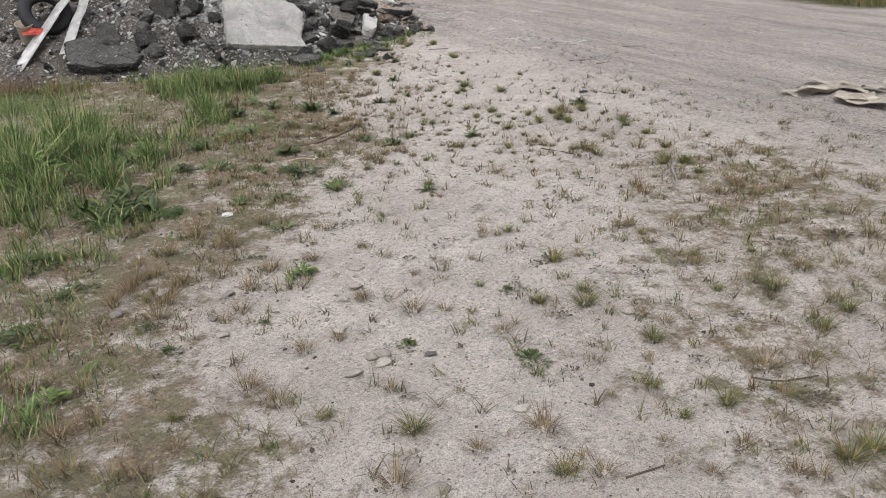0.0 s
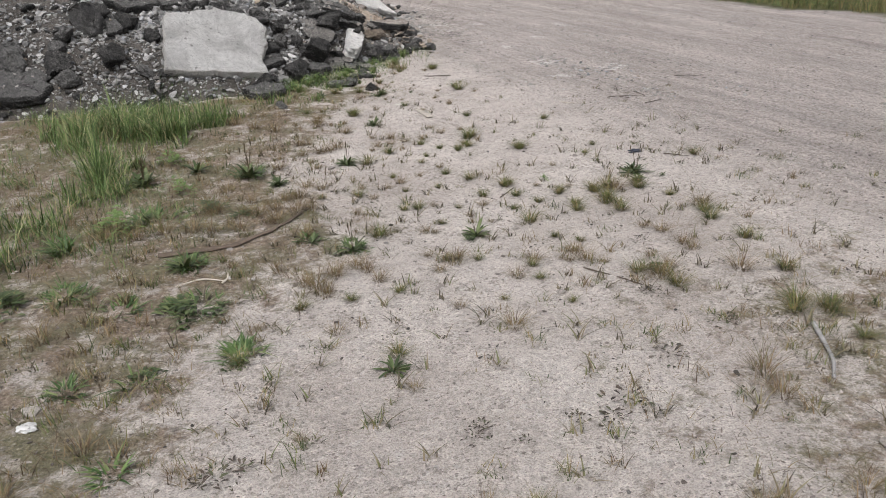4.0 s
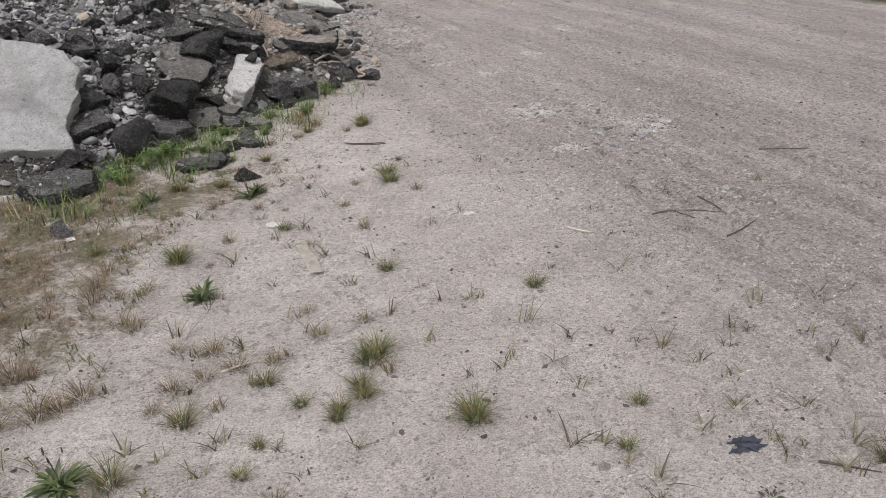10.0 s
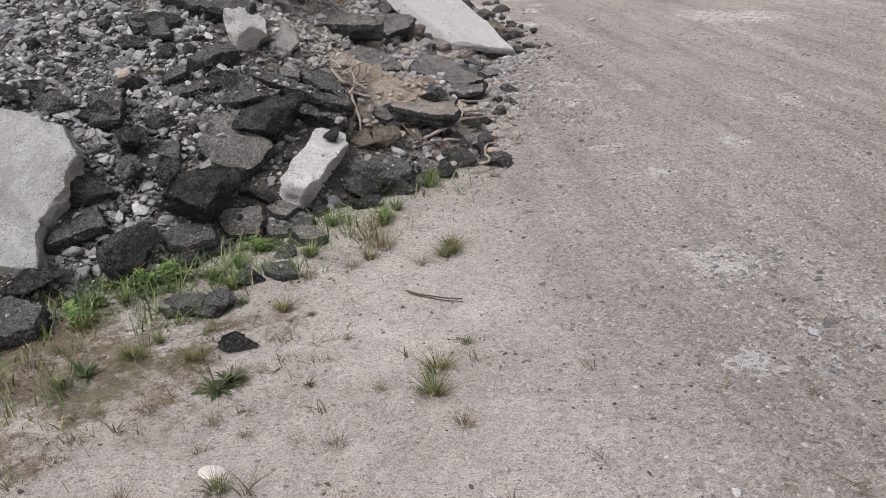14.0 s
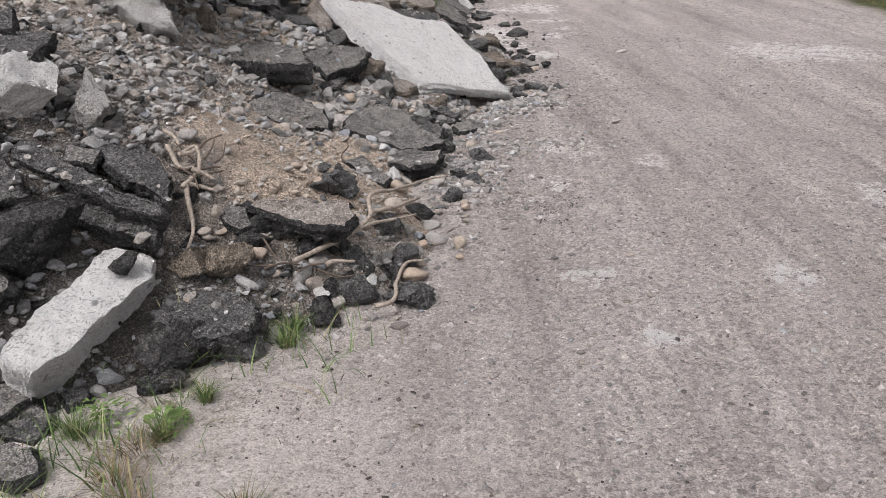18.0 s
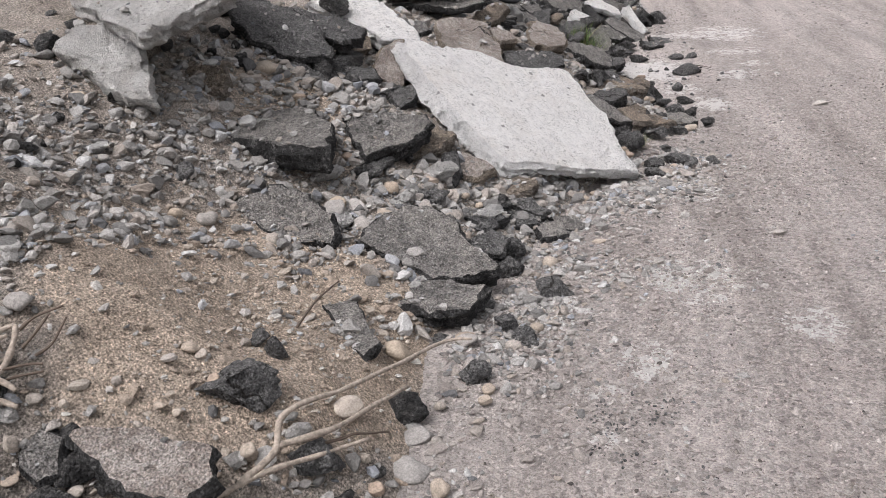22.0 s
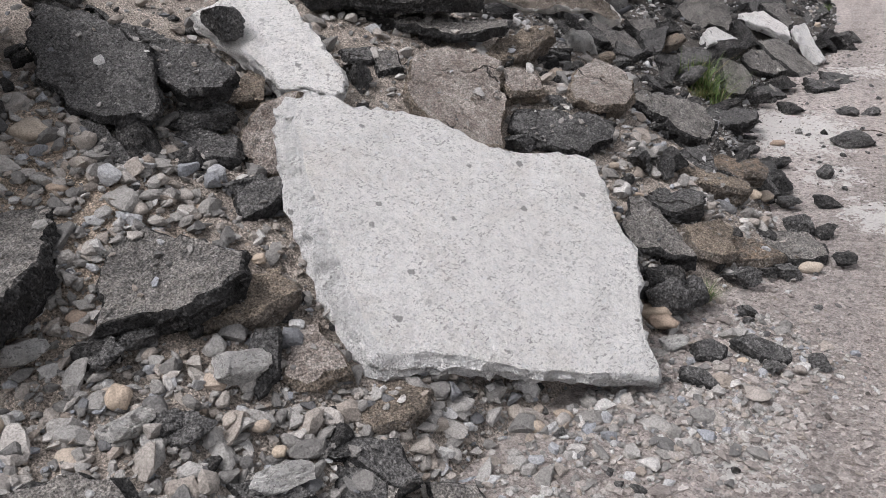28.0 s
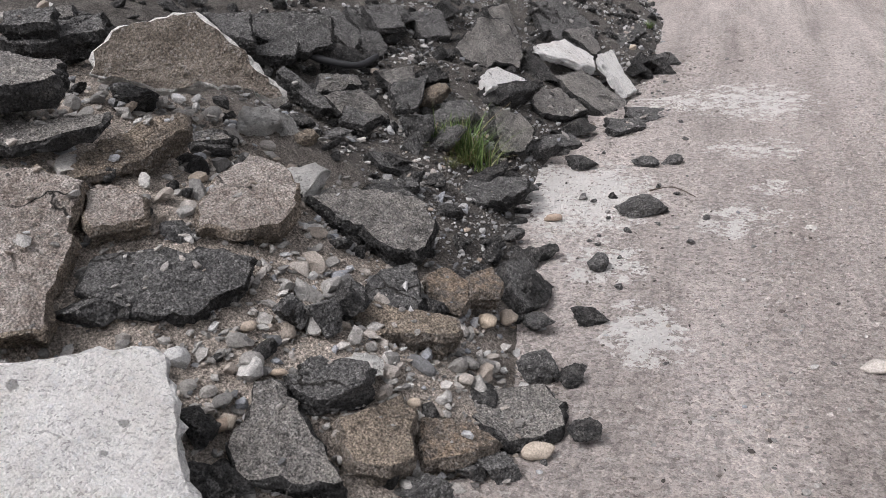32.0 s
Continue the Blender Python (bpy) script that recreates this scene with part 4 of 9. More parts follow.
slab('ca', 1, (-2.08, 10.42, 0.48), 40, -60, 0.17, [(0.3, -0.59), (0.37, -0.31), (0.43, 0.01), (0.51, 0.34), (0.27, 0.35), (0.13, 0.45), (-0.08, 0.51), (-0.21, 0.47), (-0.33, 0.28), (-0.42, 0.08), (-0.39, -0.18), (-0.41, -0.4), (-0.29, -0.45), (0.14, -0.55)])
slab('al', 2, (-1.26, 11.36, 0.40), 38, -50, 0.09, [(0.05, -0.17), (0.13, -0.10), (0.22, 0.01), (0.18, 0.10), (0.07, 0.23), (-0.08, 0.12), (-0.19, 0.03), (-0.21, -0.09), (-0.16, -0.13)])
slab('co', 3, (-0.85, 11.52, 0.27), 27, -20, 0.17, [(0.09, -0.27), (0.15, -0.23), (0.14, -0.16), (0.13, -0.10), (0.04, 0.10), (-0.03, 0.30), (-0.09, 0.33), (-0.21, 0.26), (-0.21, 0.21), (-0.02, -0.19), (0.02, -0.25)])
slab('as', 4, (-1.11, 11.89, 0.58), 30, -60, 0.09, [(-0.13, -0.25), (0.15, 0.15), (0.2, 0.28), (0.17, 0.29), (-0.19, -0.18), (-0.2, -0.28)])
slab('as', 5, (-1.09, 11.87, 0.47), 30, -60, 0.09, [(0.01, -0.13), (0.18, 0.24), (0.11, 0.25), (-0.14, -0.13), (-0.16, -0.23)])
slab('as', 6, (-1.03, 12.1, 0.55), 30, -20, 0.08, [(-0.01, -0.09), (0.2, 0), (0.11, 0.08), (-0.13, 0.1), (-0.17, -0.09)])
slab('as', 7, (-1.61, 11.82, 0.79), 12, -60, 0.13, [(0.09, -0.09), (0.16, -0.01), (0.10, 0.07), (0.06, 0.19), (-0.13, 0.07), (-0.19, -0.07), (-0.10, -0.15)])
slab('as', 8, (-1.72, 12.15, 1), 20, -60, 0.08, [(0.01, -0.12), (0.17, 0.19), (0.07, 0.26), (-0.08, -0.03), (-0.17, -0.29)])
slab('al', 9, (-1.06, 11.02, 0.11), 35, -60, 0.1, [(0.01, -0.10), (0.07, -0.07), (0.11, 0.09), (0.01, 0.13), (-0.07, 0.11), (-0.09, -0.05), (-0.06, -0.11)])
slab('al', 10, (-0.89, 11.09, 0.06), 22, -50, 0.08, [(0.06, -0.06), (0.08, 0.10), (-0.03, 0.06), (-0.07, -0.03), (-0.04, -0.07)])
slab('al', 11, (-0.83, 11.23, 0.05), 22, -50, 0.07, [(0.02, -0.05), (0.09, 0.06), (-0.00, 0.07), (-0.07, -0.00), (-0.04, -0.08)])
slab('al', 12, (-0.93, 11.23, 0.11), 22, -50, 0.07, [(0.04, -0.06), (0.07, 0.00), (0.02, 0.10), (-0.03, 0.09), (-0.07, -0.04), (-0.02, -0.09)])
slab('as', 13, (-1.21, 10.78, 0.12), 15, -60, 0.1, [(0.06, -0.09), (0.10, -0.00), (0.07, 0.15), (-0.06, 0.12), (-0.12, -0.06), (-0.05, -0.12)])
slab('as', 14, (-0.69, 10.69, 0.03), 5, -60, 0.05, [(0.00, -0.06), (0.07, 0.00), (0.07, 0.08), (-0.07, 0.06), (-0.08, -0.08)])
slab('as', 15, (-0.59, 11.83, 0.14), 15, -40, 0.09, [(-0.03, -0.18), (0.1, -0.08), (0.15, 0.1), (0.05, 0.18), (-0.1, 0.11), (-0.18, -0.12)])
slab('bs', 16, (-0.47, 12.38, 0.34), 14, -55, 0.08, [(0.04, -0.10), (0.12, 0.03), (0.12, 0.11), (0.07, 0.17), (0.00, 0.16), (-0.04, 0.10), (-0.10, -0.05), (-0.11, -0.19), (-0.09, -0.23)])
slab('as', 19, (-1.48, 11.15, 0.42), 30, -50, 0.08, [(0.03, -0.07), (0.08, 0.04), (-0.06, 0.06), (-0.05, -0.03)])
slab('al', 20, (-1.34, 13.70, 0.36), 32, -50, 0.12, [(-0.00, -0.17), (0.09, -0.04), (0.16, 0.07), (0.17, 0.18), (0.10, 0.20), (0.02, 0.18), (-0.12, 0.07), (-0.19, -0.03), (-0.14, -0.21), (-0.08, -0.26)])
slab('al', 21, (-0.84, 14.01, 0.22), 24, -40, 0.12, [(-0.04, -0.26), (0.10, -0.14), (0.19, -0.04), (0.21, 0.08), (0.21, 0.22), (0.17, 0.24), (0.03, 0.17), (-0.12, 0.15), (-0.21, 0.08), (-0.24, -0.01), (-0.19, -0.20), (-0.09, -0.28)])
slab('al', 22, (-0.67, 13.75, 0.13), 10, -60, 0.09, [(0.06, -0.18), (0.11, -0.01), (0.10, 0.16), (0.02, 0.20), (-0.05, 0.22), (-0.08, 0.19), (-0.11, -0.09), (-0.04, -0.24), (0.00, -0.25)])
slab('as', 23, (-0.72, 14.27, 0.14), 25, -60, 0.06, [(0.06, -0.06), (0.08, 0.06), (-0.03, 0.09), (-0.08, 0.01), (-0.02, -0.11)])
slab('as', 24, (-0.79, 14.7, 0.1), 25, -30, 0.07, [(0.04, -0.06), (0.06, 0.06), (-0.04, 0.07), (-0.07, -0.06)])
slab('as', 26, (-0.86, 14.49, 0.16), 20, -20, 0.06, [(0.04, -0.04), (0.04, 0.1), (-0.02, 0.04), (-0.05, -0.1)])
slab('cr', 29, (-2.35, 13.98, 1.25), 14, -50, 0.09, [(0.10, -0.33), (0.31, -0.15), (0.57, 0.05), (0.39, 0.22), (0.19, 0.39), (-0.41, 0.34), (-0.81, -0.07), (-0.33, -0.46)])
slab('cr', 30, (-2.22, 13.60, 0.99), 42, -50, 0.12, [(0.02, -0.11), (0.20, 0.06), (0.23, 0.19), (0.10, 0.17), (-0.07, 0.11), (-0.19, -0.02), (-0.22, -0.15), (-0.07, -0.25)])
slab('as', 31, (-2.04, 14.59, 0.75), 38, -40, 0.08, [(0.05, -0.08), (0.10, 0.07), (0.08, 0.13), (-0.02, 0.07), (-0.10, -0.04), (-0.12, -0.15)])
slab('as', 32, (-2.21, 14.93, 0.95), 34, -35, 0.08, [(-0.09, -0.13), (0.02, -0.05), (0.11, -0.02), (0.18, 0.08), (0.16, 0.19), (0.09, 0.23), (-0.03, 0.14), (-0.16, -0.13), (-0.27, -0.31)])
slab('as', 33, (-2.26, 14.69, 0.94), 34, -35, 0.08, [(-0.01, -0.19), (0.10, -0.10), (0.18, -0.04), (0.22, 0.10), (0.22, 0.20), (0.16, 0.24), (0.02, 0.19), (-0.09, 0.16), (-0.30, -0.07), (-0.33, -0.24), (-0.18, -0.25)])
slab('tn', 35, (-1.87, 15.11, 0.72), 50, -45, 0.1, [(0.17, -0.03), (0.15, 0.06), (-0.00, 0.06), (-0.14, 0.09), (-0.14, 0.04), (-0.10, -0.04), (-0.00, -0.09), (0.08, -0.09)])
slab('co', 36, (-2.22, 15.37, 0.94), 32, -30, 0.09, [(-0.03, -0.19), (0.10, -0.08), (0.24, 0.00), (0.25, 0.10), (0.29, 0.20), (0.22, 0.25), (0.13, 0.22), (-0.10, 0.13), (-0.30, 0.03), (-0.34, -0.10), (-0.26, -0.23), (-0.19, -0.32)])
slab('al', 37, (-1.45, 14.51, 0.51), 22, -50, 0.11, [(0.05, -0.16), (0.18, -0.10), (0.14, 0.02), (0.10, 0.12), (-0.05, 0.24), (-0.12, 0.21), (-0.18, -0.12), (-0.13, -0.20)])
slab('br', 38, (-1.34, 14.71, 0.43), 18, -50, 0.08, [(0.13, -0.15), (0.08, 0.05), (-0.04, 0.14), (-0.13, 0.06), (-0.04, -0.10)])
slab('al', 39, (-1.94, 14.13, 0.62), 5, -50, 0.13, [(0.19, -0.14), (0.40, 0.16), (0.48, 0.37), (0.13, 0.37), (-0.17, 0.20), (-0.44, -0.06), (-0.47, -0.44), (-0.12, -0.45)])
slab('as', 40, (-1.16, 14.65, 0.33), 55, -30, 0.05, [(0, -0.06), (0.11, -0.02), (0.06, 0.04), (-0.08, 0.05), (-0.08, -0.02)])
slab('tn', 41, (-1.13, 14.78, 0.3), 22, -50, 0.08, [(0.08, -0.06), (0.11, 0.02), (0.03, 0.12), (-0.11, -0.01), (-0.1, -0.06)])
slab('al', 42, (-0.8, 14.75, 0.11), 25, -30, 0.07, [(0.03, -0.05), (0.09, 0.03), (0.04, 0.08), (-0.06, 0.04), (-0.09, -0.1)])
slab('al', 43, (-0.64, 14.9, 0.03), 20, -30, 0.06, [(0.04, -0.05), (0.09, 0.09), (-0.05, 0.05), (-0.08, -0.08)])
slab('as', 44, (-1.98, 14.91, 0.69), 25, -40, 0.09, [(0.03, -0.11), (0.08, 0.04), (0.06, 0.14), (-0.02, 0.12), (-0.13, -0.06), (-0.02, -0.13)])
slab('as', 46, (-0.83, 14.75, 0.14), 25, -30, 0.08, [(0, -0.04), (0.09, 0.07), (0.07, 0.12), (-0.05, 0.09), (-0.06, -0.03), (-0.05, -0.2)])
slab('co', 47, (-1.25, 15.50, 0.45), 32, -4, 0.07, [(-0.40, -0.44), (-0.21, -0.48), (-0.04, -0.51), (0.11, -0.53), (0.24, -0.55), (0.33, -0.53), (0.38, -0.40), (0.49, -0.22), (0.56, -0.11), (0.65, 0.07), (0.73, 0.25), (0.70, 0.28), (0.60, 0.30), (0.46, 0.40), (0.32, 0.52), (0.18, 0.55), (0.00, 0.62), (-0.10, 0.66), (-0.16, 0.61), (-0.23, 0.38), (-0.29, 0.27), (-0.46, 0.14), (-0.55, 0.01), (-0.60, -0.14), (-0.67, -0.18), (-0.71, -0.27), (-0.69, -0.33), (-0.62, -0.37)], skirt=(-0.03, -0.085))
slab('al', 48, (-1.12, 16.33, 0.25), 22, -20, 0.08, [(-0.11, -0.06), (-0.03, -0.12), (0.07, -0.16), (0.13, -0.05), (0.20, 0.08), (0.17, 0.09), (0.07, 0.08), (-0.02, 0.07), (-0.13, 0.06), (-0.18, 0.03), (-0.18, -0.01)])
slab('br', 49, (-0.99, 16.55, 0.17), 22, -10, 0.1, [(0.04, -0.13), (0.10, -0.05), (0.11, 0.03), (0.06, 0.07), (-0.01, 0.12), (-0.08, 0.11), (-0.10, 0.03), (-0.09, -0.07), (-0.03, -0.12)])
slab('or', 50, (-0.89, 16.72, 0.10), 15, 0, 0.1, [(-0.05, -0.09), (-0.00, -0.13), (0.04, -0.06), (0.09, 0.05), (0.09, 0.10), (0.02, 0.09), (-0.06, 0.06), (-0.12, -0.02)])
slab('al', 51, (-0.87, 16.98, 0.05), 10, 10, 0.1, [(-0.07, -0.12), (0.04, -0.14), (0.11, -0.06), (0.16, 0.02), (0.10, 0.12), (0.01, 0.16), (-0.05, 0.11), (-0.14, 0.01), (-0.15, -0.09)])
slab('br', 52, (-1.24, 16.90, 0.27), 15, -10, 0.09, [(-0.05, -0.16), (-0.02, -0.15), (0.12, 0.07), (0.13, 0.13), (0.06, 0.17), (-0.03, 0.08), (-0.12, -0.04), (-0.10, -0.11)])
slab('or', 53, (-1.34, 17.22, 0.22), 20, 0, 0.07, [(-0.04, -0.07), (0.04, -0.08), (0.11, -0.05), (0.10, 0.00), (0.01, 0.10), (-0.09, 0.09), (-0.12, 0.00)])
slab('as', 54, (-1.33, 17.66, 0.06), 45, 20, 0.07, [(-0.05, -0.11), (0.04, -0.13), (0.13, -0.02), (0.07, 0.08), (-0.06, 0.16), (-0.13, 0.01)])
slab('as', 55, (-1.16, 16.52, 0.27), 25, -10, 0.07, [(-0.04, -0.09), (0.03, -0.06), (0.08, 0.06), (0.07, 0.11), (0.00, 0.07), (-0.05, -0.01), (-0.10, -0.08)])
slab('tn', 56, (-1.93, 16.08, 0.68), 28, -15, 0.1, [(0.02, -0.28), (0.15, -0.21), (0.29, -0.11), (0.34, 0.01), (0.20, 0.06), (0.09, 0.16), (-0.04, 0.18), (-0.17, 0.25), (-0.28, 0.13), (-0.33, -0.03), (-0.26, -0.16)])
slab('tn', 57, (-1.93, 16.39, 0.69), 25, -15, 0.09, [(0.02, -0.10), (0.09, -0.08), (0.09, 0.07), (0.01, 0.11), (-0.09, 0.03), (-0.11, -0.04)])
slab('tn', 58, (-1.78, 16.78, 0.62), 25, -10, 0.09, [(0.07, -0.21), (0.15, -0.10), (0.16, 0.02), (0.11, 0.11), (0.01, 0.16), (-0.15, 0.18), (-0.19, 0.08), (-0.12, -0.08), (-0.04, -0.17)])
slab('as', 59, (-1.64, 16.37, 0.52), 30, -15, 0.08, [(-0.03, -0.21), (0.11, -0.08), (0.14, 0.00), (0.11, 0.08), (0.09, 0.19), (0.01, 0.26), (-0.05, 0.19), (-0.15, -0.06), (-0.16, -0.15), (-0.07, -0.22)])
slab('al', 60, (-1.67, 17.22, 0.43), 30, 0, 0.1, [(-0.05, -0.14), (0.02, -0.10), (0.16, -0.06), (0.23, -0.00), (0.14, 0.18), (0.01, 0.22), (-0.10, 0.13), (-0.20, -0.07), (-0.19, -0.15)])
slab('al', 61, (-2.66, 18.04, 0.55), 40, 0, 0.06, [(0.05, -0.11), (0.15, 0.13), (-0.09, 0.12), (-0.11, -0.15)])
slab('as', 62, (-1.97, 18.18, 0.17), 20, 0, 0.09, [(-0.03, -0.28), (0.10, 0.03), (0.12, 0.21), (0.04, 0.29), (-0.11, 0.02), (-0.14, -0.27)])
slab('al', 63, (-3.20, 19.82, 0.50), 45, -10, 0.06, [(0.04, -0.28), (0.15, -0.15), (0.11, -0.02), (0.22, 0.13), (0.01, 0.29), (-0.21, 0.25), (-0.27, 0.07), (-0.06, -0.29)])
slab('co', 64, (-3.06, 20.54, 0.34), 30, 10, 0.06, [(-0.12, -0.29), (0.07, -0.07), (0.24, 0.08), (0.13, 0.26), (-0.13, 0.23), (-0.19, -0.21)])
slab('co', 65, (-2.78, 20.82, 0.17), 45, 10, 0.07, [(0.18, -0.18), (0.19, 0.02), (-0.17, 0.18), (-0.20, -0.02)])
slab('al', 66, (-2.70, 20.34, 0.11), 30, 10, 0.07, [(-0.12, -0.19), (0.19, -0.21), (0.26, 0.04), (0.19, 0.24), (-0.23, 0.25), (-0.29, -0.13)])
slab('al', 67, (-2.66, 19.78, 0.17), 30, 10, 0.07, [(-0.06, -0.20), (0.02, -0.23), (0.13, -0.07), (0.18, 0.23), (-0.09, 0.26), (-0.17, 0.01)])
slab('co', 68, (-2.81, 19.47, 0.38), 35, 10, 0.1, [(0.00, -0.20), (0.04, -0.03), (0.12, 0.13), (0.06, 0.17), (-0.12, 0.07), (-0.10, -0.14)])
slab('as', 69, (-2.27, 20.36, 0.02), 15, 20, 0.05, [(-0.13, -0.14), (-0.00, -0.22), (0.15, 0.06), (0.14, 0.29), (-0.16, 0.01)])
slab('as', 70, (-2.23, 19.98, 0.03), 15, 20, 0.06, [(-0.08, -0.16), (-0.00, -0.16), (0.13, 0.07), (0.08, 0.24), (-0.13, 0.01)])
slab('al', 71, (-2.34, 18.91, 0.24), 50, 0, 0.06, [(-0.04, -0.11), (0.10, -0.17), (0.14, 0.00), (0.06, 0.17), (-0.08, 0.15), (-0.17, -0.03)])
slab('al', 72, (-2.55, 16.14, 1.07), 12, -30, 0.09, [(0.05, -0.35), (0.06, -0.19), (0.19, 0.09), (0.18, 0.24), (0.15, 0.43), (-0.02, 0.44), (-0.29, 0.05), (-0.25, -0.30), (-0.09, -0.40)])
slab('al', 73, (-2.44, 16.23, 0.92), 12, -30, 0.045, [(-0.08, -0.29), (0.07, -0.10), (0.20, 0.14), (0.17, 0.39), (0.10, 0.41), (-0.03, 0.10), (-0.12, -0.23), (-0.30, -0.42)])
slab('br', 74, (-2.12, 16.60, 0.79), 30, -20, 0.09, [(0.08, -0.21), (0.10, -0.09), (0.03, 0.08), (-0.03, 0.19), (-0.12, 0.21), (-0.12, 0.05), (0.04, -0.22)])
slab('al', 75, (-2.24, 15.9, 0.8), 30, -20, 0.08, [(0.07, -0.06), (0.05, 0.05), (-0.07, 0.06), (-0.06, -0.05)])
slab('as', 76, (-2.31, 15.8, 0.83), 30, -10, 0.07, [(0.03, -0.06), (0.05, 0.05), (-0.04, 0.08), (-0.05, -0.07)])
slab('ub', 77, (-2.24, 16.94, 1.00), 62, -55, 0.08, [(0.04, -0.39), (0.10, -0.09), (0.10, 0.12), (0.11, 0.21), (0.16, 0.29), (0.15, 0.33), (0.08, 0.27), (0.00, 0.20), (-0.07, 0.12), (-0.16, 0.00), (-0.17, -0.09), (-0.16, -0.25), (-0.12, -0.33), (-0.04, -0.38)])
slab('al', 78, (-2.84, 18.11, 0.64), 35, 0, 0.07, [(0.03, -0.19), (0.07, 0.12), (-0.02, 0.15), (-0.08, -0.08)])
slab('as', 79, (-2.14, 17.76, 0.41), 40, 10, 0.07, [(-0.01, -0.08), (0.08, 0.02), (0.07, 0.08), (-0.05, 0.06), (-0.09, -0.07)])
slab('as', 80, (-1.99, 17.64, 0.38), 15, 0, 0.06, [(0.03, -0.10), (0.08, 0.06), (0.00, 0.17), (-0.00, -0.01), (-0.11, -0.12)])
slab('as', 81, (-3.24, 18.14, 0.88), 40, -20, 0.1, [(0, -0.22), (0.17, -0.03), (0.16, 0.2), (-0.04, 0.27), (-0.12, 0.07), (-0.16, -0.29)])
slab('as', 82, (-2.34, 18.13, 0.37), 55, 0, 0.06, [(0.08, -0.05), (0.00, 0.05), (-0.08, 0.09), (0.00, -0.09)])
slab('as', 83, (-2.95, 16.76, 1.1), 20, -30, 0.12, [(0.06, -0.17), (0.11, -0.05), (0.03, 0.21), (-0.07, 0.22), (-0.07, -0.02), (-0.06, -0.18)])
slab('as', 84, (-3.69, 19.17, 0.78), 40, 0, 0.09, [(0.12, -0.19), (0.09, 0.15), (-0.1, 0.2), (-0.11, -0.16)])
slab('al', 85, (-3.64, 20.53, 0.57), 45, 0, 0.08, [(0.13, -0.14), (0.16, 0.04), (-0.14, 0.18), (-0.15, -0.09)])
slab('as', 86, (-3.49, 21.13, 0.4), 30, 0, 0.07, [(-0.09, -0.19), (0.3, -0.13), (0.33, 0.09), (-0.15, 0.22), (-0.38, 0.01)])
slab('as', 87, (-3.38, 22.02, 0.23), 30, 0, 0.07, [(0.12, -0.3), (0.02, 0.31), (-0.11, 0.35), (-0.03, -0.36)])
slab('as', 88, (-2.54, 16.85, 0.89), 25, -20, 0.08, [(0.06, -0.08), (0.06, 0.06), (-0.04, 0.1), (-0.09, -0.07)])
slab('as', 89, (-2.74, 17.79, 0.68), 35, -20, 0.08, [(-0.12, -0.09), (0.14, 0.02), (0.16, 0.1), (-0.18, -0.03)])
slab('as', 90, (-2.2, 16.92, 0.72), 30, -10, 0.08, [(0.02, -0.07), (0.07, 0.05), (-0.02, 0.07), (-0.07, -0.05)])
slab('as', 91, (-3.75, 9.53, 0.27), 20, -80, 0.1, [(0.06, -0.28), (0.23, 0.05), (0.23, 0.27), (0.02, 0.34), (-0.24, 0), (-0.3, -0.38)])
slab('as', 92, (-3.88, 9.6, 0.3), 25, -70, 0.12, [(0.17, -0.38), (0.29, -0.1), (0.32, 0.18), (0.04, 0.43), (-0.17, 0.28), (-0.37, -0.01), (-0.29, -0.4)])
slab('as', 93, (-2.95, 10.86, 0.85), 25, -60, 0.1, [(0.15, -0.17), (0.12, 0.17), (-0.06, 0.24), (-0.12, 0.09), (-0.08, -0.33)])
slab('as', 95, (-1.58, 9.96, 0.08), 12, -60, 0.13, [(0.12, -0.13), (0.14, 0.02), (0.10, 0.17), (-0.04, 0.20), (-0.15, 0.05), (-0.13, -0.12), (-0.03, -0.20)])
slab('al', 96, (-2.58, 9.94, 0.22), 8, -80, 0.05, [(0.1, 0.04), (-0.37, -0.01), (-0.39, -0.09), (0.18, -0.01), (0.47, 0.08)])
slab('as', 97, (-1.81, 11.16, 0.63), 30, -60, 0.08, [(0.12, -0.07), (0.11, 0.07), (-0.14, 0.09), (-0.1, -0.09)])
slab('as', 98, (-1.62, 10.54, 0.24), 20, -60, 0.13, [(0.12, -0.11), (0.07, 0.01), (0.02, 0.15), (-0.12, 0.10), (-0.09, -0.05), (0.00, -0.10)])
slab('as', 100, (-0.94, 10.32, 0.03), 6, -60, 0.07, [(0.05, -0.07), (0.07, 0.04), (0.03, 0.12), (-0.06, 0.06), (-0.08, -0.05), (-0.01, -0.10)])
slab('al', 103, (-3.27, 21.15, 0.33), 35, 0, 0.06, [(0.16, -0.12), (0.15, 0.02), (-0.13, 0.22), (-0.18, -0.11)])
slab('as', 104, (-3.59, 21.37, 0.46), 35, -10, 0.07, [(0.03, -0.14), (0.29, -0.03), (0.21, 0.18), (-0.25, 0.17), (-0.28, -0.19)])
slab('as', 105, (-2.76, 18.53, 0.49), 40, -10, 0.07, [(0.1, -0.15), (0.1, 0), (-0.11, 0.22), (-0.09, -0.07)])
slab('as', 106, (-2.51, 17.92, 0.53), 25, -10, 0.07, [(-0.01, -0.1), (0.07, -0.02), (0.03, 0.13), (-0.1, -0.01)])
slab('as', 107, (-3.36, 18.61, 0.81), 35, -20, 0.1, [(0.05, -0.06), (0.2, 0), (0.08, 0.1), (-0.15, 0.05), (-0.18, -0.08)])
slab('as', 108, (-3.52, 19.14, 0.79), 35, -20, 0.1, [(0.11, -0.1), (0.13, 0.09), (-0.11, 0.12), (-0.13, -0.12)])
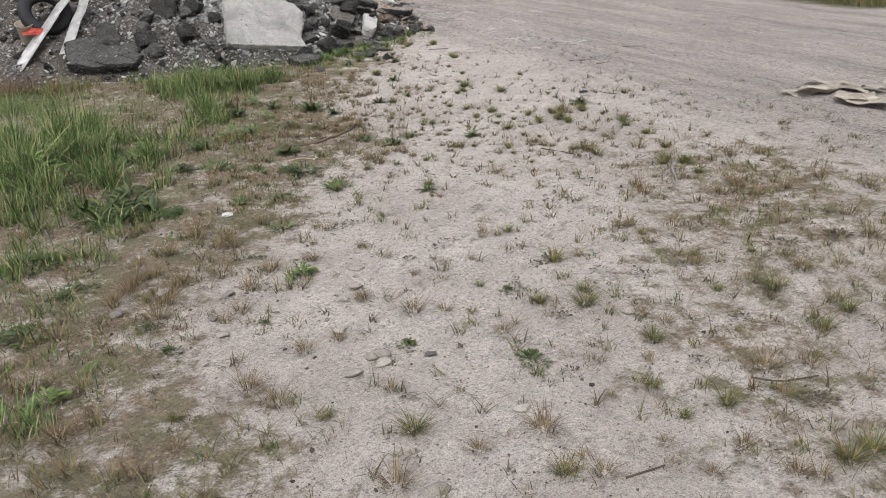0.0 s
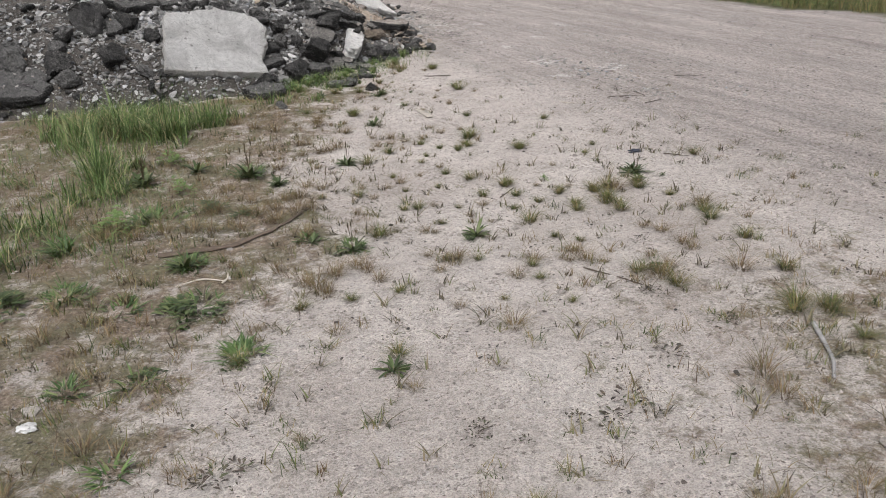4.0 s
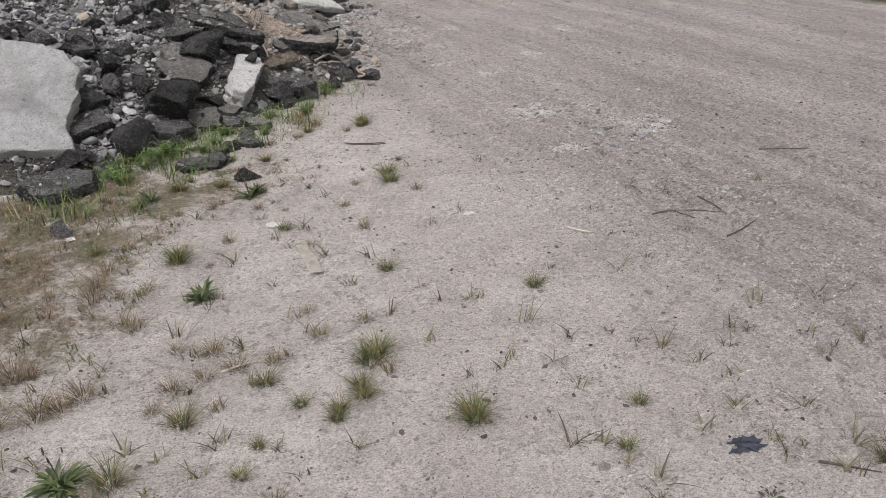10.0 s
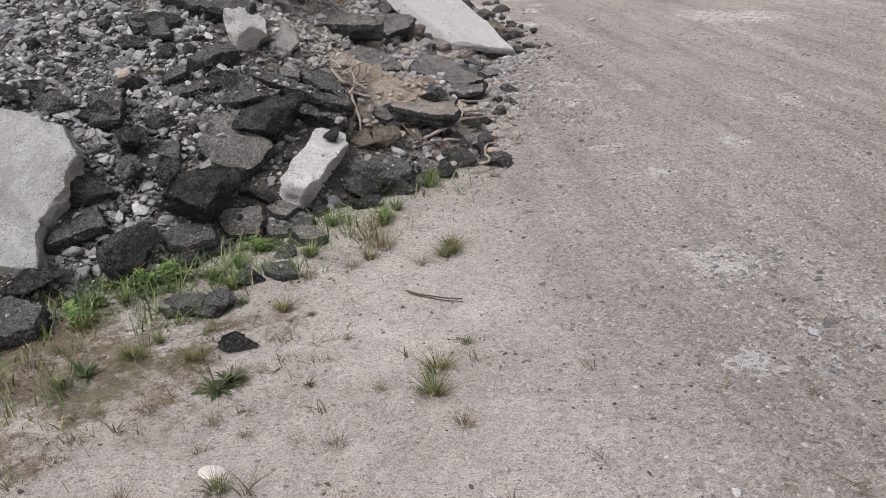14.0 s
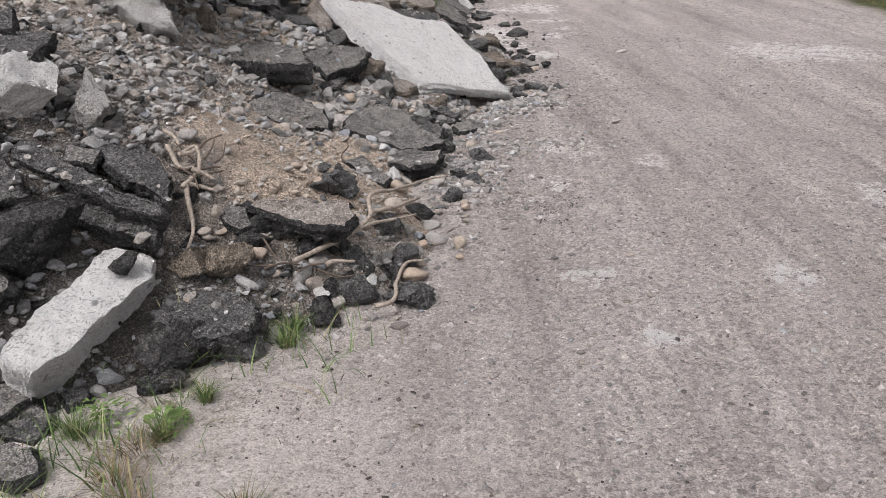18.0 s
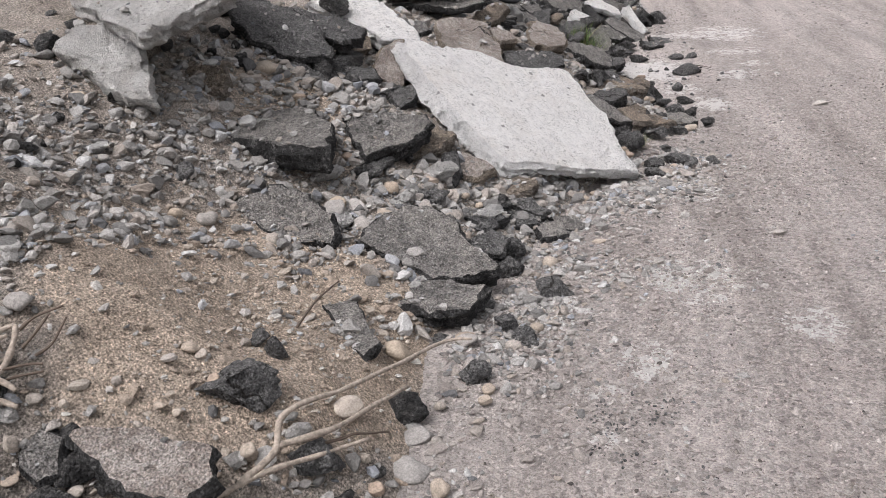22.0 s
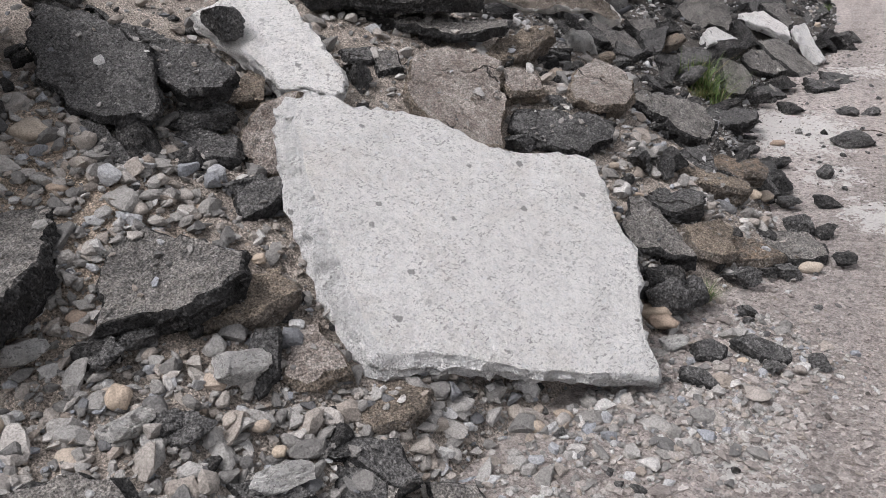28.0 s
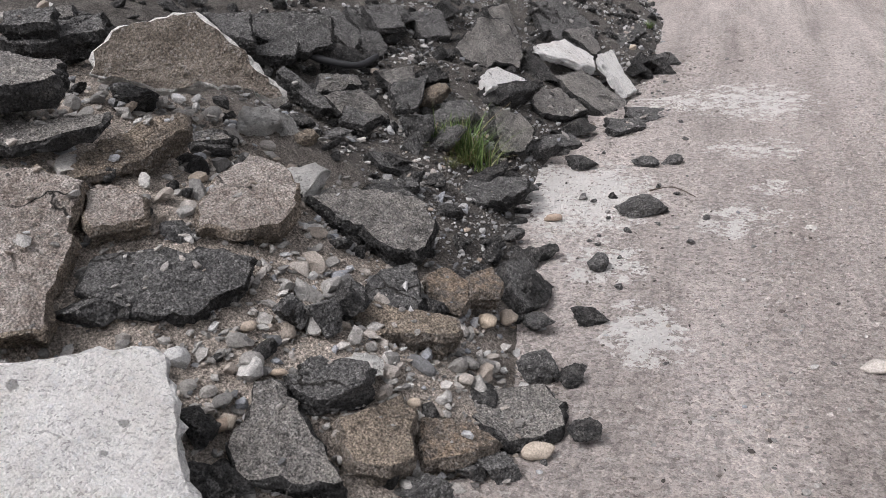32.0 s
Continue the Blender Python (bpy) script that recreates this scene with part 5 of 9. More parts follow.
slab('as', 109, (-3.48, 19.52, 0.7), 35, -15, 0.09, [(0.14, -0.14), (0.13, 0.1), (-0.12, 0.15), (-0.15, -0.11)])
slab('al', 110, (-2.92, 18.62, 0.56), 30, -10, 0.07, [(0.07, -0.1), (0.08, 0.07), (-0.06, 0.15), (-0.08, -0.12)])
slab('as', 111, (-2.95, 16.69, 1.16), 25, -40, 0.1, [(0.05, -0.08), (0.06, 0.1), (-0.07, 0.08), (-0.05, -0.1)])
slab('al', 112, (-3.12, 16.91, 1.14), 30, -40, 0.08, [(0.05, -0.03), (0.04, 0.05), (-0.05, 0.03), (-0.04, -0.05)])
slab('al', 113, (-2.22, 16.92, 0.73), 15, -20, 0.05, [(0.03, -0.06), (0.06, 0.08), (-0.02, 0.06), (-0.06, -0.09)])
slab('cr', 114, (-1.93, 17.10, 0.57), 30, -20, 0.1, [(0.03, -0.07), (0.09, -0.02), (-0.01, 0.11), (-0.06, 0.08), (-0.05, -0.10)])
slab('as', 115, (-3.13, 17.95, 0.81), 30, -20, 0.07, [(0.04, -0.13), (0.06, 0.09), (-0.05, 0.15), (-0.06, -0.11)])
slab('as', 116, (-3.24, 17.79, 0.95), 30, -30, 0.1, [(0.07, -0.05), (0.16, 0.08), (-0.11, 0.1), (-0.12, -0.13)])
slab('as', 117, (-1.92, 17.53, 0.38), 30, 0, 0.08, [(0.04, -0.06), (0.07, 0.09), (-0.04, 0.07), (-0.07, -0.09)])
slab('as', 118, (-2.35, 19.42, 0.05), 20, 10, 0.08, [(0.01, -0.16), (0.11, 0.07), (-0.01, 0.15), (-0.11, -0.07)])
slab('as', 119, (-1.66, 11.57, 0.71), 28, -50, 0.07, [(0.06, -0.05), (0.02, 0.07), (-0.05, 0.08), (-0.05, -0.03), (0.03, -0.07)])
slab('as', 120, (-1.58, 11.54, 0.64), 25, -50, 0.07, [(0.05, -0.07), (0.03, 0.1), (-0.05, 0.08), (-0.03, -0.11)])
slab('as', 121, (-1.87, 11.8, 0.92), 30, -50, 0.09, [(0.08, -0.05), (0.08, 0.06), (-0.08, 0.05), (-0.08, -0.06)])
slab('as', 122, (-1.8, 12.32, 1.06), 30, -50, 0.09, [(0.06, -0.05), (0.07, 0.05), (-0.07, 0.05), (-0.06, -0.05)])
slab('as', 123, (-1.67, 12.34, 0.99), 25, -50, 0.06, [(0.03, -0.08), (0.06, 0.06), (-0.02, 0.08), (-0.06, -0.07)])
slab('as', 124, (-2.05, 12.22, 1.11), 30, -50, 0.09, [(0.07, -0.06), (0.06, 0.06), (-0.07, 0.06), (-0.07, -0.06)])
slab('as', 125, (-2, 11.8, 0.96), 30, -50, 0.09, [(0.08, -0.04), (0.06, 0.05), (-0.07, 0.04), (-0.07, -0.05)])
slab('as', 126, (-1.42, 11.75, 0.66), 30, -50, 0.08, [(0.05, -0.06), (0.06, 0.06), (-0.05, 0.06), (-0.06, -0.06)])
slab('al', 127, (-1.19, 11.99, 0.63), 25, -40, 0.05, [(0.01, -0.06), (0.07, 0.03), (0, 0.07), (-0.08, -0.04)])
slab('as', 128, (-1.42, 11.67, 0.61), 30, -60, 0.08, [(0.13, -0.06), (0.09, 0.25), (-0.13, 0.09), (-0.09, -0.27)])
slab('as', 131, (-2.93, 10.89, 0.88), 25, -70, 0.08, [(0.07, -0.14), (0.07, 0.16), (-0.04, 0.19), (-0.1, -0.21)])
slab('as', 132, (-3.07, 10.4, 0.66), 30, -60, 0.08, [(0.13, -0.09), (0.08, 0.07), (-0.11, 0.09), (-0.1, -0.07)])
slab('al', 141, (-0.74, 12.25, 0.33), 30, -40, 0.07, [(0.02, -0.05), (0.07, 0.00), (0.06, 0.05), (-0.04, 0.06), (-0.08, -0.00), (-0.02, -0.05)])
slab('al', 142, (-0.69, 13.33, 0.18), 12, -40, 0.05, [(0.01, -0.05), (0.17, 0.01), (0.11, 0.08), (-0.13, 0.04), (-0.16, -0.08)])
slab('br', 143, (-2.12, 14.04, 0.82), 50, -60, 0.08, [(0.08, -0.10), (0.08, 0.08), (0.00, 0.09), (-0.08, 0.06), (-0.08, -0.12)])
slab('al', 144, (-0.66, 14.74, 0.05), 18, -30, 0.07, [(0.05, -0.08), (0.07, 0.06), (-0.05, 0.09), (-0.07, -0.07)])
slab('al', 145, (-0.88, 14.49, 0.15), 18, -30, 0.06, [(0.03, -0.07), (0.05, -0.01), (0.02, 0.09), (-0.05, 0.05), (-0.06, -0.05)])
slab('as', 151, (-2.96, 11.32, 1.00), 25, -60, 0.12, [(0.23, -0.17), (0.16, 0.10), (-0.02, 0.21), (-0.22, 0.07), (-0.16, -0.21)])
slab('as', 153, (-2.65, 10.95, 0.83), 25, -60, 0.1, [(0.12, -0.13), (0.12, 0.13), (-0.02, 0.17), (-0.14, -0.01), (-0.08, -0.15)])
slab('as', 161, (-1.38, 17.03, 0.30), 22, -10, 0.1, [(0.04, -0.14), (0.11, -0.01), (0.09, 0.04), (0.02, 0.08), (-0.08, 0.11), (-0.11, 0.01), (-0.07, -0.09)])
slab('or', 162, (-1.28, 17.36, 0.21), 18, 0, 0.08, [(0.01, -0.10), (0.07, -0.01), (0.04, 0.05), (-0.05, 0.08), (-0.07, -0.02)])
slab('as', 163, (-1.38, 16.82, 0.35), 40, -20, 0.1, [(0.06, -0.05), (0.03, 0.05), (-0.03, 0.06), (-0.07, 0.02), (0.01, -0.08)])
slab('as', 181, (-0.89, 11.23, 0.06), 12, -50, 0.1, [(0.08, -0.08), (0.14, 0.06), (0.06, 0.11), (-0.06, 0.05), (-0.12, -0.05), (-0.11, -0.11)])
slab('al', 182, (-0.71, 11.05, 0.06), 10, -50, 0.09, [(0.05, -0.06), (0.09, 0.01), (0.06, 0.08), (-0.04, 0.06), (-0.08, -0.01), (-0.08, -0.08)])
slab('as', 183, (-0.80, 11.38, 0.05), 15, -40, 0.07, [(0.05, -0.03), (0.03, 0.05), (-0.04, 0.03), (-0.05, -0.05)])
slab('as', 171, (-1.66, 14.94, 0.58), 35, -40, 0.1, [(0.04, -0.06), (0.09, -0.04), (0.05, 0.03), (-0.01, 0.08), (-0.08, 0.07), (-0.06, -0.02), (-0.03, -0.07)])
slab('as', 172, (-0.52, 16.16, 0.03), 18, -20, 0.06, [(0.03, -0.04), (0.08, 0.05), (0.03, 0.08), (-0.07, -0.01), (-0.07, -0.09)])
slab('as', 173, (-0.57, 15.86, 0.03), 25, -20, 0.06, [(-0.02, -0.06), (0.06, 0.02), (0.04, 0.06), (-0.03, 0.02), (-0.06, -0.03)])
slab('as', 174, (-0.64, 16.02, 0.03), 20, -20, 0.06, [(0.02, -0.06), (0.05, 0.01), (0.01, 0.07), (-0.04, 0.03), (-0.04, -0.05)])
slab('br', 175, (-0.93, 14.91, 0.18), 10, -40, 0.07, [(0.08, -0.06), (0.08, 0.04), (0.03, 0.09), (-0.05, 0.10), (-0.08, 0.02), (-0.07, -0.07), (0.01, -0.12)])

chunk('as', -1.16, 11.64, 0.43, (0.42, 0.3, 0.22), 42)
chunk('as', -1.23, 11, 0.23, (0.46, 0.38, 0.27), 55)
chunk('co', -1.5, 12.07, 0.82, (0.24, 0.26, 0.3), 47)
chunk('cg', -1.33, 12.24, 0.74, (0.16, 0.2, 0.27), 48)
chunk('as', -0.64, 11.66, 0.08, (0.23, 0.18, 0.13), 38)
chunk('as', -0.51, 11.81, 0.04, (0.22, 0.13, 0.1), 40)
chunk('as', -0.61, 11.55, 0.02, (0.19, 0.1, 0.08), 17)
chunk('as', -0.07, 12.38, 0.02, (0.19, 0.13, 0.09), 30)
chunk('as', -0.26, 12.33, 0.06, (0.16, 0.13, 0.1), 24)
chunk('as', -0.31, 12.16, 0.04, (0.12, 0.14, 0.1), 10)
chunk('as', -0.9, 11.81, 0.28, (0.1, 0.1, 0.07), 32)
chunk('as', -1.62, 11.3, 0.53, (0.15, 0.14, 0.1), 41)
chunk('as', -1.44, 11.04, 0.32, (0.17, 0.16, 0.11), 51)
chunk('as', -1.91, 11.88, 0.92, (0.26, 0.14, 0.12), 47)
chunk('as', -1.44, 11.71, 0.62, (0.21, 0.17, 0.13), 27)
chunk('as', -1.15, 10.72, 0.04, (0.17, 0.14, 0.1), 42)
chunk('as', -1.08, 10.84, 0.04, (0.11, 0.1, 0.07), 42)
chunk('as', -0.8, 10.61, 0.02, (0.14, 0.11, 0.08), 60)
chunk('as', -0.82, 10.35, 0.02, (0.17, 0.13, 0.09), 61)
chunk('as', -0.75, 10.87, 0.02, (0.1, 0.09, 0.07), 33)
chunk('as', -0.64, 14.29, 0.05, (0.14, 0.13, 0.09), 41)
chunk('as', -0.39, 13.86, 0.02, (0.09, 0.09, 0.07), 22)
chunk('as', -0.55, 13.96, 0.03, (0.12, 0.14, 0.1), 38)
chunk('as', -0.27, 13.81, 0.02, (0.1, 0.09, 0.06), 16)
chunk('as', -0.37, 14.22, 0.02, (0.14, 0.11, 0.08), 39)
chunk('as', -0.58, 12.73, 0.31, (0.23, 0.17, 0.12), 49)
chunk('as', -1.74, 13.52, 0.55, (0.09, 0.1, 0.08), 58)
chunk('as', -0.37, 16.24, 0.01, (0.07, 0.06, 0.04), 22)
chunk('as', -2.3, 15.59, 0.78, (0.16, 0.14, 0.1), 31)
chunk('as', -2.68, 15.5, 0.96, (0.19, 0.14, 0.1), 57)
chunk('as', -2.02, 14.74, 0.73, (0.18, 0.22, 0.17), 50)
chunk('as', -1.37, 14.32, 0.37, (0.1, 0.1, 0.07), 56)
chunk('cg', -1.18, 14.59, 0.31, (0.16, 0.15, 0.11), 49)
chunk('cg', -1.88, 13.25, 0.71, (0.09, 0.06, 0.05), 52)
chunk('as', -2.64, 15.43, 0.95, (0.18, 0.16, 0.11), 43)
chunk('br', -2.19, 15.2, 0.76, (0.16, 0.2, 0.15), 47)
chunk('as', -2.12, 14.97, 0.74, (0.24, 0.14, 0.11), 58)
chunk('as', -1.76, 14.95, 0.57, (0.2, 0.13, 0.1), 37)
chunk('as', -0.9, 16.15, 0.1, (0.17, 0.18, 0.13), 33)
chunk('as', -0.69, 14.43, 0.07, (0.11, 0.12, 0.09), 45)
chunk('as', -0.84, 14.44, 0.14, (0.11, 0.08, 0.06), 54)
chunk('cg', -1.49, 14.14, 0.4, (0.14, 0.09, 0.07), 76)
chunk('as', -0.95, 13.83, 0.17, (0.09, 0.08, 0.05), 48)
chunk('as', -1.09, 14.4, 0.25, (0.14, 0.09, 0.06), 60)
chunk('cg', -0.77, 13.8, 0.12, (0.11, 0.08, 0.06), 71)
chunk('cg', -1.17, 14.28, 0.28, (0.14, 0.1, 0.07), 80)
chunk('as', -1.14, 14.36, 0.27, (0.09, 0.08, 0.06), 65)
chunk('cg', -1.25, 13.9, 0.27, (0.14, 0.12, 0.09), 86)
chunk('as', -1.41, 14.41, 0.39, (0.12, 0.09, 0.07), 61)
chunk('cg', -0.88, 14.53, 0.16, (0.15, 0.08, 0.07), 74)
chunk('as', -0.96, 16.17, 0.12, (0.16, 0.15, 0.11), 22)
chunk('as', -0.88, 16.27, 0.08, (0.11, 0.14, 0.11), 37)
chunk('as', -0.85, 16.54, 0.05, (0.15, 0.08, 0.07), 39)
chunk('as', -0.98, 17.26, 0.03, (0.15, 0.14, 0.1), 23)
chunk('as', -0.86, 17.26, 0.02, (0.09, 0.08, 0.06), 21)
chunk('as', -0.67, 17.04, 0.02, (0.09, 0.09, 0.06), 24)
chunk('as', -1.15, 17.48, 0.02, (0.11, 0.1, 0.07), 36)
chunk('as', -1.36, 16.69, 0.35, (0.11, 0.13, 0.1), 28)
chunk('as', -1.42, 16.61, 0.38, (0.09, 0.11, 0.09), 49)
chunk('as', -1.26, 18.06, 0.02, (0.08, 0.1, 0.08), 34)
chunk('as', -2.87, 21.72, 0.04, (0.24, 0.2, 0.15), 35)
chunk('as', -2.52, 18.6, 0.36, (0.26, 0.22, 0.17), 22)
chunk('as', -2.36, 18.4, 0.3, (0.22, 0.2, 0.14), 62)
chunk('as', -2.5, 18.3, 0.39, (0.19, 0.24, 0.15), 8)
chunk('as', -2.05, 19.17, 0.02, (0.17, 0.1, 0.08), 41)
chunk('as', -1.76, 19.37, 0.02, (0.14, 0.08, 0.06), 12)
chunk('as', -1.65, 19.48, 0.01, (0.11, 0.08, 0.06), 18)
chunk('as', -1.42, 18.72, 0.03, (0.24, 0.13, 0.11), 27)
chunk('as', -1.04, 17.65, 0.01, (0.13, 0.07, 0.06), 38)
chunk('as', -0.78, 16.76, 0.02, (0.13, 0.09, 0.07), 24)
chunk('as', -0.71, 16.38, 0.01, (0.09, 0.06, 0.04), 44)
chunk('cg', -0.76, 15.98, 0.01, (0.1, 0.07, 0.05), 30)
chunk('as', -0.45, 16.09, 0.01, (0.07, 0.05, 0.04), 35)
chunk('cg', -2.38, 17.36, 0.63, (0.17, 0.19, 0.14), 34)
chunk('br', -2.28, 17.39, 0.57, (0.14, 0.13, 0.09), 30)
chunk('as', -2, 16.98, 0.57, (0.13, 0.08, 0.06), 59)
chunk('as', -2.19, 17.77, 0.39, (0.21, 0.13, 0.1), 40)
chunk('as', -2.32, 19.11, 0.08, (0.23, 0.13, 0.11), 28)
chunk('as', -2.93, 21.34, 0.09, (0.16, 0.2, 0.16), 18)
chunk('as', -1.13, 16.17, 0.21, (0.11, 0.12, 0.09), 46)
chunk('as', -1.71, 16.15, 0.49, (0.16, 0.09, 0.07), 62)
chunk('as', -1.26, 16.55, 0.28, (0.08, 0.07, 0.05), 39)
chunk('as', -1.51, 17.89, 0.02, (0.15, 0.13, 0.09), 27)
chunk('as', -2.23, 15.72, 0.75, (0.13, 0.15, 0.12), 52)
chunk('as', -3.73, 21.18, 0.49, (0.25, 0.22, 0.16), 47)
chunk('as', -2.99, 22, 0.04, (0.27, 0.2, 0.14), 12)
chunk('as', -1.38, 16.8, 0.34, (0.12, 0.14, 0.1), 58)
chunk('as', -1.27, 16.19, 0.28, (0.09, 0.11, 0.09), 68)
chunk('as', -1.15, 16.1, 0.22, (0.09, 0.11, 0.09), 73)
chunk('as', -1.18, 16.53, 0.25, (0.24, 0.13, 0.11), 42)
chunk('as', -2.41, 17.18, 0.69, (0.12, 0.13, 0.1), 55)
chunk('as', -2.42, 17.71, 0.5, (0.13, 0.09, 0.06), 60)
chunk('as', -2.96, 18.9, 0.5, (0.26, 0.2, 0.15), 58)
chunk('br', -2.78, 18.72, 0.42, (0.24, 0.17, 0.13), 20)
chunk('as', -1.71, 18.07, 0.04, (0.1, 0.07, 0.05), 48)
chunk('as', -1.5, 18, 0.02, (0.15, 0.1, 0.07), 49)
chunk('as', -1.32, 17.66, 0.04, (0.16, 0.19, 0.14), 36)
chunk('as', -1.82, 16.53, 0.57, (0.11, 0.08, 0.06), 59)
chunk('cg', -1.18, 16.66, 0.24, (0.12, 0.09, 0.07), 47)
chunk('as', -0.82, 16.7, 0.03, (0.08, 0.06, 0.04), 57)
chunk('as', -1.64, 18.83, 0.01, (0.05, 0.05, 0.03), 34)
chunk('as', -3.86, 20.04, 0.69, (0.27, 0.25, 0.18), 42)
chunk('as', -3.66, 19.35, 0.71, (0.24, 0.26, 0.19), 40)
chunk('as', -3.44, 18.92, 0.66, (0.22, 0.2, 0.15), 34)
chunk('as', -1.56, 10.93, 0.35, (0.14, 0.17, 0.14), 25)
chunk('as', -2.68, 9.94, 0.27, (0.13, 0.16, 0.13), 41)
chunk('as', -2.72, 10.39, 0.54, (0.14, 0.17, 0.14), 24)
chunk('as', -2.54, 9.55, 0.03, (0.15, 0.18, 0.13), 39)
chunk('as', -1.64, 11.09, 0.46, (0.15, 0.18, 0.15), 25)
chunk('as', -1.69, 10.73, 0.34, (0.29, 0.2, 0.15), 35)
chunk('as', -0.57, 10.11, 0.02, (0.15, 0.08, 0.07), 27)
chunk('as', -1.64, 10.24, 0.11, (0.27, 0.15, 0.12), 27)
chunk('as', -1.86, 11.16, 0.59, (0.24, 0.17, 0.13), 34)
chunk('as', -3.87, 9.89, 0.45, (0.27, 0.33, 0.27), 14)
chunk('as', -3.42, 9.82, 0.39, (0.23, 0.28, 0.23), 18)
chunk('as', -2.99, 9.98, 0.4, (0.23, 0.28, 0.23), 24)
chunk('as', -1.37, 10.54, 0.11, (0.24, 0.28, 0.24), 13)
chunk('as', -3.34, 10.4, 0.7, (0.3, 0.36, 0.3), 16)
chunk('as', -3.5, 9.99, 0.48, (0.19, 0.23, 0.19), 29)
chunk('as', -3.3, 10.62, 0.76, (0.17, 0.21, 0.17), 28)
chunk('as', -3.47, 10.18, 0.58, (0.19, 0.23, 0.19), 14)
chunk('as', -2.97, 10.5, 0.67, (0.2, 0.23, 0.2), 25)
chunk('as', -3.29, 9.68, 0.28, (0.23, 0.22, 0.16), 21)
chunk('as', -2.56, 9.81, 0.15, (0.13, 0.15, 0.13), 28)
chunk('as', -3.02, 10.95, 0.86, (0.21, 0.25, 0.18), 22)
chunk('as', -3.04, 20.16, 0.3, (0.29, 0.28, 0.2), 20)
chunk('as', -2.76, 19.43, 0.28, (0.41, 0.24, 0.18), 38)
chunk('as', -2.45, 19.7, 0.05, (0.26, 0.17, 0.12), 26)
chunk('as', -3.25, 18.47, 0.67, (0.2, 0.19, 0.14), 62)
chunk('as', -3.21, 18.65, 0.61, (0.21, 0.15, 0.11), 56)
chunk('as', -3.53, 19.17, 0.67, (0.23, 0.21, 0.15), 38)
chunk('cg', -2.33, 17.21, 0.67, (0.19, 0.23, 0.17), 49)
chunk('as', -2.99, 21.55, 0.09, (0.25, 0.22, 0.16), 18)
chunk('as', -2.08, 18.34, 0.15, (0.26, 0.16, 0.12), 54)
chunk('as', -2.06, 18.59, 0.08, (0.18, 0.2, 0.14), 31)
chunk("as", -0.845, 11.735, 0.34, (0.1, 0.085, 0.07), 20)
chunk("as", -2.36, 15.22, 1.02, (0.16, 0.14, 0.12), 50)
chunk('as', -0.65, 12.96, 0.30, (0.06, 0.05, 0.09), 23)
chunk('as', -0.73, 12.97, 0.30, (0.07, 0.06, 0.05), 23)
chunk('as', -0.29, 13.49, 0.03, (0.10, 0.08, 0.09), 23)
chunk('as', -0.35, 13.20, 0.03, (0.13, 0.11, 0.10), 23)
chunk('as', -0.33, 12.46, 0.12, (0.11, 0.09, 0.08), 23)
chunk('as', -0.33, 12.78, 0.15, (0.14, 0.12, 0.09), 23)
chunk('as', -0.22, 12.53, 0.04, (0.08, 0.07, 0.08), 23)
chunk('as', -0.22, 12.67, 0.05, (0.13, 0.11, 0.10), 23)
chunk('as', -0.37, 12.27, 0.07, (0.11, 0.10, 0.07), 23)
chunk('br', -0.67, 12.06, 0.23, (0.20, 0.17, 0.15), 23)
chunk('br', -0.77, 11.98, 0.25, (0.18, 0.15, 0.14), 23)
chunk('as', -0.54, 13.66, -0.01, (0.09, 0.07, 0.06), 23)
chunk('as', -2.67, 10.85, 0.75, (0.13, 0.11, 0.09), 16)
chunk('as', -2.53, 10.85, 0.72, (0.11, 0.09, 0.08), 16)
chunk('as', -2.43, 10.91, 0.75, (0.12, 0.10, 0.09), 16)
chunk('as', -2.32, 10.93, 0.76, (0.12, 0.10, 0.08), 16)
chunk('as', -2.22, 10.98, 0.73, (0.12, 0.10, 0.08), 16)
chunk('as', -2.17, 11.10, 0.73, (0.14, 0.12, 0.09), 16)
chunk('as', -2.06, 11.12, 0.65, (0.19, 0.16, 0.11), 16)
chunk('as', -1.32, 9.38, 0.02, (0.09, 0.08, 0.09), 16)
chunk('as', -2.88, 11.17, 0.89, (0.19, 0.17, 0.14), 16)
chunk('as', -1.97, 11.68, 0.84, (0.15, 0.13, 0.09), 16)
chunk('as', -1.79, 11.69, 0.79, (0.13, 0.11, 0.08), 16)

cobble(-2.14, 14.3, 0.77, (0.13, 0.07, 0.06), 55)
cobble(-1.35, 14.01, 0.31, (0.09, 0.08, 0.06), 54)
cobble(-1.17, 13.97, 0.25, (0.09, 0.11, 0.09), 39)
cobble(-1.3, 13.56, 0.3, (0.08, 0.1, 0.08), 55)
cobble(-1.5, 13.42, 0.42, (0.09, 0.08, 0.06), 63)
cobble(-0.47, 13.69, 0.01, (0.1, 0.08, 0.06), 42)
cobble(-0.29, 13.75, 0.01, (0.06, 0.06, 0.04), 46)
cobble(-0.21, 13.45, 0.01, (0.05, 0.05, 0.04), 48)
cobble(-0.52, 14.46, 0.01, (0.07, 0.08, 0.06), 29)
cobble(-1.78, 14.51, 0.58, (0.07, 0.08, 0.06), 35)
cobble(-0.83, 13.55, 0.15, (0.07, 0.08, 0.06), 35)
cobble(-1.53, 13.3, 0.48, (0.06, 0.05, 0.04), 63)
cobble(-2.23, 13.42, 0.86, (0.08, 0.07, 0.05), 60)
cobble(-0.28, 13.9, 0.01, (0.06, 0.06, 0.04), 34)
cobble(-1.31, 13.95, 0.3, (0.12, 0.12, 0.09), 89)
cobble(-2.15, 14.42, 0.78, (0.13, 0.07, 0.06), 61)
cobble(-1.78, 14.58, 0.58, (0.09, 0.08, 0.06), 59)
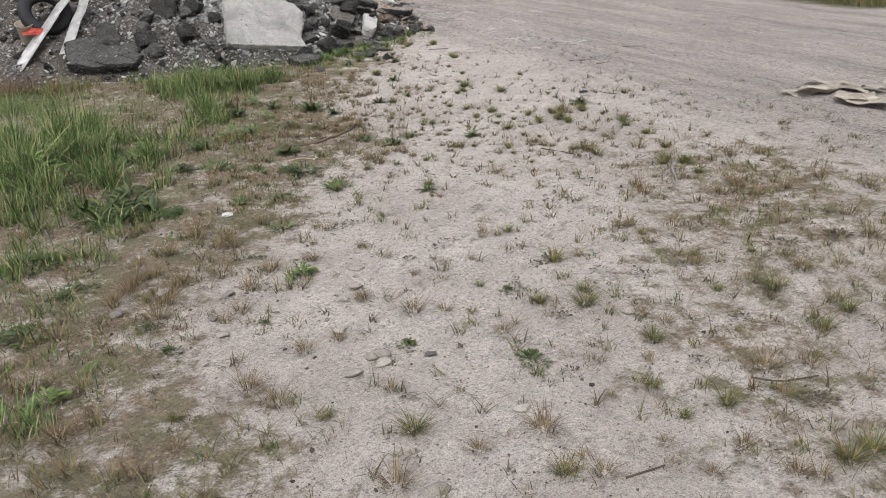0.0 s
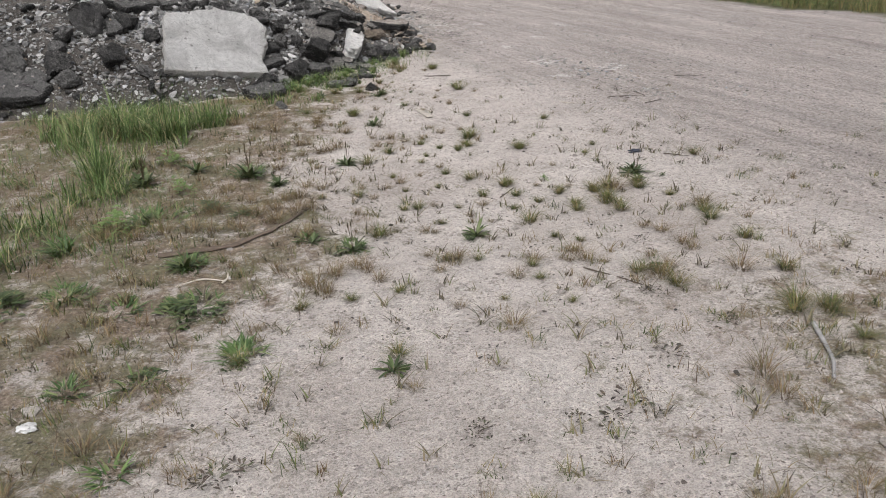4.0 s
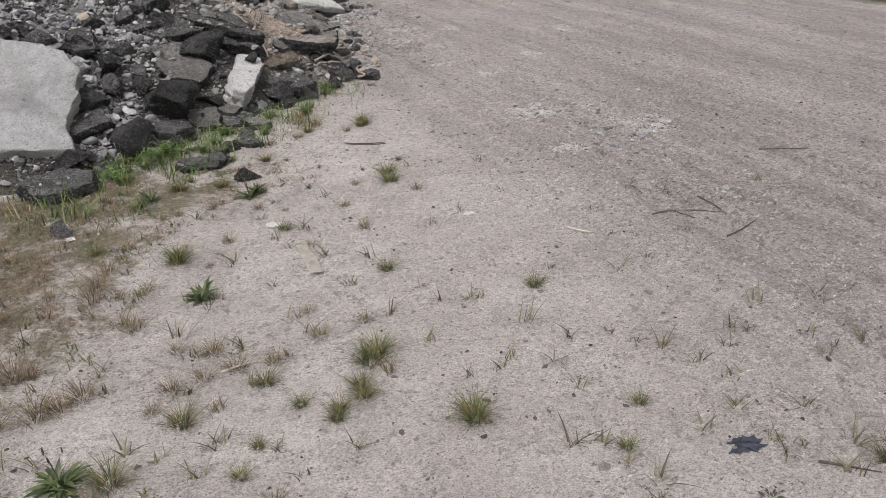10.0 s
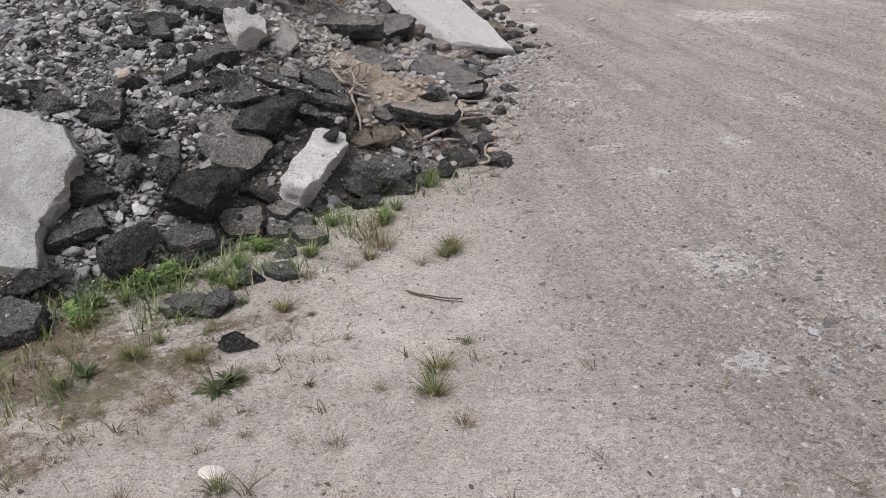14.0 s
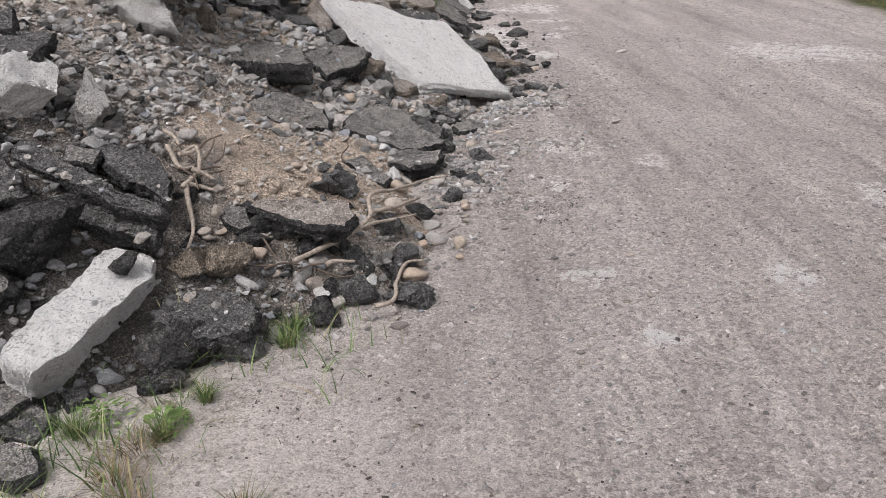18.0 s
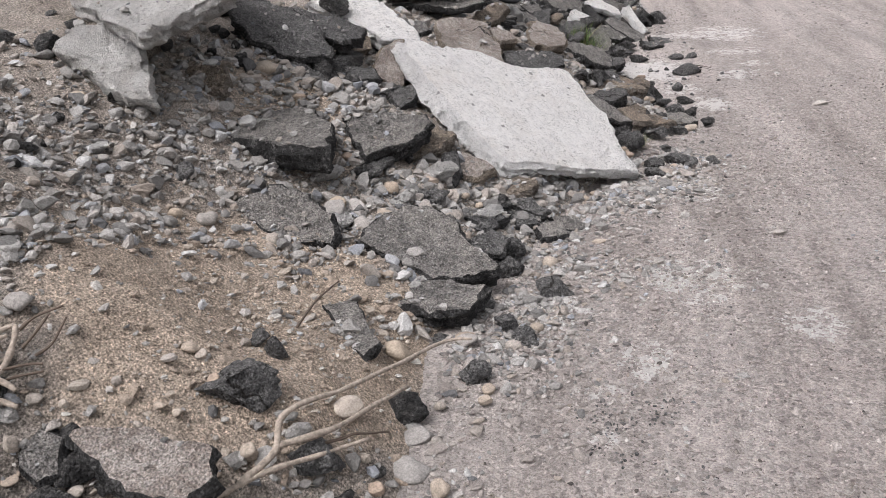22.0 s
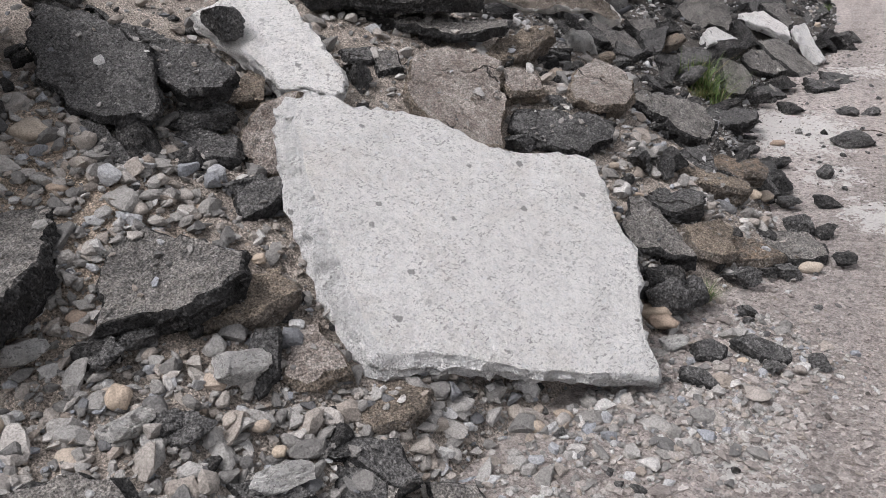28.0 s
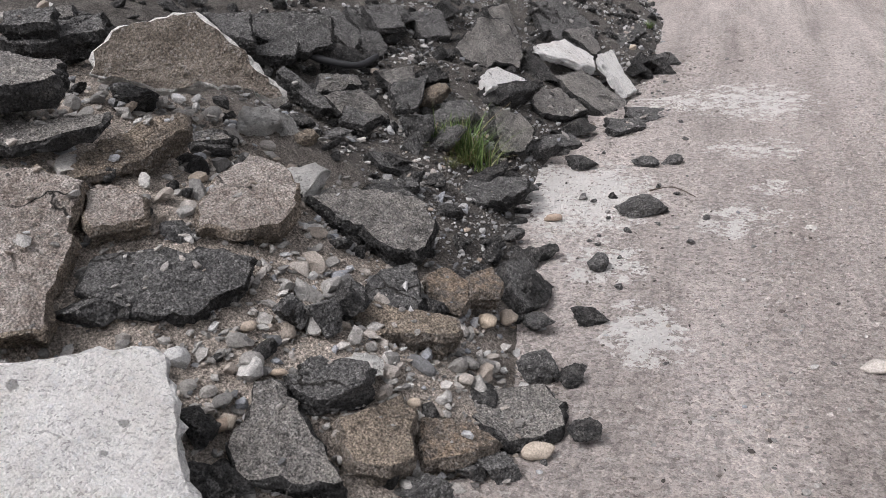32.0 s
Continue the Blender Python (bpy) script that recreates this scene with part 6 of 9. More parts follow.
cobble(-1.27, 14.3, 0.31, (0.07, 0.08, 0.06), 70)
cobble(-1.49, 14.84, 0.43, (0.06, 0.06, 0.05), 65)
cobble(-0.85, 16.04, 0.04, (0.12, 0.09, 0.06), 22)
cobble(-0.4, 15.91, 0.01, (0.08, 0.06, 0.04), 29)
cobble(-1.16, 14.15, 0.25, (0.08, 0.05, 0.03), 79)
cobble(-2.3, 14.44, 0.85, (0.09, 0.1, 0.07), 61)
cobble(-1.79, 14.74, 0.58, (0.07, 0.05, 0.04), 65)
cobble(-1.87, 14.7, 0.63, (0.08, 0.06, 0.04), 59)
cobble(-1.92, 14.42, 0.66, (0.05, 0.06, 0.05), 60)
cobble(-1.49, 14.56, 0.43, (0.06, 0.05, 0.04), 56)
cobble(-1.72, 14.77, 0.55, (0.06, 0.05, 0.04), 59)
cobble(-1.08, 14.5, 0.24, (0.04, 0.05, 0.04), 54)
cobble(-1.53, 14.3, 0.43, (0.06, 0.06, 0.04), 65)
cobble(-1.09, 14.76, 0.24, (0.05, 0.05, 0.03), 43)
cobble(-0.72, 15.37, 0.01, (0.05, 0.06, 0.04), 36)
cobble(-0.75, 15.29, 0.01, (0.05, 0.05, 0.04), 36)
cobble(-1.03, 14.56, 0.22, (0.05, 0.04, 0.03), 65)
cobble(-0.96, 14.57, 0.18, (0.04, 0.04, 0.03), 63)
cobble(-0.8, 12.13, 0.31, (0.06, 0.04, 0.03), 64)
cobble(-1.04, 16.95, 0.11, (0.05, 0.05, 0.03), 46)
cobble(-1.26, 16.26, 0.26, (0.05, 0.05, 0.04), 58)
cobble(-1.3, 16.46, 0.29, (0.05, 0.03, 0.02), 46)
cobble(-1.7, 16.26, 0.49, (0.06, 0.04, 0.03), 70)
cobble(-1.72, 18.4, 0.01, (0.09, 0.05, 0.04), 36)
cobble(-3.24, 21.83, 0.15, (0.09, 0.08, 0.06), 42)
cobble(-2.05, 16.76, 0.64, (0.07, 0.05, 0.04), 74)
cobble(-0.74, 16.9, 0.01, (0.1, 0.06, 0.05), 39)
cobble(-1.24, 17.42, 0.05, (0.07, 0.08, 0.06), 33)
cobble(-1.04, 16.72, 0.15, (0.04, 0.04, 0.03), 58)
cobble(-1.56, 16.35, 0.42, (0.06, 0.04, 0.03), 48)
cobble(-1.46, 16.49, 0.37, (0.05, 0.04, 0.03), 47)
cobble(-1.24, 17.3, 0.09, (0.07, 0.07, 0.05), 33)
cobble(-1.26, 16.24, 0.26, (0.05, 0.05, 0.04), 48)
cobble(-0.55, 16.07, 0, (0.04, 0.03, 0.02), 36)
cobble(-0.39, 16.15, 0.01, (0.04, 0.04, 0.03), 39)
cobble(-1.89, 11.45, 0.72, (0.08, 0.09, 0.07), 36)
cobble(-1.33, 4.7, 0.01, (0.07, 0.07, 0.05), 26)
cobble(1.49, 4.34, 0.01, (0.14, 0.08, 0.06), -38)
cobble(-0.28, 2.85, 0.01, (0.11, 0.07, 0.05), 0)
cobble(-0.06, 2, 0.01, (0.11, 0.06, 0.05), 15)
cobble(-0.37, 2.71, 0.01, (0.08, 0.04, 0.04), 4)
cobble(-0.26, 2.78, 0.01, (0.09, 0.05, 0.04), 19)
cobble(0.26, 2.42, 0.01, (0.07, 0.05, 0.04), 6)
cobble(-1.52, 3.32, 0.01, (0.07, 0.06, 0.04), 17)
cobble(-1.37, 3.53, 0.01, (0.08, 0.05, 0.04), 45)
cobble(-0.44, 3.71, 0.01, (0.09, 0.05, 0.04), 10)
cobble(-0.43, 3.51, 0.01, (0.07, 0.05, 0.04), 8)
cobble(-0.46, 3.07, 0.01, (0.06, 0.05, 0.03), 8)
cobble(-1.04, 3.49, 0.01, (0.06, 0.05, 0.03), 39)
cobble(-0.48, 3.37, 0.01, (0.05, 0.03, 0.03), 12)
cobble(-0.97, 3.08, 0.01, (0.06, 0.04, 0.03), 21)
cobble(0.8, 3.12, 0.01, (0.06, 0.04, 0.03), -21)
cobble(-1.05, 3.23, 0.01, (0.05, 0.04, 0.03), 16)
cobble(-0.31, 7.13, 0, (0.03, 0.03, 0.02), 18)
cobble(-0.64, 7.48, 0.01, (0.06, 0.04, 0.03), 17)
cobble(-0.12, 17.87, 0.01, (0.12, 0.07, 0.06), 4)
cobble(0.26, 15.25, 0.01, (0.07, 0.04, 0.03), 23)
cobble(-0.43, 14.78, 0.01, (0.07, 0.04, 0.03), 44)
cobble(-0.56, 13.41, 0.08, (0.10, 0.08, 0.07), 23)
cobble(-0.44, 13.67, 0.03, (0.09, 0.07, 0.05), 23)
cobble(-0.19, 12.99, -0.00, (0.12, 0.10, 0.06), 23)
cobble(-0.27, 13.13, -0.00, (0.10, 0.08, 0.05), 23)
cobble(-0.06, 12.96, 0.01, (0.06, 0.05, 0.07), 23)
cobble(-0.20, 12.85, 0.03, (0.05, 0.04, 0.04), 23)
cobble(-0.43, 12.33, 0.15, (0.08, 0.07, 0.04), 23)
cobble(-0.14, 12.59, 0.01, (0.13, 0.11, 0.06), 23)
cobble(-0.42, 12.62, 0.22, (0.05, 0.04, 0.06), 23)
cobble(-1.06, 12.45, 0.59, (0.08, 0.07, 0.05), 23)
cobble(-0.86, 12.33, 0.41, (0.05, 0.04, 0.03), 23)
cobble(-0.40, 12.97, 0.16, (0.11, 0.09, 0.04), 23)
cobble(-0.73, 12.72, 0.40, (0.06, 0.05, 0.03), 23)
cobble(-0.59, 12.55, 0.33, (0.03, 0.03, 0.02), 23)
cobble(-0.63, 12.53, 0.35, (0.04, 0.03, 0.02), 23)
cobble(-0.65, 12.47, 0.32, (0.03, 0.02, 0.02), 23)
cobble(-0.56, 12.50, 0.28, (0.05, 0.04, 0.03), 23)
cobble(-0.79, 12.13, 0.29, (0.05, 0.04, 0.03), 23)
cobble(-0.77, 12.18, 0.29, (0.06, 0.04, 0.02), 23)
cobble(-0.80, 12.37, 0.39, (0.03, 0.02, 0.03), 23)
cobble(-0.76, 12.50, 0.40, (0.03, 0.03, 0.03), 23)
cobble(-0.80, 12.22, 0.36, (0.04, 0.03, 0.06), 23)
cobble(-0.61, 12.19, 0.22, (0.07, 0.06, 0.05), 23)
cobble(-0.64, 12.27, 0.25, (0.05, 0.04, 0.03), 23)
cobble(-0.61, 12.69, 0.34, (0.04, 0.03, 0.05), 23)
cobble(-0.70, 12.73, 0.38, (0.04, 0.04, 0.03), 23)
cobble(-0.31, 12.56, 0.10, (0.04, 0.03, 0.02), 23)
cobble(-0.34, 12.51, 0.13, (0.03, 0.02, 0.02), 23)
cobble(-0.28, 12.35, 0.05, (0.05, 0.04, 0.02), 23)
cobble(-0.53, 12.17, 0.15, (0.05, 0.04, 0.02), 23)
cobble(-0.56, 12.14, 0.17, (0.04, 0.03, 0.02), 23)
cobble(-0.29, 13.28, 0.02, (0.04, 0.03, 0.03), 23)
cobble(-0.18, 13.38, 0.02, (0.05, 0.04, 0.03), 23)
cobble(-0.02, 12.84, 0.00, (0.04, 0.03, 0.02), 23)
cobble(-0.72, 12.64, 0.41, (0.05, 0.04, 0.02), 23)
cobble(-0.31, 12.70, 0.11, (0.04, 0.03, 0.02), 23)
cobble(-0.16, 12.72, 0.00, (0.05, 0.04, 0.02), 23)
cobble(-2.15, 14.43, 0.80, (0.152, 0.109, 0.076), 20)
cobble(-1.92, 14.42, 0.67, (0.076, 0.055, 0.038), 60)
cobble(-1.75, 14.58, 0.61, (0.088, 0.063, 0.044), 0)
cobble(-1.83, 14.69, 0.65, (0.075, 0.054, 0.038), 30)
cobble(-1.78, 14.74, 0.60, (0.079, 0.057, 0.039), 10)
cobble(-1.72, 14.76, 0.56, (0.074, 0.053, 0.037), 80)
cobble(-1.49, 14.83, 0.45, (0.067, 0.048, 0.034), 0)
cobble(-1.31, 14.30, 0.30, (0.080, 0.058, 0.040), 70)
cobble(-1.20, 14.52, 0.29, (0.079, 0.057, 0.039), 20)
cobble(-1.11, 14.52, 0.22, (0.050, 0.036, 0.025), 50)
cobble(-1.18, 14.14, 0.25, (0.084, 0.060, 0.042), 10)
cobble(-1.86, 14.43, 0.64, (0.056, 0.040, 0.028), 40)
cobble(-0.78, 15.30, -0.01, (0.066, 0.048, 0.033), 0)
cobble(-0.74, 15.39, 0.01, (0.063, 0.046, 0.032), 20)
cobble(-0.42, 15.93, 0.00, (0.077, 0.056, 0.039), 0)
cobble(-0.90, 16.05, 0.05, (0.136, 0.098, 0.068), 0)
cobble(-2.02, 14.38, 0.70, (0.058, 0.042, 0.029), 10)
cobble(-2.08, 14.47, 0.75, (0.071, 0.051, 0.036), 10)


def loose_lumps():
    """Smaller lumps that fill the heap between the larger pieces, and some that rolled onto the track."""
    n = 5000
    x, y = RNG.uniform(-6.0, -0.1, n), RNG.uniform(9.3, 26.0, n)
    d = inward(x, y)
    keep = (d > 0.0) & (d < 2.3) & (RNG.rand(n) < np.where((y > 13.3) & (y < 17.2), 0.45, 1)) & (np.hypot((x + 1.15) / 0.75, (y - 13.45) / 0.8) > 1) & (RNG.rand(n) > 0.7 * chippy(x, y)) & (sandy(x, y) < 0.35)
    x, y = x[keep], y[keep]
    s = np.clip(RNG.lognormal(math.log(0.06), 0.42, len(x)), 0.03, 0.15)
    p = np.stack([x, y, heap_top(x, y)], -1)
    tagged(scatter("asphalt_rubble", p, s, ASPHALT_SIDE, 0.62, ICO2, 0.03, cuts=12, sink=0.3), "black crumbled asphalt rubble filling the heap", "rubble", kind="stuff")
    y = RNG.uniform(12.6, 22, 60)
    x = -0.2 - np.maximum(y - 16.9, 0) * 0.48 - RNG.uniform(0.0, 0.75, 60)
    keep = inward(x, y) < -0.02
    x, y = x[keep], y[keep]
    p = np.stack([x, y, ground_height(x, y)], -1)
    tagged(scatter("asphalt_crumbs", p, RNG.uniform(0.015, 0.045, len(x)), ASPHALT_TOP, 0.6, ICO2, 0.02, cuts=9), "black asphalt crumbs scattered along the heap's foot", "rubble", kind="stuff")


def plateau_rubble():
    """Coarse rubble over the back of the heap, away from the track."""
    n = 5200
    x, y = RNG.uniform(-13.5, -2.5, n), RNG.uniform(9.3, 27.5, n)
    d = inward(x, y)
    keep = (d > 0.05) & ((d > 2.2) | (x < -5.0)) & (RNG.rand(n) < 0.35 + 0.65 * smoothstep(-0.2, 0.3, rolling(x, y, 0.8, 4, 0.6)))
    x, y = x[keep], y[keep]
    s = np.clip(RNG.lognormal(math.log(0.13), 0.55, len(x)), 0.04, 0.5)
    p = np.stack([x, y, heap_top(x, y)], -1)
    pale = RNG.rand(len(x)) < 0.3
    tagged(scatter("plateau_rubble", p[~pale], s[~pale], ASPHALT_TOP, 0.5, ICO2, 0.03, cuts=10, sink=0.3), "coarse broken asphalt over the back of the heap", "rubble", kind="stuff")
    tagged(scatter("plateau_stones", p[pale], s[pale] * 0.7, PALE_GRAVEL, 0.5, ICO2, 0.03, cuts=10, sink=0.3), "pale broken stones over the back of the heap", "rubble", kind="stuff")


loose_lumps()
plateau_rubble()
ON_SLABS = np.array(ON_SLABS)
tagged(scatter("slab_gravel", ON_SLABS, np.clip(RNG.lognormal(math.log(0.017), 0.5, len(ON_SLABS)), 0.008, 0.045), PALE_GRAVEL, 0.55, ICO1, 0.1, sink=0.25), "loose gravel lying on top of the broken slabs", "gravel", kind="stuff")

# ---- plants ----


def blades(roots, height, width, lean, rng, curl=0.5, azimuth=None):
    """Tapered, bent blades of grass as arrays of points and faces."""
    n = len(roots)
    az = rng.uniform(0, 2 * np.pi, n) if azimuth is None else azimuth
    d = np.stack([np.cos(az), np.sin(az), 0 * az], -1)
    side = np.stack([-np.sin(az), np.cos(az), 0 * az], -1)
    v, m = [], 4
    for j in range(m):
        t = j / (m - 1)
        mid = roots + d * (lean * height * (t * 0.6 + curl * t * t))[:, None] + np.array([0, 0, 1.0]) * (height * (t - 0.28 * lean * t * t))[:, None]
        w = (width * (1 - t) ** 0.7)[:, None]
        if j < m - 1:
            v += [mid - side * w, mid + side * w]
        else:
            v += [mid]
    v = np.stack(v, 1)
    k = v.shape[1]
    f = np.array([[0, 1, 3], [0, 3, 2], [2, 3, 5], [2, 5, 4], [4, 5, 6]])
    return v.reshape(-1, 3), (f[None] + (np.arange(n) * k)[:, None, None]).reshape(-1, 3)


def tuft_mesh(kind, seed):
    rng = np.random.RandomState(seed)
    n = {"g": 150, "m": 150, "d": 90}[kind]
    spread = {"g": 0.2, "m": 0.26, "d": 0.34}[kind]
    r = spread * np.sqrt(rng.rand(n))
    w = rng.uniform(0, 2 * np.pi, n)
    roots = np.stack([r * np.cos(w), r * np.sin(w), 0 * r - 0.03], -1)
    h = rng.uniform(0.45, 1.05, n)
    v, f = blades(roots, h, np.full(n, {"g": 0.0125, "m": 0.0125, "d": 0.0115}[kind]) * rng.uniform(0.7, 1.3, n), rng.uniform(0.15, 0.95, n) * {"g": 0.9, "m": 1.5, "d": 1.5}[kind], rng, azimuth=w + rng.uniform(-0.7, 0.7, n))
    return raw_mesh("grass_tuft", v, f, {"g": GREEN, "m": MIXED, "d": DRY}[kind])


TUFTS = {k: [tuft_mesh(k, 70 + i) for i in range(5)] for k in "gmd"}
TUFT_WORDS = {"g": "fresh green grass tuft growing at the rubble's foot", "m": "olive-green grass tuft with dry blades in sandy ground", "d": "small dry straw-coloured grass tuft in sandy ground"}


def tuft(kind, x, y, height):
    ob = new("grass_tuft", PICK.choice(TUFTS[kind]))
    k = min(height, 0.13) * (0.9 if kind == "m" else 1.0)
    ob.matrix_world = pose(x, y, surface(x, y), 0, 0, PICK.uniform(0, 360)) @ Matrix.Diagonal((k * 0.95, k * 0.95, k * 0.78, 1))
    return tagged(ob, TUFT_WORDS[kind], "grass", "grass tufts of the track")


def grass_patch(x, y, rx, ry, yaw, height, dense=1.0):
    rng = np.random.RandomState(int(abs(x * 100 + y * 1000)) % 9999)
    n = int(min(6500, (2300 * rx * ry / 0.25 + 160) * dense))
    r, w = np.sqrt(rng.rand(n)), rng.uniform(0, 2 * np.pi, n)
    r = r * (1 + 0.3 * np.sin(3 * w + x * 7) + 0.2 * np.sin(7 * w + y))
    c, s = math.cos(radians(yaw)), math.sin(radians(yaw))
    u, q = r * np.cos(w) * rx, r * np.sin(w) * ry
    px, py = x + c * u - s * q, y + s * u + c * q
    clump = 0.5 + 1.6 * rolling(px, py, 6, 3)
    keep = rng.rand(n) < np.clip((clump - 0.25) * 2.4, 0.03, 1)
    px, py, r, clump = px[keep], py[keep], r[keep], clump[keep]
    n = len(px)
    z = np.maximum(heap_height(px, py), ground_height(px, py)) - 0.01
    h = height * 0.72 * rng.uniform(0.2, 1.0, n) ** 0.8 * np.where(rng.rand(n) < 0.06, 1.5, 1.0) * (1.15 - 0.5 * r) * (0.3 + 1.35 * clump)
    v, f = blades(np.stack([px, py, z], -1), np.maximum(h, 0.04), rng.uniform(0.002, 0.0044, n), rng.uniform(0.1, 1.3, n) ** 1.3, rng)
    return tagged(new("tall_grass", raw_mesh("tall_grass", v, f, GREEN)), "patch of tall fresh green meadow grass", "grass", kind="stuff")


def herb_patch(x, y, radius, height):
    """A low mat of broad, arching leaves."""
    rng = np.random.RandomState(int(abs(x * 170 + y * 900)) % 9999)
    n = int(min(1500, 60 + 9000 * radius * radius * 2))
    r, w = np.sqrt(rng.rand(n)), rng.uniform(0, 2 * np.pi, n)
    r = r * (1 + 0.3 * np.sin(3 * w + x * 7) + 0.2 * np.sin(5 * w + y))
    px, py = x + r * np.cos(w) * radius, y + r * np.sin(w) * radius * 1.1
    keep = rng.rand(n) < np.clip(0.4 + 2.4 * rolling(px, py, 9, 3), 0.08, 1)
    px, py, w, r = px[keep], py[keep], w[keep], r[keep]
    n = len(px)
    h = height * rng.uniform(0.5, 1.15, n) * (1.15 - 0.5 * r)
    v, f = blades(np.stack([px, py, ground_height(px, py) - 0.004], -1), h, rng.uniform(0.0035, 0.0085, n), rng.uniform(0.5, 2.0, n), rng, 0.6, w + rng.uniform(-1.1, 1.1, n))
    return tagged(new("low_herbs", raw_mesh("low_herbs", v, f, HERB)), "low mat of dark green leafy herbs beside the track", "plants", kind="stuff")


def leaf_mesh(name, length, width, droop, material, folds=7):
    v, f = [], []
    for j in range(folds + 1):
        t = j / folds
        w = width * (math.sin(math.pi * min(1, t * 0.95 + 0.05)) ** 0.8) * 0.5 + 0.004 * (1 - t)
        z = length * (0.42 * t - droop * t * t)
        x = length * (t - 0.1 * t * t)
        v += [(x, -w, z + w * 0.25), (x, 0, z), (x, w, z + w * 0.25)]
    for j in range(folds):
        a = 3 * j
        f += [(a, a + 3, a + 4, a + 1), (a + 1, a + 4, a + 5, a + 2)]
    return raw_mesh(name, v, f, material)


PLANTAIN = [leaf_mesh("leaf", 1.0, 0.15, d, LEAF, 5) for d in (0.15, 0.3, 0.45)]


def herb_mesh(name, seed, material, upright, count=130):
    rng = np.random.RandomState(seed)
    base = leaf_mesh("leaf", 1.0, 0.3, 0.3, material, 3)
    bv = np.array([p.co[:] for p in base.vertices])
    bf = np.array([p.vertices[:] for p in base.polygons])
    bpy.data.meshes.remove(base)
    arm = rng.randint(0, 7, count)
    r = rng.rand(count) ** 0.8 * rng.uniform(0.22, 0.62, 7)[arm]
    w = rng.uniform(0, 2 * np.pi, 7)[arm] + 0.35 * rng.randn(count)
    a, s = w + rng.uniform(-1, 1, count), rng.uniform(0.1, 0.24, count)
    v = bv[None] * s[:, None, None]
    c, q = np.cos(a)[:, None], np.sin(a)[:, None]
    z = upright * np.maximum(0.55 - r, 0.02) * rng.uniform(0.2, 1.1, count)
    v = np.stack([c * v[..., 0] - q * v[..., 1] + (r * np.cos(w))[:, None], q * v[..., 0] + c * v[..., 1] + (r * np.sin(w))[:, None], v[..., 2] + z[:, None]], -1)
    return raw_mesh(name, v.reshape(-1, 3), (bf[None] + (np.arange(count) * len(bv))[:, None, None]).reshape(-1, 4), material)


WITHERED = leafy("withered_brown_leaf", (0.0, (0.04, 0.03, 0.026)), (0.6, (0.085, 0.065, 0.05)), (1.0, (0.07, 0.08, 0.04)), rough=0.7)
HERBS = {"b": [herb_mesh("foliage", i, WITHERED, 0.5, 26) for i in (6, 7)], "p": [herb_mesh("foliage", i, LEAF, 0.45, 90) for i in (1, 2, 3)], "c": [herb_mesh("foliage", i, BRIGHT, 0.9, 90) for i in (4, 5)]}


def part(name, mesh, parent, label=""):
    ob = new(name, mesh)
    ob.parent = parent
    return tagged(ob, label) if label else ob


def stalk_mesh():
    v, f = blades(np.array([[0, 0, 0], [0.004, 0, 0], [0, 0.004, 0]]), np.full(3, 0.86), np.full(3, 0.008), np.full(3, 0.2), np.random.RandomState(2), azimuth=np.array([0, 0.1, -0.1]))
    tip = ICO2[0] * np.array([0.035, 0.035, 0.16]) + np.array([0.2, 0, 0.85])
    return raw_mesh("seed_stalk", np.concatenate([v, tip]), np.concatenate([f, ICO2[1] + len(v)]), STALK)


STALKS = stalk_mesh()


def weed(kind, x, y, width):
    width = max(0.05, width * (1.45 if kind == "n" else 1.5 if kind == "c" and y < 8 else 1.2))
    thing = new("plantain_weed" if kind == "n" else "low_weed")
    thing.matrix_world = pose(x, y, surface(x, y), 0, 0, PICK.uniform(0, 360))
    if kind == "n":
        count = PICK.randint(20, 30)
        for i in range(count):
            ob = part("leaf", PICK.choice(PLANTAIN), thing)
            k = width * 0.68 * PICK.uniform(0.45, 1.1)
            ob.matrix_local = pose(0, 0, 0, PICK.uniform(-8, 8), PICK.uniform(-38, 14), i * 360 / count + PICK.uniform(-28, 28)) @ Matrix.Diagonal((k, k, k, 1))
        if width > 0.15 and PICK.random() < 0.6:
            for i in range(PICK.randint(2, 5)):
                ob = part("seed_stalk", STALKS, thing, "dark brown seed stalk")
                k = width * PICK.uniform(0.7, 1.2)
                ob.matrix_local = pose(0, 0, 0, 0, 0, PICK.uniform(0, 360)) @ Matrix.Diagonal((k, k, k, 1))
        words = "dark green plantain rosette growing in bare sandy ground"
    else:
        ob = part("foliage", PICK.choice(HERBS[kind]), thing)
        ob.matrix_local = Matrix.Diagonal((width, width, width * (0.8 if kind == "p" else 1.0), 1))
        words = "withered dark brown weed flat on sandy ground" if kind == "b" else "low dark green leafy weed spreading on the ground" if kind == "p" else "bright green leafy weed growing in sandy ground"
    return tagged(thing, words, "weed", "weeds of the track")


grass_patch(-3.12, 6.64, 0.61, 0.5, -9, 0.37, 1)
grass_patch(-2.9, 5.53, 0.39, 0.5, -7, 0.41, 1)
grass_patch(-2.47, 4.59, 0.33, 0.41, -6, 0.31, 1)
grass_patch(-2.52, 6.04, 0.51, 0.46, -8, 0.29, 1)
grass_patch(-2.27, 6.67, 0.3, 0.38, -8, 0.28, 1)
grass_patch(-2.26, 3.97, 0.22, 0.32, -6, 0.21, 1)
grass_patch(-2.1, 5.42, 0.25, 0.33, -7, 0.17, 1)
grass_patch(-2.9, 8.79, 0.29, 0.42, -9, 0.32, 1)
grass_patch(-2.39, 8.71, 0.26, 0.45, -9, 0.37, 1)
grass_patch(-1.29, 9.67, 0.37, 0.22, -11, 0.15, 0.3)
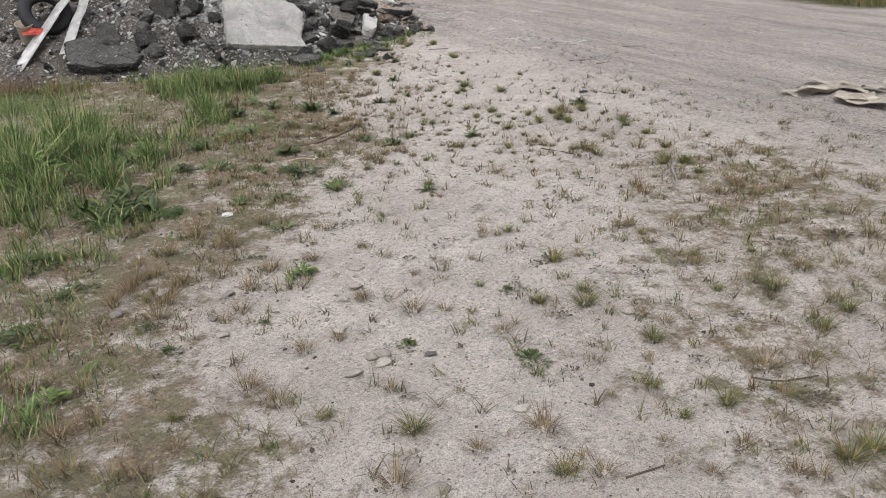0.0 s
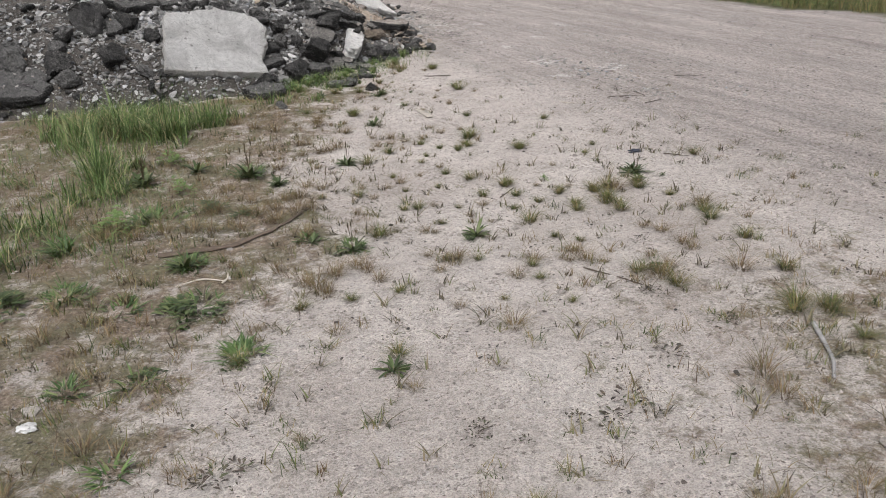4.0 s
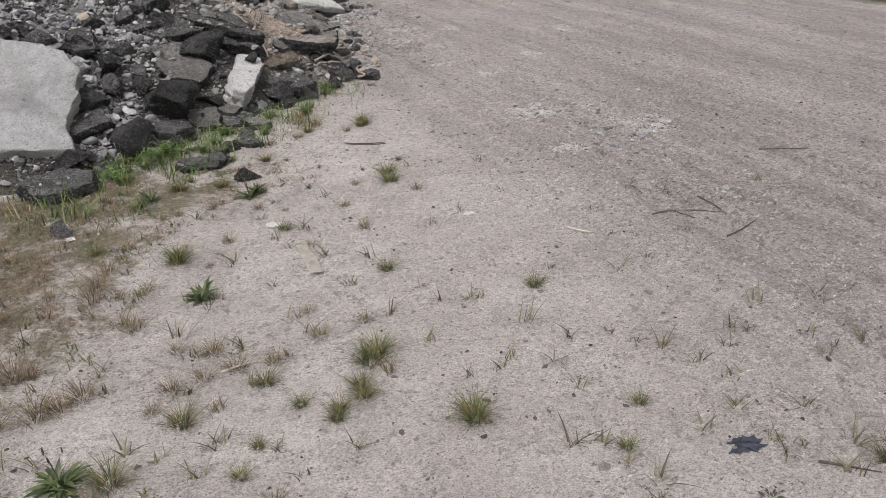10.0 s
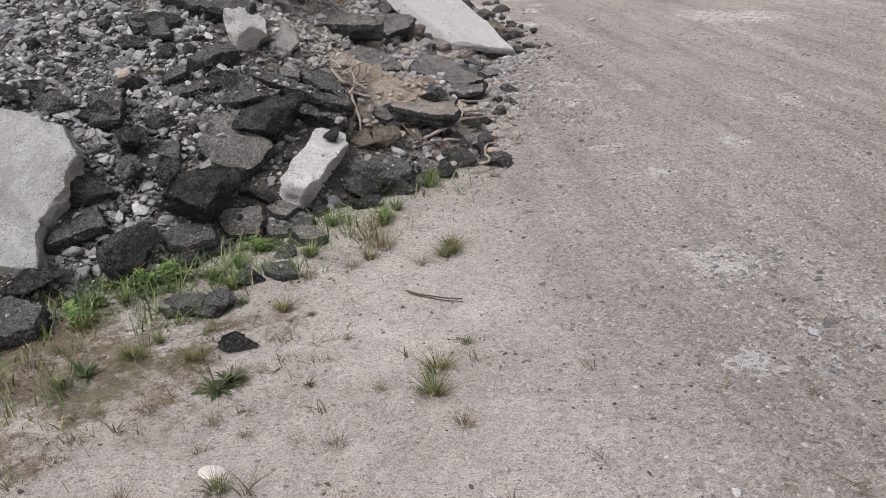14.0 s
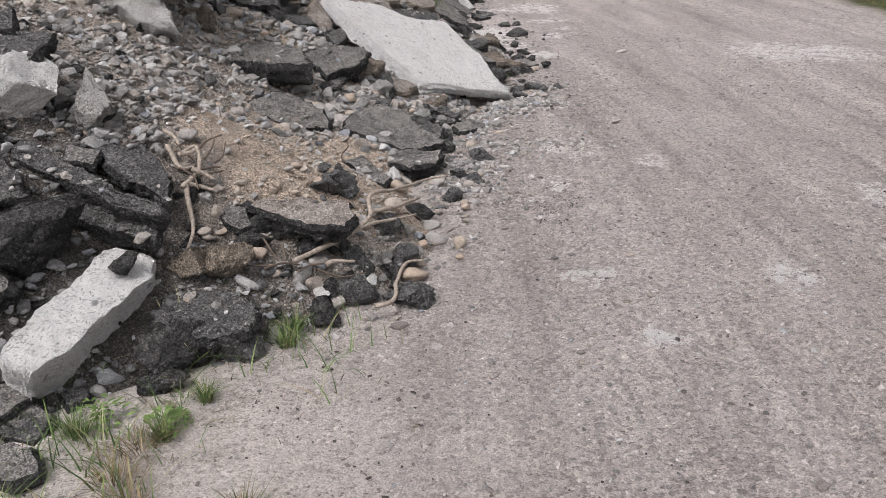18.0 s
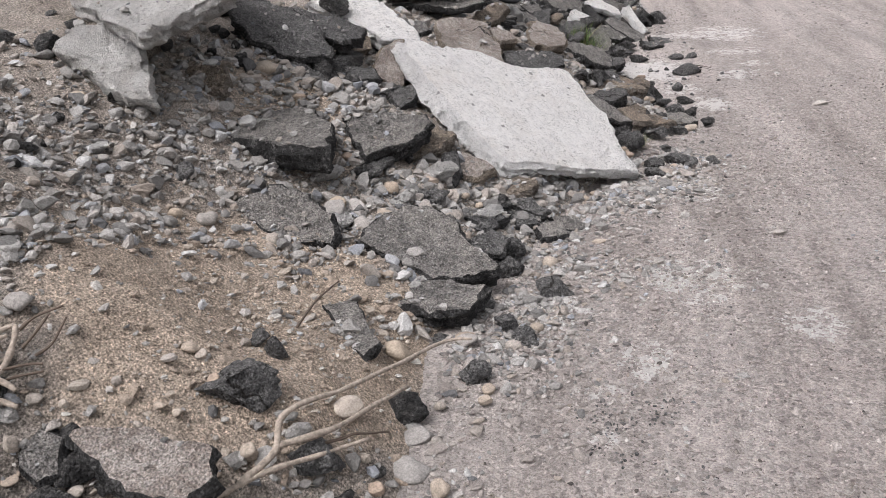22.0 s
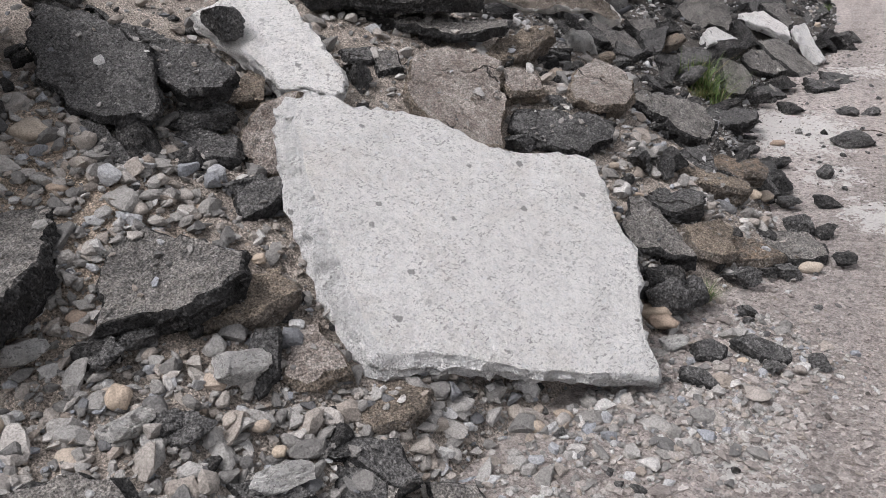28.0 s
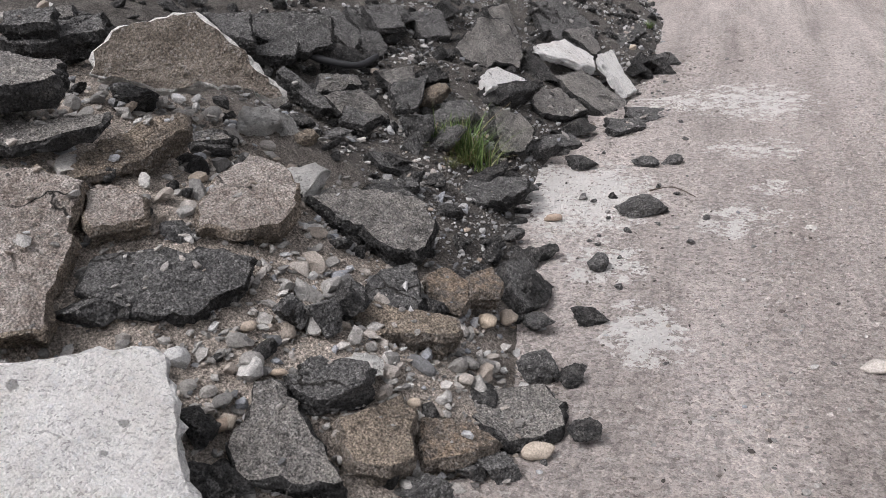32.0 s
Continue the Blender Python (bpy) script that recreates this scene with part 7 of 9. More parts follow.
grass_patch(-0.58, 11.05, 0.28, 0.24, -11, 0.18, 0.3)
grass_patch(-0.99, 10.3, 0.27, 0.21, -12, 0.14, 0.3)
grass_patch(-2.66, 8.41, 0.31, 0.38, -5, 0.37, 1)
grass_patch(-2.07, 7.42, 0.2, 0.26, -3, 0.34, 1.2)
grass_patch(-2.2, 7.75, 0.18, 0.24, -3, 0.36, 1.2)
grass_patch(-2.02, 8.46, 0.27, 0.3, -5, 0.31, 1)
grass_patch(-1.88, 8.82, 0.24, 0.34, -5, 0.29, 1)
grass_patch(-2.17, 8.48, 0.2, 0.25, -7, 0.24, 1)
grass_patch(-2.24, 9.1, 0.25, 0.27, -6, 0.3, 1)
grass_patch(-1.3, 10.23, 0.25, 0.11, -8, 0.12, 0.35)
grass_patch(-1.55, 9.99, 0.21, 0.11, -8, 0.14, 0.35)
grass_patch(-0.64, 10.75, 0.22, 0.13, -7, 0.13, 0.3)
grass_patch(5.7, 15.5, 0.38, 0.32, -21, 0.2, 1)
grass_patch(5.14, 16.24, 0.42, 0.3, -22, 0.18, 1)
grass_patch(-2.1, 4.1, 0.36, 0.26, -5, 0.19, 0.8)
grass_patch(-2, 3.36, 0.19, 0.25, -5, 0.21, 0.7)
grass_patch(-1.69, 2.84, 0.17, 0.19, -6, 0.13, 0.5)
grass_patch(-1.97, 4.53, 0.28, 0.25, -6, 0.15, 0.6)
grass_patch(-1.57, 2.45, 0.13, 0.15, -5, 0.14, 0.5)
grass_patch(-2.41, 5.21, 0.49, 0.38, -8, 0.34, 1)
grass_patch(-1.69, 6.29, 0.17, 0.15, -3, 0.15, 0.6)
grass_patch(-2.01, 7.06, 0.17, 0.18, -3, 0.18, 0.7)
grass_patch(-1.1, 5.47, 0.1, 0.07, -2, 0.1, 0.4)
grass_patch(-2.34, 18.48, 0.16, 0.12, 0, 0.3, 1.4)
grass_patch(-2.49, 18.52, 0.1, 0.1, 0, 0.26, 1.2)
herb_patch(-1.99, 4.75, 0.22, 0.12)
herb_patch(-0.95, 5.48, 0.14, 0.07)
herb_patch(-0.68, 5.05, 0.07, 0.07)
herb_patch(-1.13, 5.90, 0.07, 0.07)
herb_patch(-1.16, 7.39, 0.09, 0.10)
herb_patch(-0.93, 4.37, 0.05, 0.06)
herb_patch(-1.61, 5.61, 0.11, 0.05)
herb_patch(-1.26, 4.83, 0.06, 0.05)
herb_patch(-1.58, 4.63, 0.08, 0.06)
herb_patch(-1.52, 4.24, 0.07, 0.05)
herb_patch(-1.31, 5.48, 0.09, 0.05)
herb_patch(-1.53, 6.56, 0.13, 0.10)
herb_patch(-1.84, 6.17, 0.08, 0.10)
herb_patch(-2.28, 5.92, 0.16, 0.12)
herb_patch(-2.41, 5.47, 0.14, 0.12)
herb_patch(-0.37, 6.08, 0.09, 0.05)
herb_patch(-0.58, 6.19, 0.06, 0.05)
herb_patch(-1.03, 4.86, 0.05, 0.08)

tuft('m', 0.25, 9.96, 0.13)
tuft('m', 0.91, 8.66, 0.09)
tuft('m', -0.65, 9.02, 0.13)
tuft('m', 0.31, 8.2, 0.12)
tuft('m', 0.28, 7.96, 0.09)
tuft('m', 0.64, 7.79, 0.11)
tuft('m', 0.12, 7.32, 0.08)
tuft('m', 0.27, 7.21, 0.09)
tuft('m', 0.48, 7.01, 0.11)
tuft('m', -0.41, 7.57, 0.13)
tuft('m', 1.07, 7.64, 0.06)
tuft('m', -0.4, 6.88, 0.09)
tuft('m', 0.34, 6.84, 0.09)
tuft('m', 0.53, 6.83, 0.08)
tuft('m', 0.99, 6.81, 0.11)
tuft('m', 1.26, 6.87, 0.11)
tuft('m', 1.03, 6.66, 0.14)
tuft('m', 1.41, 6.73, 0.07)
tuft('m', 0.78, 6.82, 0.08)
tuft('m', 0.65, 6.7, 0.07)
tuft('m', -0.12, 6.62, 0.07)
tuft('m', -0.04, 6.64, 0.09)
tuft('m', 0.85, 6.54, 0.1)
tuft('m', 1.09, 6.54, 0.12)
tuft('m', 0.07, 7.02, 0.06)
tuft('m', -0.62, 6.85, 0.07)
tuft('m', -0.06, 8.05, 0.09)
tuft('m', 0.08, 7.92, 0.07)
tuft('m', 0.21, 7.83, 0.07)
tuft('m', -0.04, 7.59, 0.06)
tuft('m', -0.01, 7.71, 0.06)
tuft('m', -0.28, 7.84, 0.11)
tuft('m', -0.01, 11.13, 0.12)
tuft('m', -0.23, 9.36, 0.09)
tuft('m', -0.22, 7.28, 0.06)
tuft('m', 0.19, 6.62, 0.05)
tuft('m', 0.5, 6.61, 0.06)
tuft('m', -0.12, 6.95, 0.06)
tuft('m', 1.78, 7.55, 0.1)
tuft('m', 1.16, 7.86, 0.06)
tuft('m', 0.3, 8.86, 0.09)
tuft('d', -0.24, 7.05, 0.05)
tuft('d', -0.05, 7.27, 0.06)
tuft('d', -0.47, 9.24, 0.07)
tuft('d', 0.4, 9.8, 0.07)
tuft('d', 0.82, 7.38, 0.05)
tuft('d', 0.33, 6.68, 0.07)
tuft('d', 0.85, 6.94, 0.05)
tuft('d', 0.67, 7.02, 0.04)
tuft('d', 0.08, 7.47, 0.07)
tuft('d', 0.24, 8.45, 0.07)
tuft('d', 0.09, 8.33, 0.08)
tuft('d', -0.29, 8.26, 0.1)
tuft('d', -0.18, 8.15, 0.08)
tuft('d', -0.37, 8.02, 0.08)
tuft('d', -0.4, 7.9, 0.06)
tuft('d', -1.04, 7.74, 0.1)
tuft('d', -1, 7.5, 0.12)
tuft('d', -0.88, 7.83, 0.09)
tuft('d', -0.8, 7.65, 0.07)
tuft('d', -0.73, 7.5, 0.07)
tuft('d', -0.64, 7.05, 0.1)
tuft('d', -0.76, 6.89, 0.12)
tuft('d', -0.83, 6.84, 0.1)
tuft('d', -1.03, 6.84, 0.1)
tuft('d', -0.86, 6.7, 0.1)
tuft('d', -0.65, 6.66, 0.11)
tuft('d', -0.71, 7.93, 0.1)
tuft('d', -0.05, 8.17, 0.08)
tuft('d', -0.39, 7.02, 0.06)
tuft('d', -0.31, 6.85, 0.07)
tuft('d', -1.08, 8.71, 0.08)
tuft('d', -1.42, 9.06, 0.09)
tuft('m', -0.66, 9.08, 0.11)
tuft('m', 0.01, 11.08, 0.09)
tuft('m', -0.92, 9.93, 0.11)
tuft('m', 0.26, 8.03, 0.07)
tuft('m', -1.06, 9.13, 0.08)
tuft('d', -0.66, 8.45, 0.1)
tuft('d', -0.28, 8.09, 0.07)
tuft('d', -0.43, 8.28, 0.06)
tuft('d', -0.7, 8.77, 0.06)
tuft('d', 0.03, 9.64, 0.07)
tuft('d', 0.16, 9.35, 0.07)
tuft('d', 0.01, 8.54, 0.06)
tuft('d', -0.94, 9.19, 0.09)
tuft('d', -0.92, 8.79, 0.14)
tuft('d', -0.9, 8.68, 0.14)
tuft('d', -0.93, 8.94, 0.1)
tuft('d', -0.5, 8.99, 0.04)
tuft('d', -0.66, 9.65, 0.08)
tuft('d', -0.07, 9.15, 0.06)
tuft('g', -0.67, 11.25, 0.19)
tuft('g', -0.42, 11.33, 0.17)
tuft('g', -0.63, 10.89, 0.13)
tuft('g', -0.38, 12.03, 0.16)
tuft('g', -0.9, 10.9, 0.09)
tuft('g', -1.28, 10.08, 0.14)
tuft('g', -0.88, 10.05, 0.07)
tuft('g', -1.32, 10.51, 0.1)
tuft('g', -1.19, 10.59, 0.1)
tuft('g', -1.37, 10.42, 0.1)
tuft('g', -1.23, 10.31, 0.1)
tuft('g', -0.96, 10.58, 0.08)
tuft('g', -0.73, 10.42, 0.07)
tuft('m', -0.69, 9.98, 0.1)
tuft('m', -0.53, 10.41, 0.1)
tuft('m', -0.35, 10.94, 0.1)
tuft('m', -1.05, 9.71, 0.09)
tuft('m', 0.28, 10.3, 0.05)
tuft('m', -0.4, 10.39, 0.04)
tuft('d', -0.33, 11.06, 0.18)
tuft('d', -0.18, 10.25, 0.04)
tuft('d', -0.46, 9.88, 0.1)
tuft('d', -0.81, 9.59, 0.06)
tuft('d', 0.06, 9.95, 0.06)
tuft('d', -0.27, 9.61, 0.04)
tuft('d', -0.42, 9.65, 0.06)
tuft('g', -0.36, 11.94, 0.22)
tuft('g', -0.43, 11.55, 0.11)
tuft('g', -0.83, 10.53, 0.12)
tuft('g', -0.9, 10.71, 0.1)
tuft('d', -0.09, 10.91, 0.07)
tuft('d', -0.4, 10.83, 0.08)
tuft('d', -0.56, 10.69, 0.08)
tuft('d', -0.43, 11.12, 0.16)
tuft('d', -0.45, 11.26, 0.15)
tuft('m', -2.23, 18.23, 0.18)
tuft('g', -0.85, 16.3, 0.11)
tuft('m', -2.27, 18.39, 0.18)
tuft('m', -2.28, 18.59, 0.15)
tuft('g', -3.77, 23.14, 0.16)
tuft('m', 0.57, 6.37, 0.11)
tuft('m', 0.51, 7.06, 0.08)
tuft('m', 0.99, 6.87, 0.09)
tuft('m', 1.53, 6.36, 0.11)
tuft('m', 1.13, 5.53, 0.11)
tuft('m', 0.79, 6.08, 0.06)
tuft('m', 0.54, 5.64, 0.06)
tuft('m', -0.09, 5.53, 0.07)
tuft('m', -0.51, 5.43, 0.09)
tuft('m', -0.3, 5.48, 0.07)
tuft('m', 1.27, 6.95, 0.08)
tuft('m', 0.63, 7.84, 0.1)
tuft('m', 0.8, 6.88, 0.08)
tuft('m', 0.67, 6.15, 0.06)
tuft('m', 0.52, 5.78, 0.07)
tuft('m', 0.27, 5.88, 0.06)
tuft('m', -0.23, 6.23, 0.13)
tuft('m', 0.21, 7.88, 0.08)
tuft('m', -0.01, 11.03, 0.11)
tuft('m', 0.1, 6.39, 0.06)
tuft('m', 0.85, 6.62, 0.09)
tuft('m', 1.05, 6.72, 0.1)
tuft('m', 0.99, 5.69, 0.1)
tuft('m', 1.09, 5.68, 0.1)
tuft('m', 0.37, 5.45, 0.05)
tuft('m', 0.65, 5.41, 0.05)
tuft('d', -0.7, 5.85, 0.06)
tuft('d', -0.91, 5.87, 0.08)
tuft('d', 0.09, 5.74, 0.07)
tuft('d', -0.47, 5.62, 0.15)
tuft('d', 0.13, 5.87, 0.08)
tuft('d', 0.03, 5.94, 0.06)
tuft('d', 0.06, 6.25, 0.05)
tuft('d', 0.05, 6.67, 0.05)
tuft('d', 0.17, 5.91, 0.08)
tuft('d', 0.44, 5.67, 0.08)
tuft('d', 0.7, 5.82, 0.06)
tuft('d', 0.78, 5.83, 0.1)
tuft('d', 0.86, 5.8, 0.06)
tuft('d', 0.01, 6.26, 0.07)
tuft('d', 0.25, 6.48, 0.05)
tuft('d', 1.15, 6.25, 0.07)
tuft('d', 1.28, 6, 0.09)
tuft('d', 1.31, 5.93, 0.09)
tuft('d', 1.09, 5.87, 0.06)
tuft('d', -0.26, 5.79, 0.1)
tuft('d', -0.19, 5.67, 0.09)
tuft('d', -0.62, 6.24, 0.11)
tuft('d', -0.4, 5.73, 0.11)
tuft('d', -0.42, 5.53, 0.11)
tuft('d', -0.81, 6.48, 0.14)
tuft('d', -0.95, 6.64, 0.13)
tuft('d', -0.73, 6.63, 0.15)
tuft('d', -1, 6.39, 0.14)
tuft('d', -1.14, 6.35, 0.12)
tuft('d', -1.2, 6.66, 0.16)
tuft('d', -1.24, 7.08, 0.14)
tuft('d', -0.75, 7.11, 0.11)
tuft('d', -1.22, 8.5, 0.22)
tuft('d', -0.96, 8.13, 0.17)
tuft('d', -1.4, 8.64, 0.19)
tuft('d', -0.78, 7.91, 0.13)
tuft('d', -0.66, 8, 0.1)
tuft('d', -1.59, 8.79, 0.2)
tuft('d', -1.24, 6.36, 0.12)
tuft('d', -1.4, 6.36, 0.15)
tuft('d', -1.52, 6.28, 0.15)
tuft('d', -1.69, 6.42, 0.18)
tuft('d', -1.69, 6.29, 0.18)
tuft('d', -1.31, 6.88, 0.11)
tuft('d', -0.38, 6.58, 0.07)
tuft('d', 0.36, 6.38, 0.04)
tuft('d', 1.22, 6.16, 0.09)
tuft('d', 1.15, 5.74, 0.08)
tuft('m', -0.67, 4.97, 0.1)
tuft('m', -0.07, 5, 0.09)
tuft('m', 1.53, 5.25, 0.11)
tuft('m', 1.71, 5.32, 0.08)
tuft('m', 1.7, 5.02, 0.08)
tuft('m', 1.26, 3.32, 0.07)
tuft('m', 1.07, 3.97, 0.07)
tuft('m', 1.55, 3.69, 0.06)
tuft('m', 1.27, 3.71, 0.07)
tuft('m', 0.36, 4.14, 0.08)
tuft('m', 0.17, 3.49, 0.06)
tuft('m', 0.65, 3.36, 0.09)
tuft('m', 0.43, 3.28, 0.09)
tuft('m', 1.61, 6.07, 0.1)
tuft('m', 1.66, 5.67, 0.12)
tuft('m', 0.29, 8.15, 0.13)
tuft('m', 0.22, 10.11, 0.12)
tuft('m', 1.08, 6.9, 0.13)
tuft('m', 1.53, 6.47, 0.1)
tuft('d', 0.24, 3.03, 0.08)
tuft('d', -0.15, 3.62, 0.05)
tuft('d', -0.36, 4.48, 0.05)
tuft('d', -0.15, 3.25, 0.11)
tuft('d', 0.12, 3.22, 0.06)
tuft('d', -0, 3.25, 0.07)
tuft('d', 0.94, 3.03, 0.07)
tuft('d', 0.85, 3.11, 0.08)
tuft('d', -0.41, 3.42, 0.07)
tuft('d', -0.33, 5.18, 0.08)
tuft('d', 0, 4.77, 0.06)
tuft('d', 0.22, 4.15, 0.07)
tuft('d', 0.3, 4.1, 0.07)
tuft('d', -0.05, 3.8, 0.04)
tuft('d', 0.15, 3.79, 0.05)
tuft('d', 0.69, 3.76, 0.07)
tuft('d', 1.18, 3.72, 0.06)
tuft('d', 2.04, 5.38, 0.14)
tuft('d', 2.27, 5.45, 0.11)
tuft('d', 1.86, 4.74, 0.18)
tuft('d', 1.9, 4.53, 0.18)
tuft('d', 1.72, 4.61, 0.18)
tuft('d', 1.24, 4.8, 0.15)
tuft('d', 1.25, 4.66, 0.11)
tuft('d', 1.3, 4.18, 0.08)
tuft('d', 1.04, 4.1, 0.07)
tuft('d', 0.74, 5.94, 0.09)
tuft('d', 0.53, 5.85, 0.09)
tuft('d', 0.39, 5.19, 0.11)
tuft('d', 0.17, 5.39, 0.06)
tuft('d', -0.16, 7.15, 0.09)
tuft('d', -0.53, 5.66, 0.1)
tuft('d', -0.31, 5.84, 0.11)
tuft('d', -1.33, 5.36, 0.08)
tuft('d', -1.07, 4.48, 0.11)
tuft('d', -1.14, 4.1, 0.15)
tuft('d', -1.24, 4.11, 0.13)
tuft('d', -1.43, 4.39, 0.14)
tuft('d', -0.73, 4.34, 0.06)
tuft('d', -0.71, 4.08, 0.06)
tuft('d', -0.95, 3.55, 0.11)
tuft('d', -0.94, 3.32, 0.1)
tuft('d', -0.99, 3.21, 0.08)
tuft('d', -1.32, 3.44, 0.13)
tuft('d', -1.31, 3.25, 0.13)
tuft('d', -1.55, 3.59, 0.19)
tuft('d', -1.31, 3.65, 0.14)
tuft('d', -1.47, 3.74, 0.14)
tuft('d', -1.6, 3.86, 0.15)
tuft('d', -1.12, 3.71, 0.14)
tuft('d', -0.68, 3.85, 0.09)
tuft('d', -0.44, 4.01, 0.07)
tuft('d', -0.29, 3.86, 0.06)
tuft('d', -0.54, 3.64, 0.04)
tuft('m', -0.45, 2.44, 0.07)
tuft('m', -0.13, 2.32, 0.11)
tuft('m', -1, 2.48, 0.07)
tuft('m', 0.85, 2.89, 0.11)
tuft('m', 1.51, 3.3, 0.14)
tuft('m', 0.63, 3.22, 0.16)
tuft('m', 0.99, 2.41, 0.1)
tuft('m', 0.76, 2.55, 0.07)
tuft('m', 0.82, 2.35, 0.06)
tuft('m', 0.35, 2.06, 0.09)
tuft('m', 1.73, 3.05, 0.11)
tuft('m', 1.57, 2.92, 0.1)
tuft('m', 0.56, 3.73, 0.12)
tuft('m', 1.57, 5.33, 0.16)
tuft('m', 1.67, 5.25, 0.12)
tuft('m', 1.25, 2.05, 0.12)
tuft('m', 1.35, 2.1, 0.15)
tuft('d', 0.32, 2.3, 0.12)
tuft('d', -0.18, 2.04, 0.11)
tuft('d', 1.22, 2.65, 0.21)
tuft('d', -0.79, 2.68, 0.14)
tuft('d', 0.09, 2.19, 0.07)
tuft('d', -0.64, 2.55, 0.11)
tuft('d', -0.95, 2.3, 0.08)
tuft('d', -1.28, 2.2, 0.11)
tuft('d', 0.82, 2.04, 0.06)
tuft('d', 1.87, 4.84, 0.15)
tuft('d', 2.13, 4.69, 0.19)
tuft('d', 2.43, 4.88, 0.2)
tuft('d', 2.27, 4.17, 0.25)
tuft('d', 2.23, 3.84, 0.3)
tuft('d', 2.63, 4.62, 0.2)
tuft('d', 1.47, 5.7, 0.17)
tuft('d', 1.08, 5.62, 0.17)
tuft('d', 1.11, 6.84, 0.15)
tuft('d', 1.54, 6.56, 0.15)
tuft('d', 0.98, 4.08, 0.1)
tuft('d', 1.08, 3.86, 0.09)
tuft('d', 1.24, 3.59, 0.09)
tuft('d', 1.71, 3.47, 0.12)
tuft('d', 1.73, 3.16, 0.11)
tuft('d', 1.41, 2.66, 0.1)
tuft('d', 1.22, 2.47, 0.07)
tuft('d', 0.72, 2.21, 0.06)
tuft('d', 0.96, 2.16, 0.08)
tuft('d', 1.07, 2.01, 0.08)
tuft('d', 1.13, 1.98, 0.08)
tuft('d', 0.48, 2.06, 0.08)
tuft('d', 0.59, 2.49, 0.05)
tuft('d', 0.04, 2.57, 0.04)
tuft('d', -0.22, 2.59, 0.07)
tuft('d', -0.59, 2.93, 0.1)
tuft('d', -0.46, 3.01, 0.07)
tuft('d', -0.39, 3.37, 0.07)
tuft('d', -0.88, 3.75, 0.12)
tuft('d', -1.53, 3.68, 0.18)
tuft('d', -1.58, 3.44, 0.17)
tuft('d', -1.71, 3.12, 0.17)
tuft('d', -1.49, 4.04, 0.16)
tuft('d', -1.4, 4.27, 0.17)
tuft('d', -1.23, 4.25, 0.17)
tuft('d', -1.53, 5.21, 0.16)
tuft('d', -1.77, 4.32, 0.21)
tuft('d', -1.63, 2.71, 0.15)
tuft('d', -1.42, 2.69, 0.15)
tuft('d', -1.57, 2.45, 0.19)
tuft('d', -1.4, 2.4, 0.16)
tuft('d', -1.06, 2.16, 0.08)
tuft('d', -0.77, 2.03, 0.08)

weed('p', -2.04, 4.73, 0.32)
weed('p', -0.17, 2.94, 0.1)
weed('p', 0.33, 2.77, 0.14)
weed('p', -0.68, 4.98, 0.1)
weed('p', -1.81, 3.13, 0.14)
weed('p', 1.27, 7.21, 0.1)
weed('p', -2.87, 5.95, 0.29)
weed('p', -2.93, 5.41, 0.27)
weed('p', -1.31, 3.19, 0.11)
weed('p', -1.16, 2.95, 0.09)
weed('c', -0.69, 3.63, 0.11)
weed('c', -2.96, 5.47, 0.2)
weed('c', -1.44, 2.84, 0.06)
weed('c', -1.5, 2.58, 0.12)
weed('n', -1.17, 7.36, 0.11)
weed('n', -1.81, 7.24, 0.14)
weed('n', -0.35, 6.04, 0.11)
weed('n', -0.57, 6.16, 0.09)
weed('n', -1.16, 5.88, 0.09)
weed('n', -0.54, 7.54, 0.07)
weed('n', 1.3, 7.21, 0.09)
weed('n', 1.28, 6.99, 0.08)
weed('n', -0.94, 7.15, 0.06)
weed('p', 0.26, 6.14, 0.1)
weed('p', -1.08, 5.48, 0.12)
weed('p', -0.88, 5.47, 0.1)
weed('p', -1.85, 7.77, 0.1)
weed('p', -1.54, 7.5, 0.09)
weed('p', -1.11, 6.04, 0.09)
weed('p', 1.09, 5.73, 0.08)
weed('c', 0.72, 7.11, 0.05)
weed('n', 1.28, 7.14, 0.1)
weed('n', -0.56, 7.57, 0.08)
weed('n', -0.45, 8.66, 0.09)
weed('n', 1.45, 7.07, 0.04)
weed('n', -0.45, 8.7, 0.1)
weed('n', -0.5, 9.82, 0.11)
weed('n', -0.48, 9.88, 0.09)
weed('n', -0.2, 9.93, 0.04)
weed('n', -1.02, 9.79, 0.09)
weed('p', -0.9, 10.96, 0.13)
weed('p', -1.26, 10.45, 0.15)
weed('p', -1.12, 10.53, 0.13)
weed('n', -1.18, 7.39, 0.12)
weed('n', -0.08, 4.89, 0.09)
weed('n', 0.27, 6.19, 0.12)
weed('n', -1.14, 5.88, 0.12)
weed('p', -0.97, 5.46, 0.23)
weed('p', -1.01, 4.9, 0.12)
weed('p', -0.71, 3.65, 0.13)
weed('p', -0.99, 3.91, 0.09)
weed('p', 0.29, 3.43, 0.08)
weed('p', -0.81, 3.2, 0.06)
weed('p', -2.05, 5.05, 0.32)
weed('p', -2.2, 3.97, 0.24)
weed('p', -1.83, 3.58, 0.18)
weed('p', -1.87, 3.14, 0.2)
weed('p', -1.68, 4.68, 0.15)
weed('b', 0.32, 3.49, 0.12)
weed('b', 0.52, 3.11, 0.1)
weed('b', 0.97, 3.48, 0.11)
weed('b', 0.47, 2.68, 0.07)
weed('b', 1.32, 2.38, 0.1)
weed('b', 1.77, 3.74, 0.16)
weed('b', 0.22, 4.51, 0.08)
weed('b', -0.01, 3.94, 0.11)
weed('b', 0.73, 4.65, 0.14)
weed('b', 2.05, 3.78, 0.19)
